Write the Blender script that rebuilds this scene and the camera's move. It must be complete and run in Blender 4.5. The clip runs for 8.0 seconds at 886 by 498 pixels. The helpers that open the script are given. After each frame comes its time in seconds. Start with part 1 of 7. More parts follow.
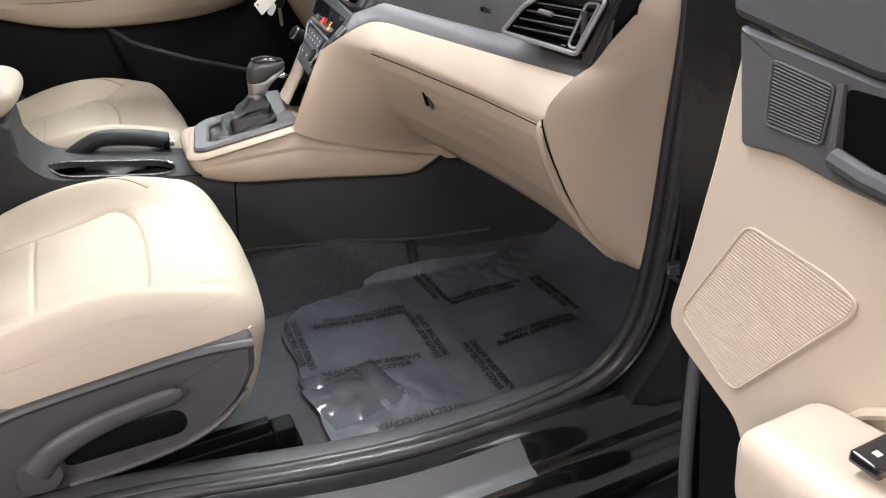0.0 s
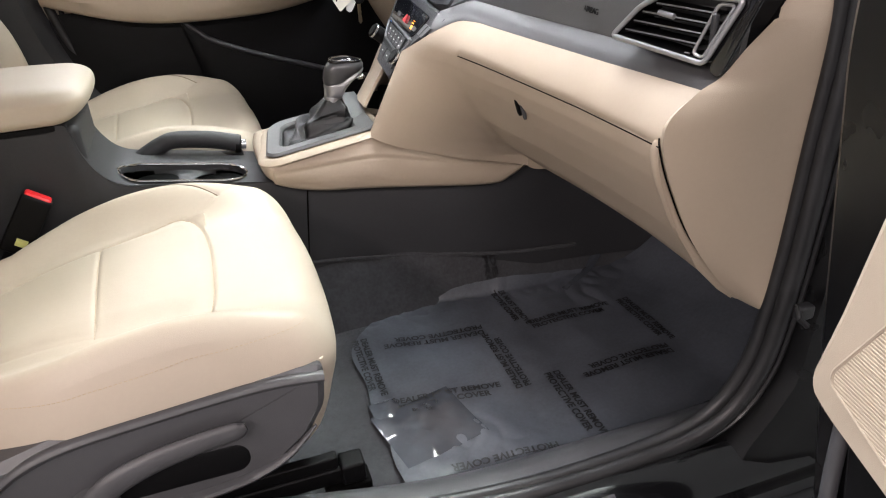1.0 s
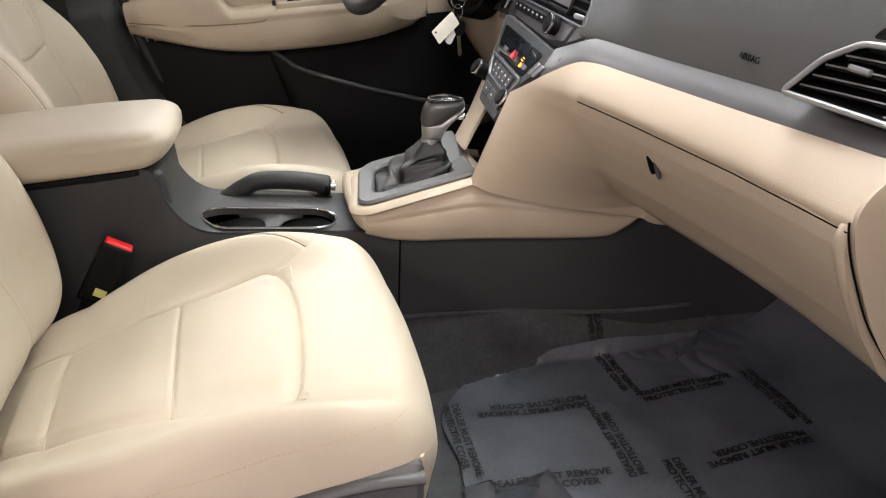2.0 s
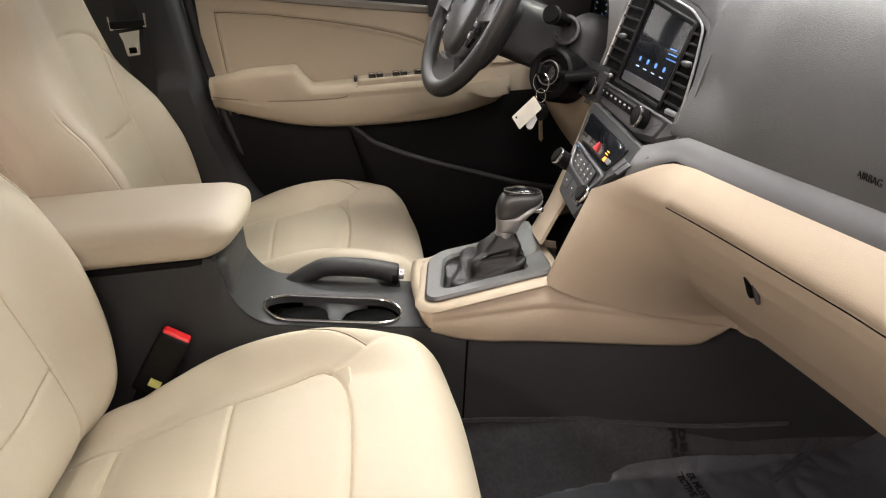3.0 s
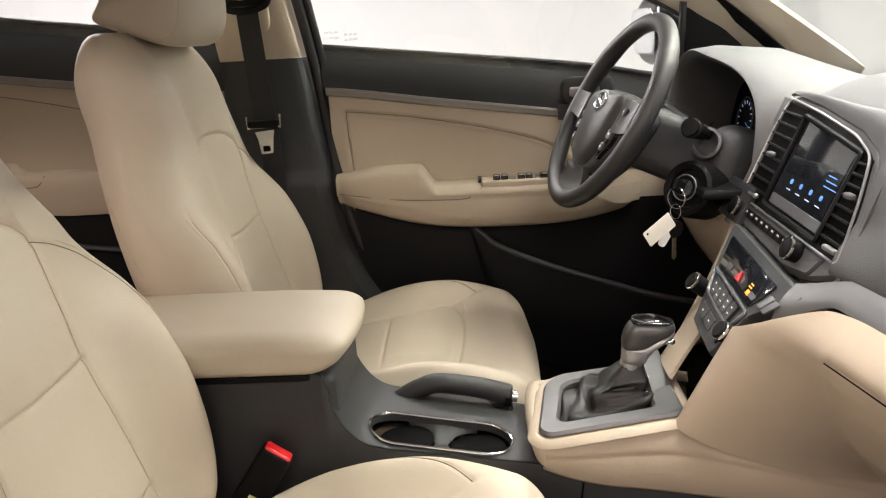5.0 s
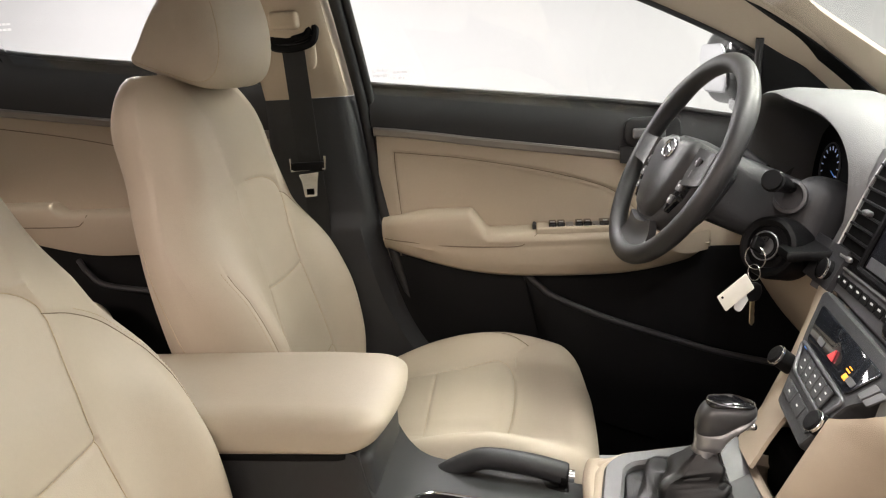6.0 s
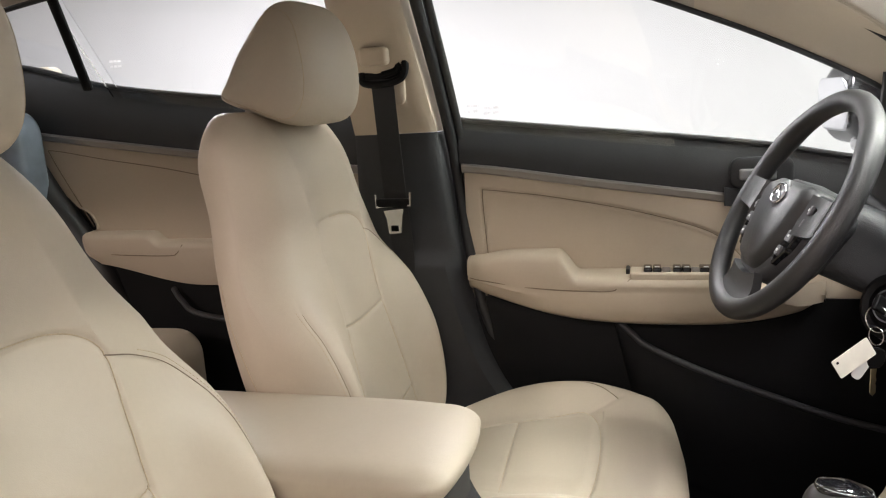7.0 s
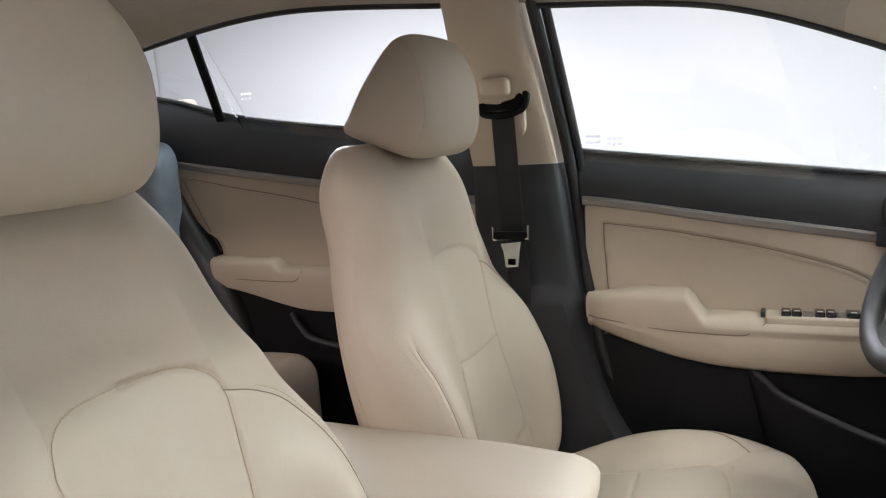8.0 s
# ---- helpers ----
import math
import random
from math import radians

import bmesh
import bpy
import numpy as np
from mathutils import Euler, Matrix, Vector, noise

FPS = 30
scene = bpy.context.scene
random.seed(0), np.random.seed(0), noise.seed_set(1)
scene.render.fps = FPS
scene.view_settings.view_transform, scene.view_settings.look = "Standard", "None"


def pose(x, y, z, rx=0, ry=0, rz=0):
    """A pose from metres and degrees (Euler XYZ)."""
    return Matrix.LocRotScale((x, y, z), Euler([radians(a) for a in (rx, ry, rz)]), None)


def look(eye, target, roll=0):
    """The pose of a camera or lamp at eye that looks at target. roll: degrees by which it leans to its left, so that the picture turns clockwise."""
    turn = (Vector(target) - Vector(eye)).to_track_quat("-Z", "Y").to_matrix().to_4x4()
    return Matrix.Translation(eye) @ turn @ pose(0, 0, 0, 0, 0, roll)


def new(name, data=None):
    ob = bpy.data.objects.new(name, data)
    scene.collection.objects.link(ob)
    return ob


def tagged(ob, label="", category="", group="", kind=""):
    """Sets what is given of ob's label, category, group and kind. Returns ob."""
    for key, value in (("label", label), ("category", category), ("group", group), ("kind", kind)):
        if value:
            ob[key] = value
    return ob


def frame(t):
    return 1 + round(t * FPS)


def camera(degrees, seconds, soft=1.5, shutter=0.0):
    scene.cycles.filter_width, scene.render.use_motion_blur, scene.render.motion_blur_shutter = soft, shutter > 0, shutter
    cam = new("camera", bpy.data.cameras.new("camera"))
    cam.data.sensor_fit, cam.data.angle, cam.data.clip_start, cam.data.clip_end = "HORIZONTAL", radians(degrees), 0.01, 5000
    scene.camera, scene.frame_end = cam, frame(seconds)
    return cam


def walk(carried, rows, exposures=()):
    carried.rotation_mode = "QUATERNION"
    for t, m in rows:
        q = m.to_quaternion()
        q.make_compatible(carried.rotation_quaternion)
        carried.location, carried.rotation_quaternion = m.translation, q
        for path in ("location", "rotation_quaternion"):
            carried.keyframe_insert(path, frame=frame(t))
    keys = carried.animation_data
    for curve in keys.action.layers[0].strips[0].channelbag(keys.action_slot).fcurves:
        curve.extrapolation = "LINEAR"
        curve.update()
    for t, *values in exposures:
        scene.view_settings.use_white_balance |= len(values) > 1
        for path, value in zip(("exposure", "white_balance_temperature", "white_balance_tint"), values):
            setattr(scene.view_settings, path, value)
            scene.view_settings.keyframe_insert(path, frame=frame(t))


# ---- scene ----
cam = camera(62.06, 8.0, soft=1.15)
PATH = [
    (0, (-0.3023, -1.5848, 1.1805), (0.3566, -0.0380, 0.2956), -2.60),
    (0.5, (-0.2937, -1.5247, 1.1772), (0.2878, 0.0508, 0.2884), -2.88),
    (1, (-0.2897, -1.4577, 1.1711), (0.2145, 0.1413, 0.2774), -3.31),
    (1.5, (-0.3013, -1.3776, 1.1747), (0.1299, 0.2472, 0.2893), -3.65),
    (1.7, (-0.3060, -1.3418, 1.1792), (0.0946, 0.2941, 0.2999), -3.78),
    (2.8, (-0.2789, -1.2042, 1.2091), (-0.0828, 0.5318, 0.4623), -4.04),
    (3, (-0.2672, -1.1939, 1.2227), (-0.1043, 0.5553, 0.4988), -4.02),
    (3.5, (-0.2645, -1.1732, 1.2459), (-0.1823, 0.6049, 0.5813), -3.84),
    (4, (-0.2628, -1.1587, 1.2617), (-0.2603, 0.6393, 0.6475), -3.83),
    (4.5, (-0.2596, -1.1400, 1.2708), (-0.3234, 0.6704, 0.6979), -3.80),
    (4.7, (-0.2580, -1.1302, 1.2702), (-0.3494, 0.6853, 0.7173), -3.79),
    (6, (-0.2673, -0.9901, 1.3048), (-0.5182, 0.8345, 0.8379), -3.78),
    (6.5, (-0.2540, -0.9492, 1.3166), (-0.6231, 0.8660, 0.8939), -3.73),
    (7, (-0.2427, -0.9225, 1.3162), (-0.7490, 0.8687, 0.9349), -3.71),
    (7.5, (-0.2523, -0.9027, 1.3223), (-0.8968, 0.8515, 0.9799), -3.70),
    (8, (-0.2634, -0.8885, 1.3300), (-1.0407, 0.8186, 1.0273), -3.87),
]
EXPOSURES = [(0, 0.64, 5950, 11), (1.5, 0.58, 6080, 11), (3, 0.38, 6560, 11), (4.5, 0.38, 6680, 11), (6, 0.44, 6530, 11), (7, 0.46, 6300, 11), (8, 0.46, 5900, 11)]
walk(cam, [(t, look(eye, target, roll)) for t, eye, target, roll in PATH], EXPOSURES)

# ---- light ----
world = bpy.data.worlds.new("studio_world")
scene.world = world
world.use_nodes = True
wn = world.node_tree.nodes
wn["Background"].inputs[0].default_value = (0.80, 0.86, 1.0, 1)
wn["Background"].inputs[1].default_value = 0.25


def ceiling_lamp(x, y, sx, sy, watts, colour):
    """A lamp that shines down out of one of the ceiling fixtures."""
    data = bpy.data.lights.new("ceiling_lamp", "AREA")
    data.shape, data.size, data.size_y, data.energy = "RECTANGLE", sx, sy, watts
    data.color = colour
    ob = new("ceiling_lamp", data)
    ob.matrix_world = pose(x, y, 2.93)
    return ob


# the tubes over the passenger side are warmer than those ahead of the car
LAMPS = [(1.05, 0.45, 0.5, 1.2), (0.2, -3.4, 2.4, 0.5), (-3.0, -3.6, 0.5, 2.4), (-0.6, -0.2, 2.4, 0.5), (-0.6, 2.5, 2.4, 0.5), (3.0, 1.6, 0.5, 2.4), (-3.4, 2.9, 2.4, 0.5)]
WATTS = [58, 40, 118, 76, 60, 138, 110]
COOL, WARM, FRONT = (1.0, 0.975, 0.965), (1.0, 0.80, 0.70), (0.96, 1.0, 0.88)
for (lx, ly, lsx, lsy), watts in zip(LAMPS, WATTS):
    ceiling_lamp(lx, ly, lsx, lsy, watts, WARM if ly < -1 else FRONT if lx > 1 else COOL)

# ---- materials ----


def mat(name, colour, rough, metal=0.0, vary=0.08, scale=6.0, grain=0.0, grain_scale=900.0, kind="voronoi", coat=0.0, spec=0.5, fine=0.0, sheen=0.0):
    """A surface with soft blotches, fine speckle and a grain relief."""
    m = bpy.data.materials.new(name)
    m.use_nodes = True
    nt = m.node_tree
    b = nt.nodes["Principled BSDF"]
    b.inputs["Roughness"].default_value, b.inputs["Metallic"].default_value = rough, metal
    b.inputs["Coat Weight"].default_value, b.inputs["Specular IOR Level"].default_value = coat, spec
    b.inputs["Sheen Weight"].default_value = sheen
    tc = nt.nodes.new("ShaderNodeTexCoord")
    big = nt.nodes.new("ShaderNodeTexNoise")
    big.inputs["Scale"].default_value, big.inputs["Detail"].default_value = scale, 4
    nt.links.new(tc.outputs["Object"], big.inputs["Vector"])
    small = nt.nodes.new("ShaderNodeTexNoise")
    small.inputs["Scale"].default_value, small.inputs["Detail"].default_value = 160.0, 3
    nt.links.new(tc.outputs["Object"], small.inputs["Vector"])
    add = nt.nodes.new("ShaderNodeMath")
    add.operation = "MULTIPLY_ADD"
    add.inputs[1].default_value = fine
    nt.links.new(small.outputs["Fac"], add.inputs[0])
    nt.links.new(big.outputs["Fac"], add.inputs[2])
    ramp = nt.nodes.new("ShaderNodeMapRange")
    ramp.inputs["From Min"].default_value, ramp.inputs["From Max"].default_value = 0.3 + 0.4 * fine, 0.7 + 0.6 * fine
    ramp.inputs["To Min"].default_value, ramp.inputs["To Max"].default_value = 1 - vary, 1 + vary
    nt.links.new(add.outputs[0], ramp.inputs["Value"])
    mul = nt.nodes.new("ShaderNodeVectorMath")
    mul.operation = "SCALE"
    mul.inputs[0].default_value = colour
    nt.links.new(ramp.outputs[0], mul.inputs["Scale"])
    nt.links.new(mul.outputs[0], b.inputs["Base Color"])
    rr = nt.nodes.new("ShaderNodeMapRange")
    rr.inputs["To Min"].default_value, rr.inputs["To Max"].default_value = max(0.02, rough * 0.88), min(1, rough * 1.12)
    nt.links.new(big.outputs["Fac"], rr.inputs["Value"])
    nt.links.new(rr.outputs[0], b.inputs["Roughness"])
    if grain:
        if kind == "voronoi":
            tex = nt.nodes.new("ShaderNodeTexVoronoi")
            out = tex.outputs["Distance"]
        else:
            tex = nt.nodes.new("ShaderNodeTexNoise")
            tex.inputs["Detail"].default_value = 6
            out = tex.outputs["Fac"]
        tex.inputs["Scale"].default_value = grain_scale
        nt.links.new(tc.outputs["Object"], tex.inputs["Vector"])
        bump = nt.nodes.new("ShaderNodeBump")
        bump.inputs["Strength"].default_value, bump.inputs["Distance"].default_value = grain, 0.0006
        nt.links.new(out, bump.inputs["Height"])
        nt.links.new(bump.outputs[0], b.inputs["Normal"])
    return m


def glow(name, colour, strength):
    m = bpy.data.materials.new(name)
    m.use_nodes = True
    b = m.node_tree.nodes["Principled BSDF"]
    b.inputs["Base Color"].default_value = (*colour, 1)
    b.inputs["Emission Color"].default_value = (*colour, 1)
    b.inputs["Emission Strength"].default_value = strength
    return m


def clear(name, rough=0.0, tint=(1, 1, 1), ior=1.45):
    m = bpy.data.materials.new(name)
    m.use_nodes = True
    b = m.node_tree.nodes["Principled BSDF"]
    b.inputs["Base Color"].default_value = (*tint, 1)
    b.inputs["Roughness"].default_value, b.inputs["IOR"].default_value = rough, ior
    b.inputs["Transmission Weight"].default_value = 1
    return m


LEATHER = mat("beige_leatherette", (0.50, 0.432, 0.345), 0.50, vary=0.05, scale=5, grain=0.22, grain_scale=750, fine=0.25)
SEAM = mat("beige_seam_thread", (0.20, 0.155, 0.11), 0.7, vary=0.15, scale=300)
STITCH = mat("pale_stitch_thread", (0.50, 0.41, 0.29), 0.7, vary=0.1, scale=300)
BEIGE = mat("beige_moulded_plastic", (0.48, 0.405, 0.315), 0.48, vary=0.04, scale=4, grain=0.3, grain_scale=1100, fine=0.3)
# a little pinker than BEIGE; its extra darkness stands in for shade
TAN_SHADED = mat("tan_shaded_dash_plastic", (0.385, 0.316, 0.240), 0.52, vary=0.04, scale=4, grain=0.3, grain_scale=1100, fine=0.3)
BEIGE_FABRIC = mat("beige_headliner_cloth", (0.40, 0.355, 0.295), 0.95, vary=0.06, scale=8, grain=0.5, grain_scale=1500, kind="noise", fine=0.4)
DARK = mat("charcoal_grained_plastic", (0.028, 0.0285, 0.031), 0.48, spec=0.40, vary=0.12, scale=5, grain=0.5, grain_scale=900, fine=0.4)
DASH = mat("grey_soft_dash_plastic", (0.078, 0.079, 0.081), 0.56, vary=0.07, scale=3, grain=0.5, grain_scale=800, fine=0.4)
BAND = mat("satin_grey_metallic_trim", (0.125, 0.125, 0.128), 0.40, metal=0.40, vary=0.06, scale=8, grain=0.15, grain_scale=1300, fine=0.3)
KNOB = mat("dark_satin_knob", (0.07, 0.07, 0.072), 0.30, metal=0.4, vary=0.08, scale=20)
GREY = mat("grey_satin_plastic", (0.072, 0.072, 0.077), 0.40, vary=0.08, scale=6, grain=0.25, grain_scale=900, fine=0.3)
BLACK = mat("black_matt_plastic", (0.0035, 0.0035, 0.004), 0.55, spec=0.16, vary=0.15, scale=6, grain=0.3, grain_scale=900)
VOID = mat("black_deep_plastic", (0.0015, 0.0015, 0.0015), 0.9, spec=0.1, vary=0.15)
GLOSS = mat("black_gloss_plastic", (0.006, 0.006, 0.007), 0.08, vary=0.1, coat=0.5)
RUBBER = mat("black_rubber_seal", (0.017, 0.017, 0.018), 0.42, vary=0.2, scale=30, grain=0.2, grain_scale=400, kind="noise")
PAINT = mat("black_car_paint", (0.004, 0.004, 0.0045), 0.14, vary=0.1, coat=1.0)
POST = mat("black_inner_paint", (0.003, 0.003, 0.0034), 0.28, spec=0.35, vary=0.15, scale=12)
CARPET = mat("charcoal_carpet", (0.046, 0.047, 0.051), 0.95, spec=0.1, vary=0.18, scale=40, grain=1.0, grain_scale=1300, kind="noise", fine=1.0, sheen=0.2)
CHROME = mat("chrome_trim", (0.75, 0.76, 0.78), 0.14, metal=1.0, vary=0.03)
SILVER = mat("satin_silver_trim", (0.36, 0.36, 0.37), 0.34, metal=0.75, vary=0.05, scale=12, grain=0.1, grain_scale=1500, kind="noise")
STRIP = mat("warm_grey_metal_strip", (0.26, 0.24, 0.23), 0.33, metal=0.75, vary=0.05, scale=12, grain=0.15, grain_scale=1500, kind="noise")
STEEL = mat("brushed_steel", (0.55, 0.55, 0.55), 0.25, metal=1.0, vary=0.08, scale=60)
BRASS = mat("worn_nickel_key", (0.62, 0.56, 0.42), 0.3, metal=1.0, vary=0.1, scale=90)
WHEEL = mat("black_wheel_leather", (0.022, 0.022, 0.023), 0.42, vary=0.12, scale=20, grain=0.35, grain_scale=900, fine=0.3)
BOOT = mat("black_shift_boot_leather", (0.006, 0.006, 0.0065), 0.40, vary=0.2, scale=20, grain=0.3, grain_scale=700)
WEBBING = mat("black_belt_webbing", (0.018, 0.018, 0.020), 0.7, vary=0.15, scale=60, grain=0.9, grain_scale=1500)
RED = mat("red_button_plastic", (0.65, 0.015, 0.02), 0.3, vary=0.05)
PAPER = mat("off_white_paper_tag", (0.72, 0.69, 0.62), 0.7, vary=0.05, scale=40)
YELLOW = mat("pale_yellow_label", (0.65, 0.65, 0.22), 0.6, vary=0.1, scale=80)
INK = mat("black_printed_ink", (0.006, 0.006, 0.007), 0.45, vary=0.1)
WHITE_MARK = mat("white_printed_marking", (0.62, 0.62, 0.62), 0.5, vary=0.05)
MAT_FILM = mat("clear_film_over_carpet", (0.072, 0.079, 0.094), 0.36, vary=0.25, scale=9, grain=0.25, grain_scale=45, kind="noise", fine=0.5, coat=0.25)
CRINKLE = mat("crumpled_clear_film", (0.060, 0.066, 0.078), 0.10, vary=0.2, scale=20, coat=1.0)
WALL = mat("white_studio_wall", (0.67, 0.67, 0.68), 0.7, vary=0.02, scale=2, grain=0.2, grain_scale=200, kind="noise")
# WALL in a darker grey, to cut bounce from the unseen south side
WALL_LOW_BOUNCE = mat("low_bounce_studio_wall", (0.30, 0.30, 0.305), 0.8, vary=0.05, scale=2, grain=0.2, grain_scale=200, kind="noise")
CONCRETE = mat("grey_painted_concrete", (0.16, 0.16, 0.16), 0.45, vary=0.12, scale=3, grain=0.3, grain_scale=120, kind="noise", fine=0.5)
LAMP_GLOW = glow("lamp_diffuser", (1.0, 0.96, 0.9), 6.0)
SCREEN = mat("dark_screen_glass", (0.010, 0.011, 0.014), 0.06, vary=0.05, coat=0.6)
BLUE_GLOW = glow("blue_display_light", (0.08, 0.24, 0.65), 0.22)
WHITE_GLOW = glow("white_display_light", (0.5, 0.6, 0.9), 0.22)
AMBER_GLOW = glow("amber_display_light", (1.0, 0.33, 0.02), 0.42)
RED_GLOW = glow("red_hazard_light", (0.42, 0.025, 0.03), 0.07)
GLASS = clear("window_glass")
SHELL = mat("grey_blue_plastic_wrap", (0.16, 0.19, 0.23), 0.3, vary=0.2, scale=14)

from mathutils.bvhtree import BVHTree

# ---- shapes: each is (vertices, faces) ----


def step(a, b, x):
    t = np.clip((np.asarray(x, float) - a) / (b - a), 0, 1)
    return t * t * (3 - 2 * t)


def curve(pts, n=12, closed=False):
    """A smooth line through the points, n steps to a span."""
    p = np.array(pts, float)
    k = len(p)
    q = np.vstack([p[-1], p, p[0], p[1]]) if closed else np.vstack([2 * p[0] - p[1], p, 2 * p[-1] - p[-2]])
    out = []
    for i in range(k if closed else k - 1):
        a, b, c, d = q[i:i + 4]
        for j in range(n):
            t = j / n
            out.append(0.5 * (2 * b + (c - a) * t + (2 * a - 5 * b + 4 * c - d) * t * t + (3 * b - a - 3 * c + d) * t ** 3))
    if not closed:
        out.append(p[-1])
    return np.array(out)


TABLES, TREES = {}, {}


def table(x, xs, ys):
    """Smooth values between given ones."""
    if (xs, ys) not in TABLES:
        TABLES[xs, ys] = curve(list(zip(xs, ys)), 16)
    c = TABLES[xs, ys]
    return np.interp(x, c[:, 0], c[:, 1])


def join(*gs):
    vs, fs, k = [], [], 0
    for v, f in gs:
        vs.append(np.asarray(v, float))
        fs += [tuple(i + k for i in a) for a in f]
        k += len(v)
    return np.vstack(vs), fs


def turned(g, m):
    v, f = g
    m = np.array(m)
    return v @ m[:3, :3].T + m[:3, 3], f


def surf(p, cu=False, cv=False):
    """A sheet over a grid of points."""
    p = np.asarray(p, float)
    nu, nv = p.shape[:2]
    f = []
    for i in range(nu if cu else nu - 1):
        for j in range(nv if cv else nv - 1):
            i1, j1 = (i + 1) % nu, (j + 1) % nv
            f.append((i * nv + j, i1 * nv + j, i1 * nv + j1, i * nv + j1))
    return p.reshape(-1, 3), f


def slab(p, t):
    """A sheet over a grid of points with thickness t behind it (t < 0: the other side)."""
    p = np.asarray(p, float)
    du, dv = np.gradient(p, axis=0), np.gradient(p, axis=1)
    n = np.cross(du, dv)
    n /= np.maximum(np.linalg.norm(n, axis=2, keepdims=True), 1e-9)
    q = p - n * t
    nu, nv = p.shape[:2]
    k = nu * nv
    v, f = surf(p)
    f2 = [tuple(k + i for i in reversed(a)) for a in f]
    rim = [i * nv for i in range(nu)] + [(nu - 1) * nv + j for j in range(1, nv)] + [i * nv + nv - 1 for i in range(nu - 2, -1, -1)] + [j for j in range(nv - 2, 0, -1)]
    side = [(a, k + a, k + b, b) for a, b in zip(rim, rim[1:] + rim[:1])]
    return np.vstack([v, q.reshape(-1, 3)]), [tuple(reversed(a)) for a in f] + [tuple(reversed(a)) for a in f2] + side if t < 0 else f + f2 + [tuple(reversed(s)) for s in side]


def rbox(c, h, r, n=(8, 8, 8)):
    """A box with round edges: centre, half sizes, radii, steps along each axis."""
    h = np.array(h, float)
    r = np.minimum(np.ones(3) * np.array(r, float), h * 0.999)
    ax = []
    for i in range(3):
        e = max(3, n[i] // 4)
        arc = np.tan(np.linspace(0, math.pi / 4, e + 1)) 
        lo = -h[i] + r[i] * (1 - arc[::-1])
        mid = np.linspace(-h[i] + r[i], h[i] - r[i], max(2, n[i] + 1))
        ax.append(np.concatenate([lo, mid[1:-1], -lo[::-1]]))
    seen, vs, fs = {}, [], []

    def at(p):
        key = (round(p[0], 7), round(p[1], 7), round(p[2], 7))
        if key not in seen:
            seen[key] = len(vs)
            vs.append(p)
        return seen[key]

    for k in range(3):
        i, j = (k + 1) % 3, (k + 2) % 3
        for s in (-1, 1):
            ids = np.empty((len(ax[i]), len(ax[j])), int)
            for a, pa in enumerate(ax[i]):
                for b, pb in enumerate(ax[j]):
                    p = [0, 0, 0]
                    p[k], p[i], p[j] = s * h[k], pa, pb
                    ids[a, b] = at(p)
            for a in range(len(ax[i]) - 1):
                for b in range(len(ax[j]) - 1):
                    q = (ids[a, b], ids[a + 1, b], ids[a + 1, b + 1], ids[a, b + 1])
                    fs.append(q if s > 0 else q[::-1])
    v = np.array(vs)
    inner = np.clip(v, -(h - r), h - r)
    d = (v - inner) / r
    ln = np.linalg.norm(d, axis=1, keepdims=True)
    return inner + r * d / np.maximum(ln, 1e-9) + np.array(c, float), fs


def tube(pts, r, n=8, closed=False, flat=1.0, up=(0, 0, 1)):
    """A round bar along a line; r may change along it; flat squeezes it across."""
    p = np.array(pts, float)
    k = len(p)
    tg = (np.roll(p, -1, 0) - np.roll(p, 1, 0)) if closed else np.gradient(p, axis=0)
    tg /= np.maximum(np.linalg.norm(tg, axis=1, keepdims=True), 1e-9)
    rad = np.ones(k) * np.array(r, float)
    a = np.cross(tg[0], up)
    if np.linalg.norm(a) < 1e-3:
        a = np.cross(tg[0], (1, 0, 0.1))
    rings = []
    for i in range(k):
        a = a - tg[i] * (a @ tg[i])
        a = a / np.linalg.norm(a)
        b = np.cross(tg[i], a)
        th = np.linspace(0, 2 * math.pi, n, endpoint=False)
        rings.append(p[i] + rad[i] * (np.outer(np.cos(th), a) + flat * np.outer(np.sin(th), b)))
    v, f = surf(np.array(rings), cu=closed, cv=True)
    f = [q[::-1] for q in f]
    if not closed:
        f += [tuple(range(n))[::1], tuple(range((k - 1) * n, k * n))[::-1]]
    return v, [q[::-1] for q in f]


def lathe(profile, at=(0, 0, 0), way=(0, 0, 1), n=24):
    """A turned shape: (radius, height) pairs round an axis."""
    m = Vector(way).to_track_quat("Z", "Y").to_matrix()
    rows = []
    for r, hh in profile:
        rows.append([np.array(m @ Vector((r * math.cos(t), r * math.sin(t), hh))) + np.array(at) for t in np.linspace(0, 2 * math.pi, n, endpoint=False)])
    v, f = surf(np.array(rows), cv=True)
    f = [q[::-1] for q in f]
    k = len(rows)
    return v, [q for q in f] + [tuple(range(n))[::-1], tuple(range((k - 1) * n, k * n))]


def rounded(poly, r, k=5):
    """A polygon with its corners rounded."""
    p = np.array(poly, float)
    out = []
    for i in range(len(p)):
        a, b, c = p[i - 1], p[i], p[(i + 1) % len(p)]
        ra = min(r, 0.45 * np.linalg.norm(a - b), 0.45 * np.linalg.norm(c - b))
        s, e = b + (a - b) / np.linalg.norm(a - b) * ra, b + (c - b) / np.linalg.norm(c - b) * ra
        for t in np.linspace(0, 1, k):
            out.append((1 - t) ** 2 * s + 2 * t * (1 - t) * b + t * t * e)
    return np.array(out)


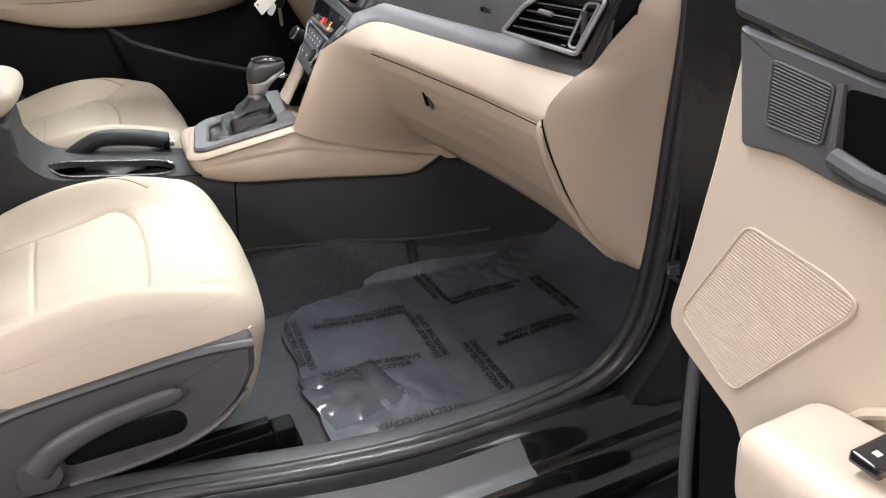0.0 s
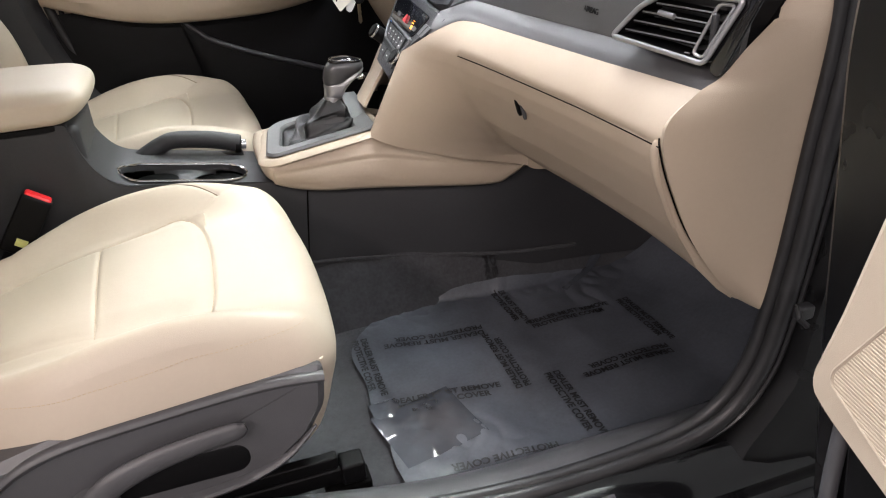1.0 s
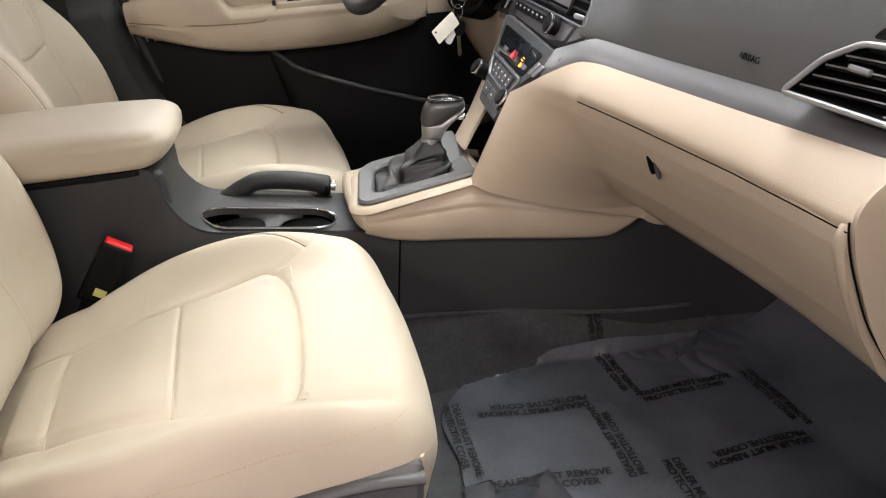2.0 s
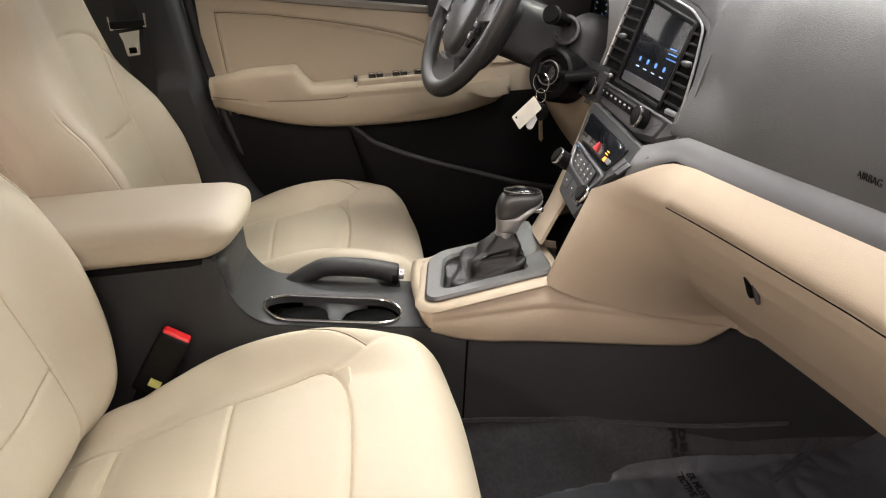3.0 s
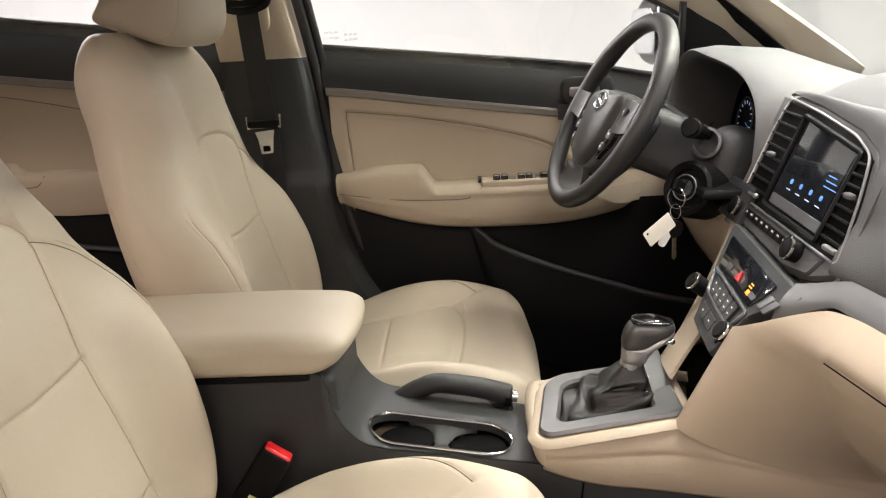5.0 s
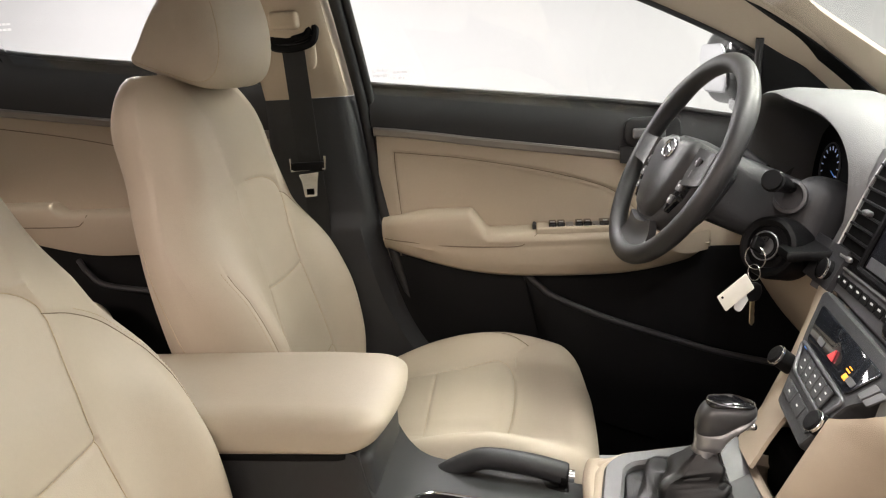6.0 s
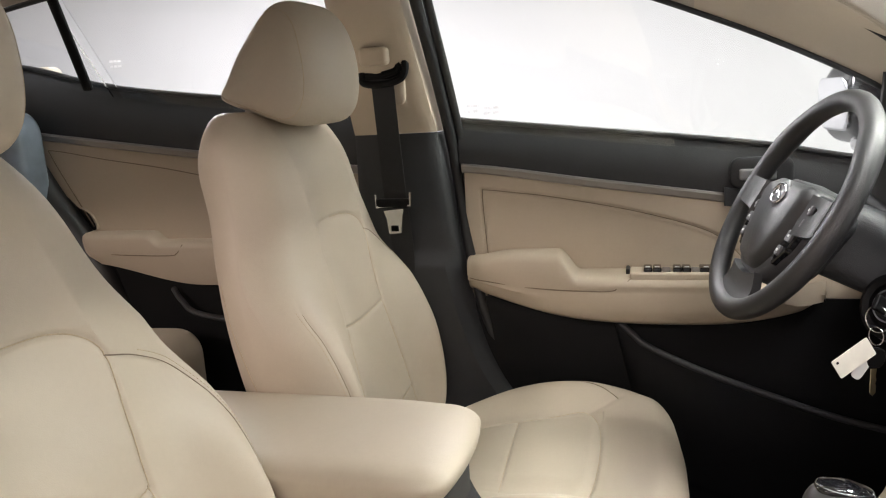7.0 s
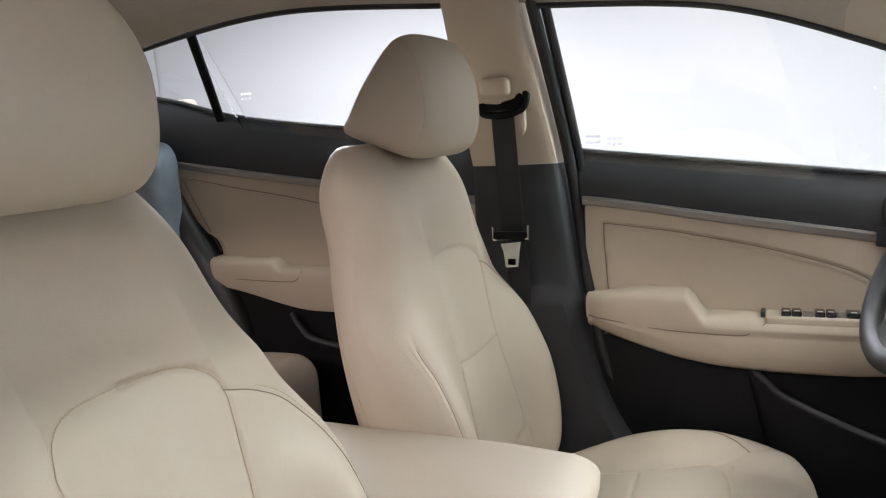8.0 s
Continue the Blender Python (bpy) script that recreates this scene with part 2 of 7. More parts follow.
def inset(poly, d):
    p = np.array(poly, float)
    a, b = p - np.roll(p, 1, 0), np.roll(p, -1, 0) - p
    na, nb = np.stack([-a[:, 1], a[:, 0]], 1), np.stack([-b[:, 1], b[:, 0]], 1)
    n = na / np.maximum(np.linalg.norm(na, axis=1, keepdims=True), 1e-9) + nb / np.maximum(np.linalg.norm(nb, axis=1, keepdims=True), 1e-9)
    n /= np.maximum(np.linalg.norm(n, axis=1, keepdims=True), 1e-9)
    area = np.sum(p[:, 0] * np.roll(p[:, 1], -1) - np.roll(p[:, 0], -1) * p[:, 1])
    return p + n * d * (1 if area > 0 else -1)


def plate(poly, lo, hi, place, bev=0.002):
    """A flat piece of the given outline between two depths; place(u, v, w) lays it out."""
    p = np.array(poly, float)
    if np.sum(p[:, 0] * np.roll(p[:, 1], -1) - np.roll(p[:, 0], -1) * p[:, 1]) < 0:
        p = p[::-1]
    q = inset(p, bev)
    rings = [(q, lo), (p, lo + bev), (p, hi - bev), (q, hi)]
    v = np.array([[place(u, w, h) for u, w in ring] for ring, h in rings], float)
    n = len(p)
    vv, f = surf(v, cv=True)
    f = [a[::-1] for a in f] + [tuple(range(n))[::-1], tuple(range(3 * n, 4 * n))]
    return vv, f


def puff(profile, half, power, place, m=24, flatness=0.0):
    """A cushion: a closed outline carried sideways, shrinking to round ends."""
    p = np.array(profile, float)
    c = p.mean(0)
    rows = []
    for t in np.linspace(-1, 1, m):
        s = math.copysign(abs(math.sin(t * math.pi / 2)), t)
        k = max(0.001, 1 - abs(s) ** power) ** (1 / power)
        rows.append([place(*(c + (q - c) * (flatness + (1 - flatness) * k if abs(t) < 1 else 0.001)), s * half) for q in p])
    v, f = surf(np.array(rows), cv=True)
    return v, f


def near_line(p, line):
    """Distance of points to a broken line in the plane."""
    p, line = np.asarray(p, float), np.asarray(line, float)
    best = np.full(len(p), 9.0)
    for a, b in zip(line[:-1], line[1:]):
        ab = b - a
        t = np.clip((p - a) @ ab / max(ab @ ab, 1e-12), 0, 1)
        best = np.minimum(best, np.linalg.norm(p - (a + t[:, None] * ab), axis=1))
    return best


def drape(g, pts, way, lift=0.0, back=0.6):
    """Points dropped along way on a shape."""
    if id(g) not in TREES:
        TREES[id(g)] = BVHTree.FromPolygons([tuple(v) for v in g[0]], g[1]), g
    tree = TREES[id(g)][0]
    w = Vector(way).normalized()
    out = []
    for q in pts:
        hit, nrm, _, _ = tree.ray_cast(Vector(q) - w * back, w)
        if hit is not None:
            out.append(np.array(hit - w * lift))
    return np.array(out)


# ---- objects ----
SETTING = [Matrix.Identity(4)]


def set_in(*rows):
    """The placement in the car of what is built next (no rows: as it stands)."""
    SETTING[0] = Matrix((*rows, (0, 0, 0, 1))) if rows else Matrix.Identity(4)


def make_mesh(name, g, material, sharp=38):
    me = bpy.data.meshes.new(name)
    g = turned(g, SETTING[0])
    me.from_pydata([tuple(v) for v in g[0]], [], [tuple(f) for f in g[1]])
    me.validate()
    me.polygons.foreach_set("use_smooth", [True] * len(me.polygons))
    me.set_sharp_from_angle(angle=radians(sharp))
    me.materials.append(material)
    me.update()
    return me


def thing(name, at, label, category, group="", kind=""):
    ob = new(name)
    ob.empty_display_size = 0.05
    ob.location = SETTING[0] @ Vector(at)
    return tagged(ob, label, category, group, kind)


def part(name, g, material, parent, label="", sharp=38):
    ob = new(name, make_mesh(name, g, material, sharp))
    ob.parent = parent
    if parent.type == "EMPTY":
        ob.matrix_parent_inverse = Matrix.Translation(-parent.location)
    if label:
        ob["label"] = label
    return ob


def single(name, g, material, label, category, group="", kind="", sharp=38):
    return tagged(new(name, make_mesh(name, g, material, sharp)), label, category, group, kind)

# ---- the studio round the car ----
single("ground", rbox((0, 0, -0.05), (6.5, 5.5, 0.05), 0.01, (2, 2, 2)), CONCRETE, "grey painted concrete studio floor", "floor", kind="structure")
single("ceiling", rbox((0, 0, 3.06), (6.5, 5.5, 0.05), 0.01, (2, 2, 2)), WALL, "plain white studio ceiling", "ceiling", kind="structure")
for wname, wc, wh in (("wall_north", (0, 5.4, 1.5), (6.5, 0.1, 1.5)), ("wall_south", (0, -5.4, 1.5), (6.5, 0.1, 1.5)), ("wall_east", (6.4, 0, 1.5), (0.1, 5.29, 1.5)), ("wall_west", (-6.4, 0, 1.5), (0.1, 5.29, 1.5))):
    # the south wall is never in view; its grey dims light on the car
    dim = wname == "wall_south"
    single(wname, rbox(wc, wh, 0.01, (2, 2, 2)), WALL_LOW_BOUNCE if dim else WALL, "unseen studio wall, greyed to hold back bounce light" if dim else "plain bright white studio wall", "wall", kind="structure")
for lx, ly, lsx, lsy in LAMPS:
    fix = thing("ceiling_light", (lx, ly, 2.95), "long white ceiling light panel with a bright diffuser", "lamp", "studio ceiling lights")
    part("frame", rbox((lx, ly, 2.985), (lsx / 2 + 0.03, lsy / 2 + 0.03, 0.024), 0.008, (2, 2, 2)), WALL, fix)
    part("diffuser", rbox((lx, ly, 2.955), (lsx / 2, lsy / 2, 0.006), 0.003, (2, 2, 2)), LAMP_GLOW, fix)

# ---- the car's shell ----
FLOOR = 0.328


def sheet(xs, ys, fn):
    return np.array([[fn(x, y) for y in ys] for x in xs], float)


def carpet_height(x, y):
    z = FLOOR + 0.30 * float(step(0.46, 0.95, x)) + 0.0015 * math.sin(37 * x + 11 * y)
    z += 0.125 * float(step(-0.205, -0.145, y)) * float(step(-0.8, -0.5, x)) * (1 - 0.55 * float(step(0.0, 0.4, x))) if y < 0 else 0.13 * float(step(0.2, 0.13, y))
    return (x, y, z)


single("floor", slab(sheet(np.linspace(-1.95, 0.9, 120), np.linspace(-0.75, 0.66, 94), carpet_height), 0.03), CARPET, "worn charcoal carpet on the car floor", "carpet", kind="structure")
# toe board and firewall under the dashboard
single("firewall", slab(sheet(np.linspace(0, 1, 12), np.linspace(-0.79, 0.70, 20), lambda t, y: (0.78 + 0.05 * t, y, 0.45 + 0.70 * t)), -0.03), VOID, "black insulated firewall under the dashboard", "firewall", kind="structure")


# sill on the passenger side
def sill_line(x):
    return -0.785 + 0.05 * float(step(0.0, -0.6, x)), 0.394 + 0.045 * float(step(0.05, -0.5, x))


def sill_skin(x, t):
    y, z = sill_line(x)
    prof = table(t, (0, 0.18, 0.4, 0.55, 0.7, 0.85, 1.0), (-0.03, 0.004, 0.008, -0.004, -0.03, -0.05, -0.20))
    return (x, y + 0.085 - 0.235 * t, z + float(prof))


sill = thing("door_sill", (0, -0.8, 0.0), "grey plastic scuff trim on a glossy black painted sill", "sill", kind="structure")
part("scuff_trim", slab(sheet(np.linspace(0.42, -0.95, 70), np.linspace(0.0, 0.40, 16), sill_skin), -0.004), GREY, sill, "grey scuff trim inside the seal")
part("sill_panel", slab(sheet(np.linspace(0.60, -0.95, 60), np.linspace(0.47, 1.0, 24), sill_skin), -0.006), PAINT, sill, "glossy black painted sill")
plate_rows = sheet(np.linspace(0.13, -0.60, 40), np.linspace(0.56, 0.80, 12), lambda x, t: tuple(np.array(sill_skin(x, t)) + (0, -0.001, 0.004)))
part("scuff_plate", slab(plate_rows, -0.004), GREY, sill, "satin grey outer scuff plate")
part("sill_skirt", rbox((-0.2, -0.95, 0.21), (0.80, 0.03, 0.09), 0.02, (4, 3, 3)), PAINT, sill)
part("panel_joint", tube([(-0.395, -0.71, 0.44), (-0.395, -0.75, 0.448), (-0.395, -0.79, 0.44)], 0.0012, 6), VOID, sill)

# rubber seal round the passenger opening
seal_pts = [(0.20, -0.70, 1.42), (0.35, -0.77, 1.24), (0.405, -0.810, 1.05), (0.397, -0.815, 0.81), (0.384, -0.812, 0.616), (0.362, -0.808, 0.503), (0.306, -0.802, 0.430), (0.192, -0.797, 0.401)]
seal_pts += [(x, sill_line(x)[0] - 0.012, sill_line(x)[1] + 0.006) for x in (0.0, -0.2, -0.4, -0.6, -0.75)]
seal_line = curve(seal_pts, 10)
seal = thing("door_seal", (0.3, -0.80, 0.40), "black rubber weatherstrip round the open doorway", "seal", kind="structure")
part("bead", tube(seal_line, 0.0135, 12), RUBBER, seal)
part("lip", tube(seal_line + np.array((-0.012, 0.012, 0.008)), 0.010, 10), RUBBER, seal)
part("flange", tube(seal_line + np.array((0.019, -0.004, -0.006)), 0.008, 8, flat=0.6), RUBBER, seal)

# front post with its bolts
post_rows = []
for z in np.linspace(0.22, 1.10, 20):
    xf = float(np.interp(z, (0.40, 0.616, 0.81, 1.05), (0.392, 0.410, 0.424, 0.433))) - 0.08 * float(step(0.52, 0.34, z))
    post_rows.append([(xf + 0.002, -0.78, z), (xf + 0.006, -0.815, z), (xf + 0.012, -0.832, z), (xf + 0.050, -0.842, z), (xf + 0.12, -0.848, z), (xf + 0.15, -0.87, z), (xf + 0.30, -0.875, z)])
front_post = thing("door_post", (0.42, -0.79, 0.25), "glossy black painted door post with hinge bolts", "door post", kind="structure")
part("post_panel", slab(np.array(post_rows), 0.012), POST, front_post)
for bx, bz in ((0.432, 0.962), (0.422, 0.827)):
    part("bolt", join(lathe([(0.013, 0), (0.0135, 0.003), (0.011, 0.007), (0.004, 0.009), (0.001, 0.0092)], (bx + 0.006, -0.812, bz), (-0.98, -0.2, 0.0), 20)), GREY, front_post, "dark grey capped bolt")
part("striker", join(rbox((0.385, -0.845, 0.63), (0.012, 0.008, 0.010), 0.004, (3, 3, 3)), tube([(0.375, -0.845, 0.637), (0.365, -0.86, 0.632), (0.375, -0.865, 0.622)], 0.004, 8)), RUBBER, front_post, "small dark check-arm fitting")
part("lower_panel", slab(sheet(np.linspace(0.30, 0.62, 10), np.linspace(0, 1, 10), lambda x, t: (x, -0.84 - 0.10 * t, 0.37 - 0.10 * t + 0.08 * (x - 0.3))), -0.01), PAINT, front_post)
part("hinge", join(rbox((0.40, -0.89, 0.305), (0.045, 0.012, 0.010), 0.005, (3, 3, 3)), rbox((0.44, -0.88, 0.33), (0.02, 0.02, 0.025), 0.006, (3, 3, 3))), PAINT, front_post, "black painted hinge leaf")


# roof lining, pillars and glass on the driver's side, in the measure of the driver's doors
set_in((1.034, 0, -0.005, 0.007), (0.017, 0.995, 0.024, -0.022), (-0.004, 0, 1.026, 0.017))
def roof_skin(x, t):
    y = -0.56 + 1.08 * t
    edge = abs(2 * t - 1) ** 3
    z = float(table(x, (-2.2, -1.7, -1.2, -0.7, -0.3, 0.05), (1.47, 1.562, 1.60, 1.60, 1.56, 1.45))) - 0.035 * edge
    return (x, y * (1.0 - 0.04 * float(step(-1.3, -2.2, x))), z)


headliner = single("headliner", slab(sheet(np.linspace(-2.2, 0.02, 50), np.linspace(0, 1, 30), roof_skin), -0.03), BEIGE_FABRIC, "beige woven roof lining of the car", "headliner", kind="structure")
single("roof_panel", slab(sheet(np.linspace(-2.2, 0.02, 30), np.linspace(-0.05, 1.05, 20), lambda x, t: tuple(np.array(roof_skin(x, t)) + (0, 0, 0.045))), -0.01), PAINT, "black painted car roof", "roof", kind="structure")


def cant(x, s=1):
    """The rail above the side windows: y and z at x."""
    z = float(table(x, (-1.9, -1.585, -1.2, -0.81, -0.68, -0.35, -0.10, 0.152, 0.252, 0.45, 0.56), (1.455, 1.512, 1.545, 1.515, 1.50, 1.462, 1.375, 1.256, 1.185, 1.06, 0.99)))
    return 0.68 - 0.55 * (z - 1.2), z


def rail(side, x0, x1, n, name, label):
    rows = []
    for x in np.linspace(x0, x1, n):
        y, z = cant(x)
        w = 1.0 + 0.5 * float(step(-0.2, 0.1, x))
        rows.append([(x, side * y, z), (x, side * (y - 0.012), z + 0.006), (x, side * (y - 0.045 * w), z + 0.030 * w), (x + 0.01, side * (y - 0.085 * w), z + 0.052 * w), (x + 0.02, side * (y - 0.105 * w), z + 0.075 * w), (x + 0.02, side * (y - 0.06), z + 0.10 * w), (x, side * (y + 0.02), z + 0.03)])
    g = surf(np.array(rows), cv=True)
    return single(name, (g[0], [f if side > 0 else f[::-1] for f in g[1]]), BEIGE_FABRIC if x1 < -0.1 else BEIGE, label, "pillar trim", kind="structure")


rail(1, -1.95, -0.15, 60, "roof_rail", "beige roof rail trim above the side windows")
rail(1, -0.15, 0.56, 34, "windscreen_pillar", "smooth beige windscreen pillar trim")
rail(-1, -1.95, -0.62, 40, "roof_rail", "beige roof rail trim above the rear passenger window")
edge_line = np.array([(x, cant(x)[0] + 0.006, cant(x)[1] - 0.004) for x in np.linspace(-0.66, 0.42, 60)])
single("window_seal", tube(edge_line, 0.006, 8), RUBBER, "thin black rubber run above the driver window", "seal", kind="structure")
edge_line = np.array([(x, cant(x)[0] + 0.006, cant(x)[1] - 0.004) for x in np.linspace(-1.80, -0.84, 60)])
single("window_seal", tube(edge_line, 0.006, 8), RUBBER, "thin black rubber run above the rear window", "seal", kind="structure")

# windscreen and its black border
def screen_point(s, t):
    y = -0.66 + 1.32 * t
    x0, z0 = 0.62 - 0.16 * (2 * t - 1) ** 2, 1.075
    x1, z1 = 0.06 - 0.06 * (2 * t - 1) ** 2, 1.43 - 0.035 * (2 * t - 1) ** 2
    return (x0 + (x1 - x0) * s, y * (1 - 0.15 * s), z0 + (z1 - z0) * s + 0.03 * math.sin(math.pi * s))


ws = single("window_1", slab(sheet(np.linspace(0, 1, 24), np.linspace(0.02, 0.98, 30), screen_point), 0.005), GLASS, "clear laminated windscreen", "windscreen", kind="structure")
ws.visible_shadow = False
single("windscreen_border", slab(sheet(np.linspace(0.0, 0.98, 24), np.linspace(0.962, 0.998, 4), lambda s, t: tuple(np.array(screen_point(s, t)) + (-0.006, 0, -0.004))), 0.003), BLACK, "black ceramic edge of the windscreen", "windscreen border", kind="structure")


single("windscreen_base", slab(sheet(np.linspace(0.0, 0.045, 3), np.linspace(0.02, 0.98, 30), lambda s, t: tuple(np.array(screen_point(s, t)) + (-0.006, 0, -0.004))), 0.003), BLACK, "black ceramic foot of the windscreen", "windscreen border", kind="structure")


def belt(x):
    return float(table(x, (-1.95, -1.70, -1.47, -1.1, -0.84, -0.62, -0.086, 0.116, 0.35), (1.44, 1.396, 1.336, 1.283, 1.247, 1.214, 1.147, 1.11, 1.06)))


def glass_pane(x0, x1, name, label):
    def fn(x, t):
        y1, z1 = cant(x)
        return (x, 0.695 + (y1 + 0.012 - 0.695) * t, belt(x) - 0.03 + (z1 + 0.01 - belt(x) + 0.03) * t)
    g = slab(sheet(np.linspace(x0, x1, 24), np.linspace(0, 1, 10), fn), 0.004)
    ob = single(name, g, GLASS, label, "window", kind="structure")
    ob.visible_shadow = False
    return ob


glass_pane(-0.64, 0.22, "window_2", "clear raised glass of the driver door")
glass_pane(-1.44, -0.82, "window_3", "clear raised glass of the rear door")
glass_pane(-1.78, -1.47, "window_4", "small fixed quarter glass of the rear door")

# faint etched marks in the window corners
def etched(x, z, w, h, n):
    g = []
    for i in range(n):
        yy = 0.695 + (cant(x)[0] + 0.012 - 0.695) * (z - belt(x) + 0.03) / (cant(x)[1] + 0.04 - belt(x))
        g.append(rbox((x + w * (i % 3 - 1) * 0.36, yy - 0.004 + 0.5 * (h * (i // 3)) * 0.0, z + h * (i // 3 - 0.5) * 0.45), (w * 0.14, 0.0006, h * 0.10), 0.0003, (1, 1, 1)))
    return join(*g)


GREYMARK = clear("frosted_etched_marking", rough=0.35, tint=(0.86, 0.84, 0.84))
for ex, ez, elab in ((-0.588, 1.238, "faint grey etched marking in the window glass"), (-0.545, 1.232, "faint grey etched marking in the window glass"), (-1.40, 1.385, "faint grey etched marking in the rear window glass")):
    single("etched_mark", etched(ex, ez, 0.030, 0.026, 6), GREYMARK, elab, "marking", "etched window marks")

# ---- driver door ----


def strip_z(x):
    return float(table(x, (-1.80, -1.755, -1.246, -0.86, -0.615, -0.35, -0.075, 0.2), (1.256, 1.248, 1.176, 1.128, 1.122, 1.083, 1.043, 1.0)))


def upper_trim(x0, x1, n, y0):
    def fn(x, t):
        zb, zs = belt(x), strip_z(x)
        y = y0 + 0.012 - 0.030 * math.sin(min(1, t * 1.25) * math.pi / 2) + 0.004 * t
        return (x, y + (0.018 if t == 0 else 0), zb - (zb - zs) * t)
    return slab(sheet(np.linspace(x0, x1, n), np.concatenate([[0], np.linspace(0.02, 1, 16)]), fn), -0.012)


door = thing("driver_door", (-0.2, 0.70, 0.35), "closed driver door with beige panel, dark top and silver strip", "car door")
part("upper_trim", upper_trim(-0.622, 0.36, 50, 0.69), DARK, door, "charcoal grained upper door trim")
part("belt_seal", tube(np.array([(x, 0.697, belt(x) + 0.002) for x in np.linspace(-0.63, 0.30, 40)]), 0.006, 8), RUBBER, door)


def strip_bar(x0, x1, y, n):
    rows = []
    for x in np.linspace(x0, x1, n):
        z = strip_z(x)
        rows.append([(x, y + 0.012, z + 0.001), (x, y - 0.003, z), (x, y - 0.006, z - 0.004), (x, y - 0.004, z - 0.016), (x, y, z - 0.0185), (x, y + 0.012, z - 0.0185)])
    v, f = surf(np.array(rows), cv=True)
    return v, [q for q in f] + [tuple(range(6)), tuple(range((n - 1) * 6, n * 6))[::-1]]


part("metal_strip", strip_bar(-0.616, -0.078, 0.672, 40), STRIP, door, "warm grey satin metal strip")

# beige panel with its sewn-in field
INSET = curve([(-0.568, 0.915), (-0.573, 1.0), (-0.574, 1.058), (-0.566, 1.064), (-0.50, 1.056), (-0.428, 1.046), (-0.275, 1.016), (-0.152, 0.982), (-0.09, 0.952), (-0.04, 0.90)], 12)


def beige_skin(x, t):
    z1, z0 = strip_z(x) - 0.018, 0.80
    z = z1 + (z0 - z1) * t
    return (x, 0.676 - 0.006 * math.sin(math.pi * t), z)


p = sheet(np.linspace(-0.612, 0.32, 230), np.linspace(0, 1, 110), beige_skin)
flat = p.reshape(-1, 3)
d = near_line(flat[:, [0, 2]], INSET)
inside = (flat[:, 0] > -0.572) & (flat[:, 2] < np.interp(flat[:, 0], INSET[:, 0][40:], INSET[:, 1][40:]))
flat[:, 1] += 0.0045 * np.exp(-(d / 0.0035) ** 2) + 0.004 * inside * step(0.0, 0.012, d)
part("panel", slab(p, -0.01), BEIGE, door, "beige soft upper panel with a sewn field")
part("seam", tube(np.array([(a, 0.6735, b) for a, b in INSET]), 0.0009, 6), SEAM, door)

# armrest: a bulged beam, higher at its rear pad
def arm_rows(xs):
    rows = []
    for x in xs:
        top = 0.890 + 0.045 * float(step(-0.37, -0.415, x)) - 0.012 * float(step(-0.50, -0.60, x)) - 0.050 * float(step(-0.08, 0.06, x))
        bot = float(table(x, (-0.60, -0.567, -0.425, -0.293, -0.107, 0.02, 0.10), (0.850, 0.840, 0.800, 0.785, 0.785, 0.800, 0.81)))
        out = float(table(x, (-0.60, -0.56, -0.45, -0.25, -0.05, 0.03, 0.10), (0.630, 0.612, 0.602, 0.598, 0.600, 0.620, 0.670)))
        crease = 0.862 + 0.020 * float(step(-0.48, -0.60, x)) 
        rows.append([(x, 0.680, top + 0.001), (x, 0.66, top), (x, out + 0.018, top - 0.001), (x, out + 0.006, top - 0.006), (x, out, top - 0.016), (x, out - 0.001, crease + 0.006), (x, out + 0.0025, crease), (x, out + 0.001, crease - 0.006),
                     (x, out + 0.004, bot + 0.035), (x, out + 0.014, bot + 0.012), (x, out + 0.028, bot + 0.002), (x, 0.680, bot)])
    return np.array(rows)


xs = np.concatenate([np.linspace(-0.607, -0.42, 30), np.linspace(-0.415, -0.365, 20), np.linspace(-0.355, 0.10, 60)])
rows = arm_rows(xs)
v, f = surf(rows)
k = rows.shape[1]
part("armrest", (v, f + [tuple(range(k))[::-1], tuple(range((len(xs) - 1) * k, len(xs) * k))]), BEIGE, door, "padded beige door armrest", sharp=50)
part("armrest_seam", tube(curve([(-0.60, 0.6195, 0.883), (-0.56, 0.612, 0.877), (-0.445, 0.602, 0.864), (-0.32, 0.600, 0.860), (-0.292, 0.600, 0.868), (-0.272, 0.604, 0.882), (-0.262, 0.612, 0.890)], 8), 0.0013, 6), SEAM, door)
part("pull_notch", rbox((-0.274, 0.648, 0.893), (0.004, 0.018, 0.007), 0.003, (3, 4, 3)), DARK, door, "dark notch of the pull pocket")

# window switches on a raised plate
plate_ob = part("switch_plate", rbox((-0.165, 0.634, 0.889), (0.105, 0.030, 0.009), 0.005, (10, 4, 3)), BEIGE, door, "raised beige window-switch plate")
for sx, sw in ((-0.226, 0.018), (-0.170, 0.018), (-0.112, 0.026)):
    part("switch", join(rbox((sx - sw * 0.5, 0.630, 0.900), (sw * 0.46, 0.019, 0.006), 0.003, (3, 3, 3)), rbox((sx + sw * 0.5, 0.630, 0.900), (sw * 0.46, 0.019, 0.006), 0.003, (3, 3, 3))), GLOSS, plate_ob, "black window switch")
    part("well", rbox((sx + sw + 0.009, 0.630, 0.8975), (0.008, 0.017, 0.003), 0.002, (3, 3, 2)), STRIP, plate_ob, "grey switch well")
    for q in (-0.5, 0.5):
        part("mark", rbox((sx + q * sw, 0.622, 0.9065), (0.0045, 0.0022, 0.0005), 0.0003, (1, 1, 1)), WHITE_MARK, plate_ob)

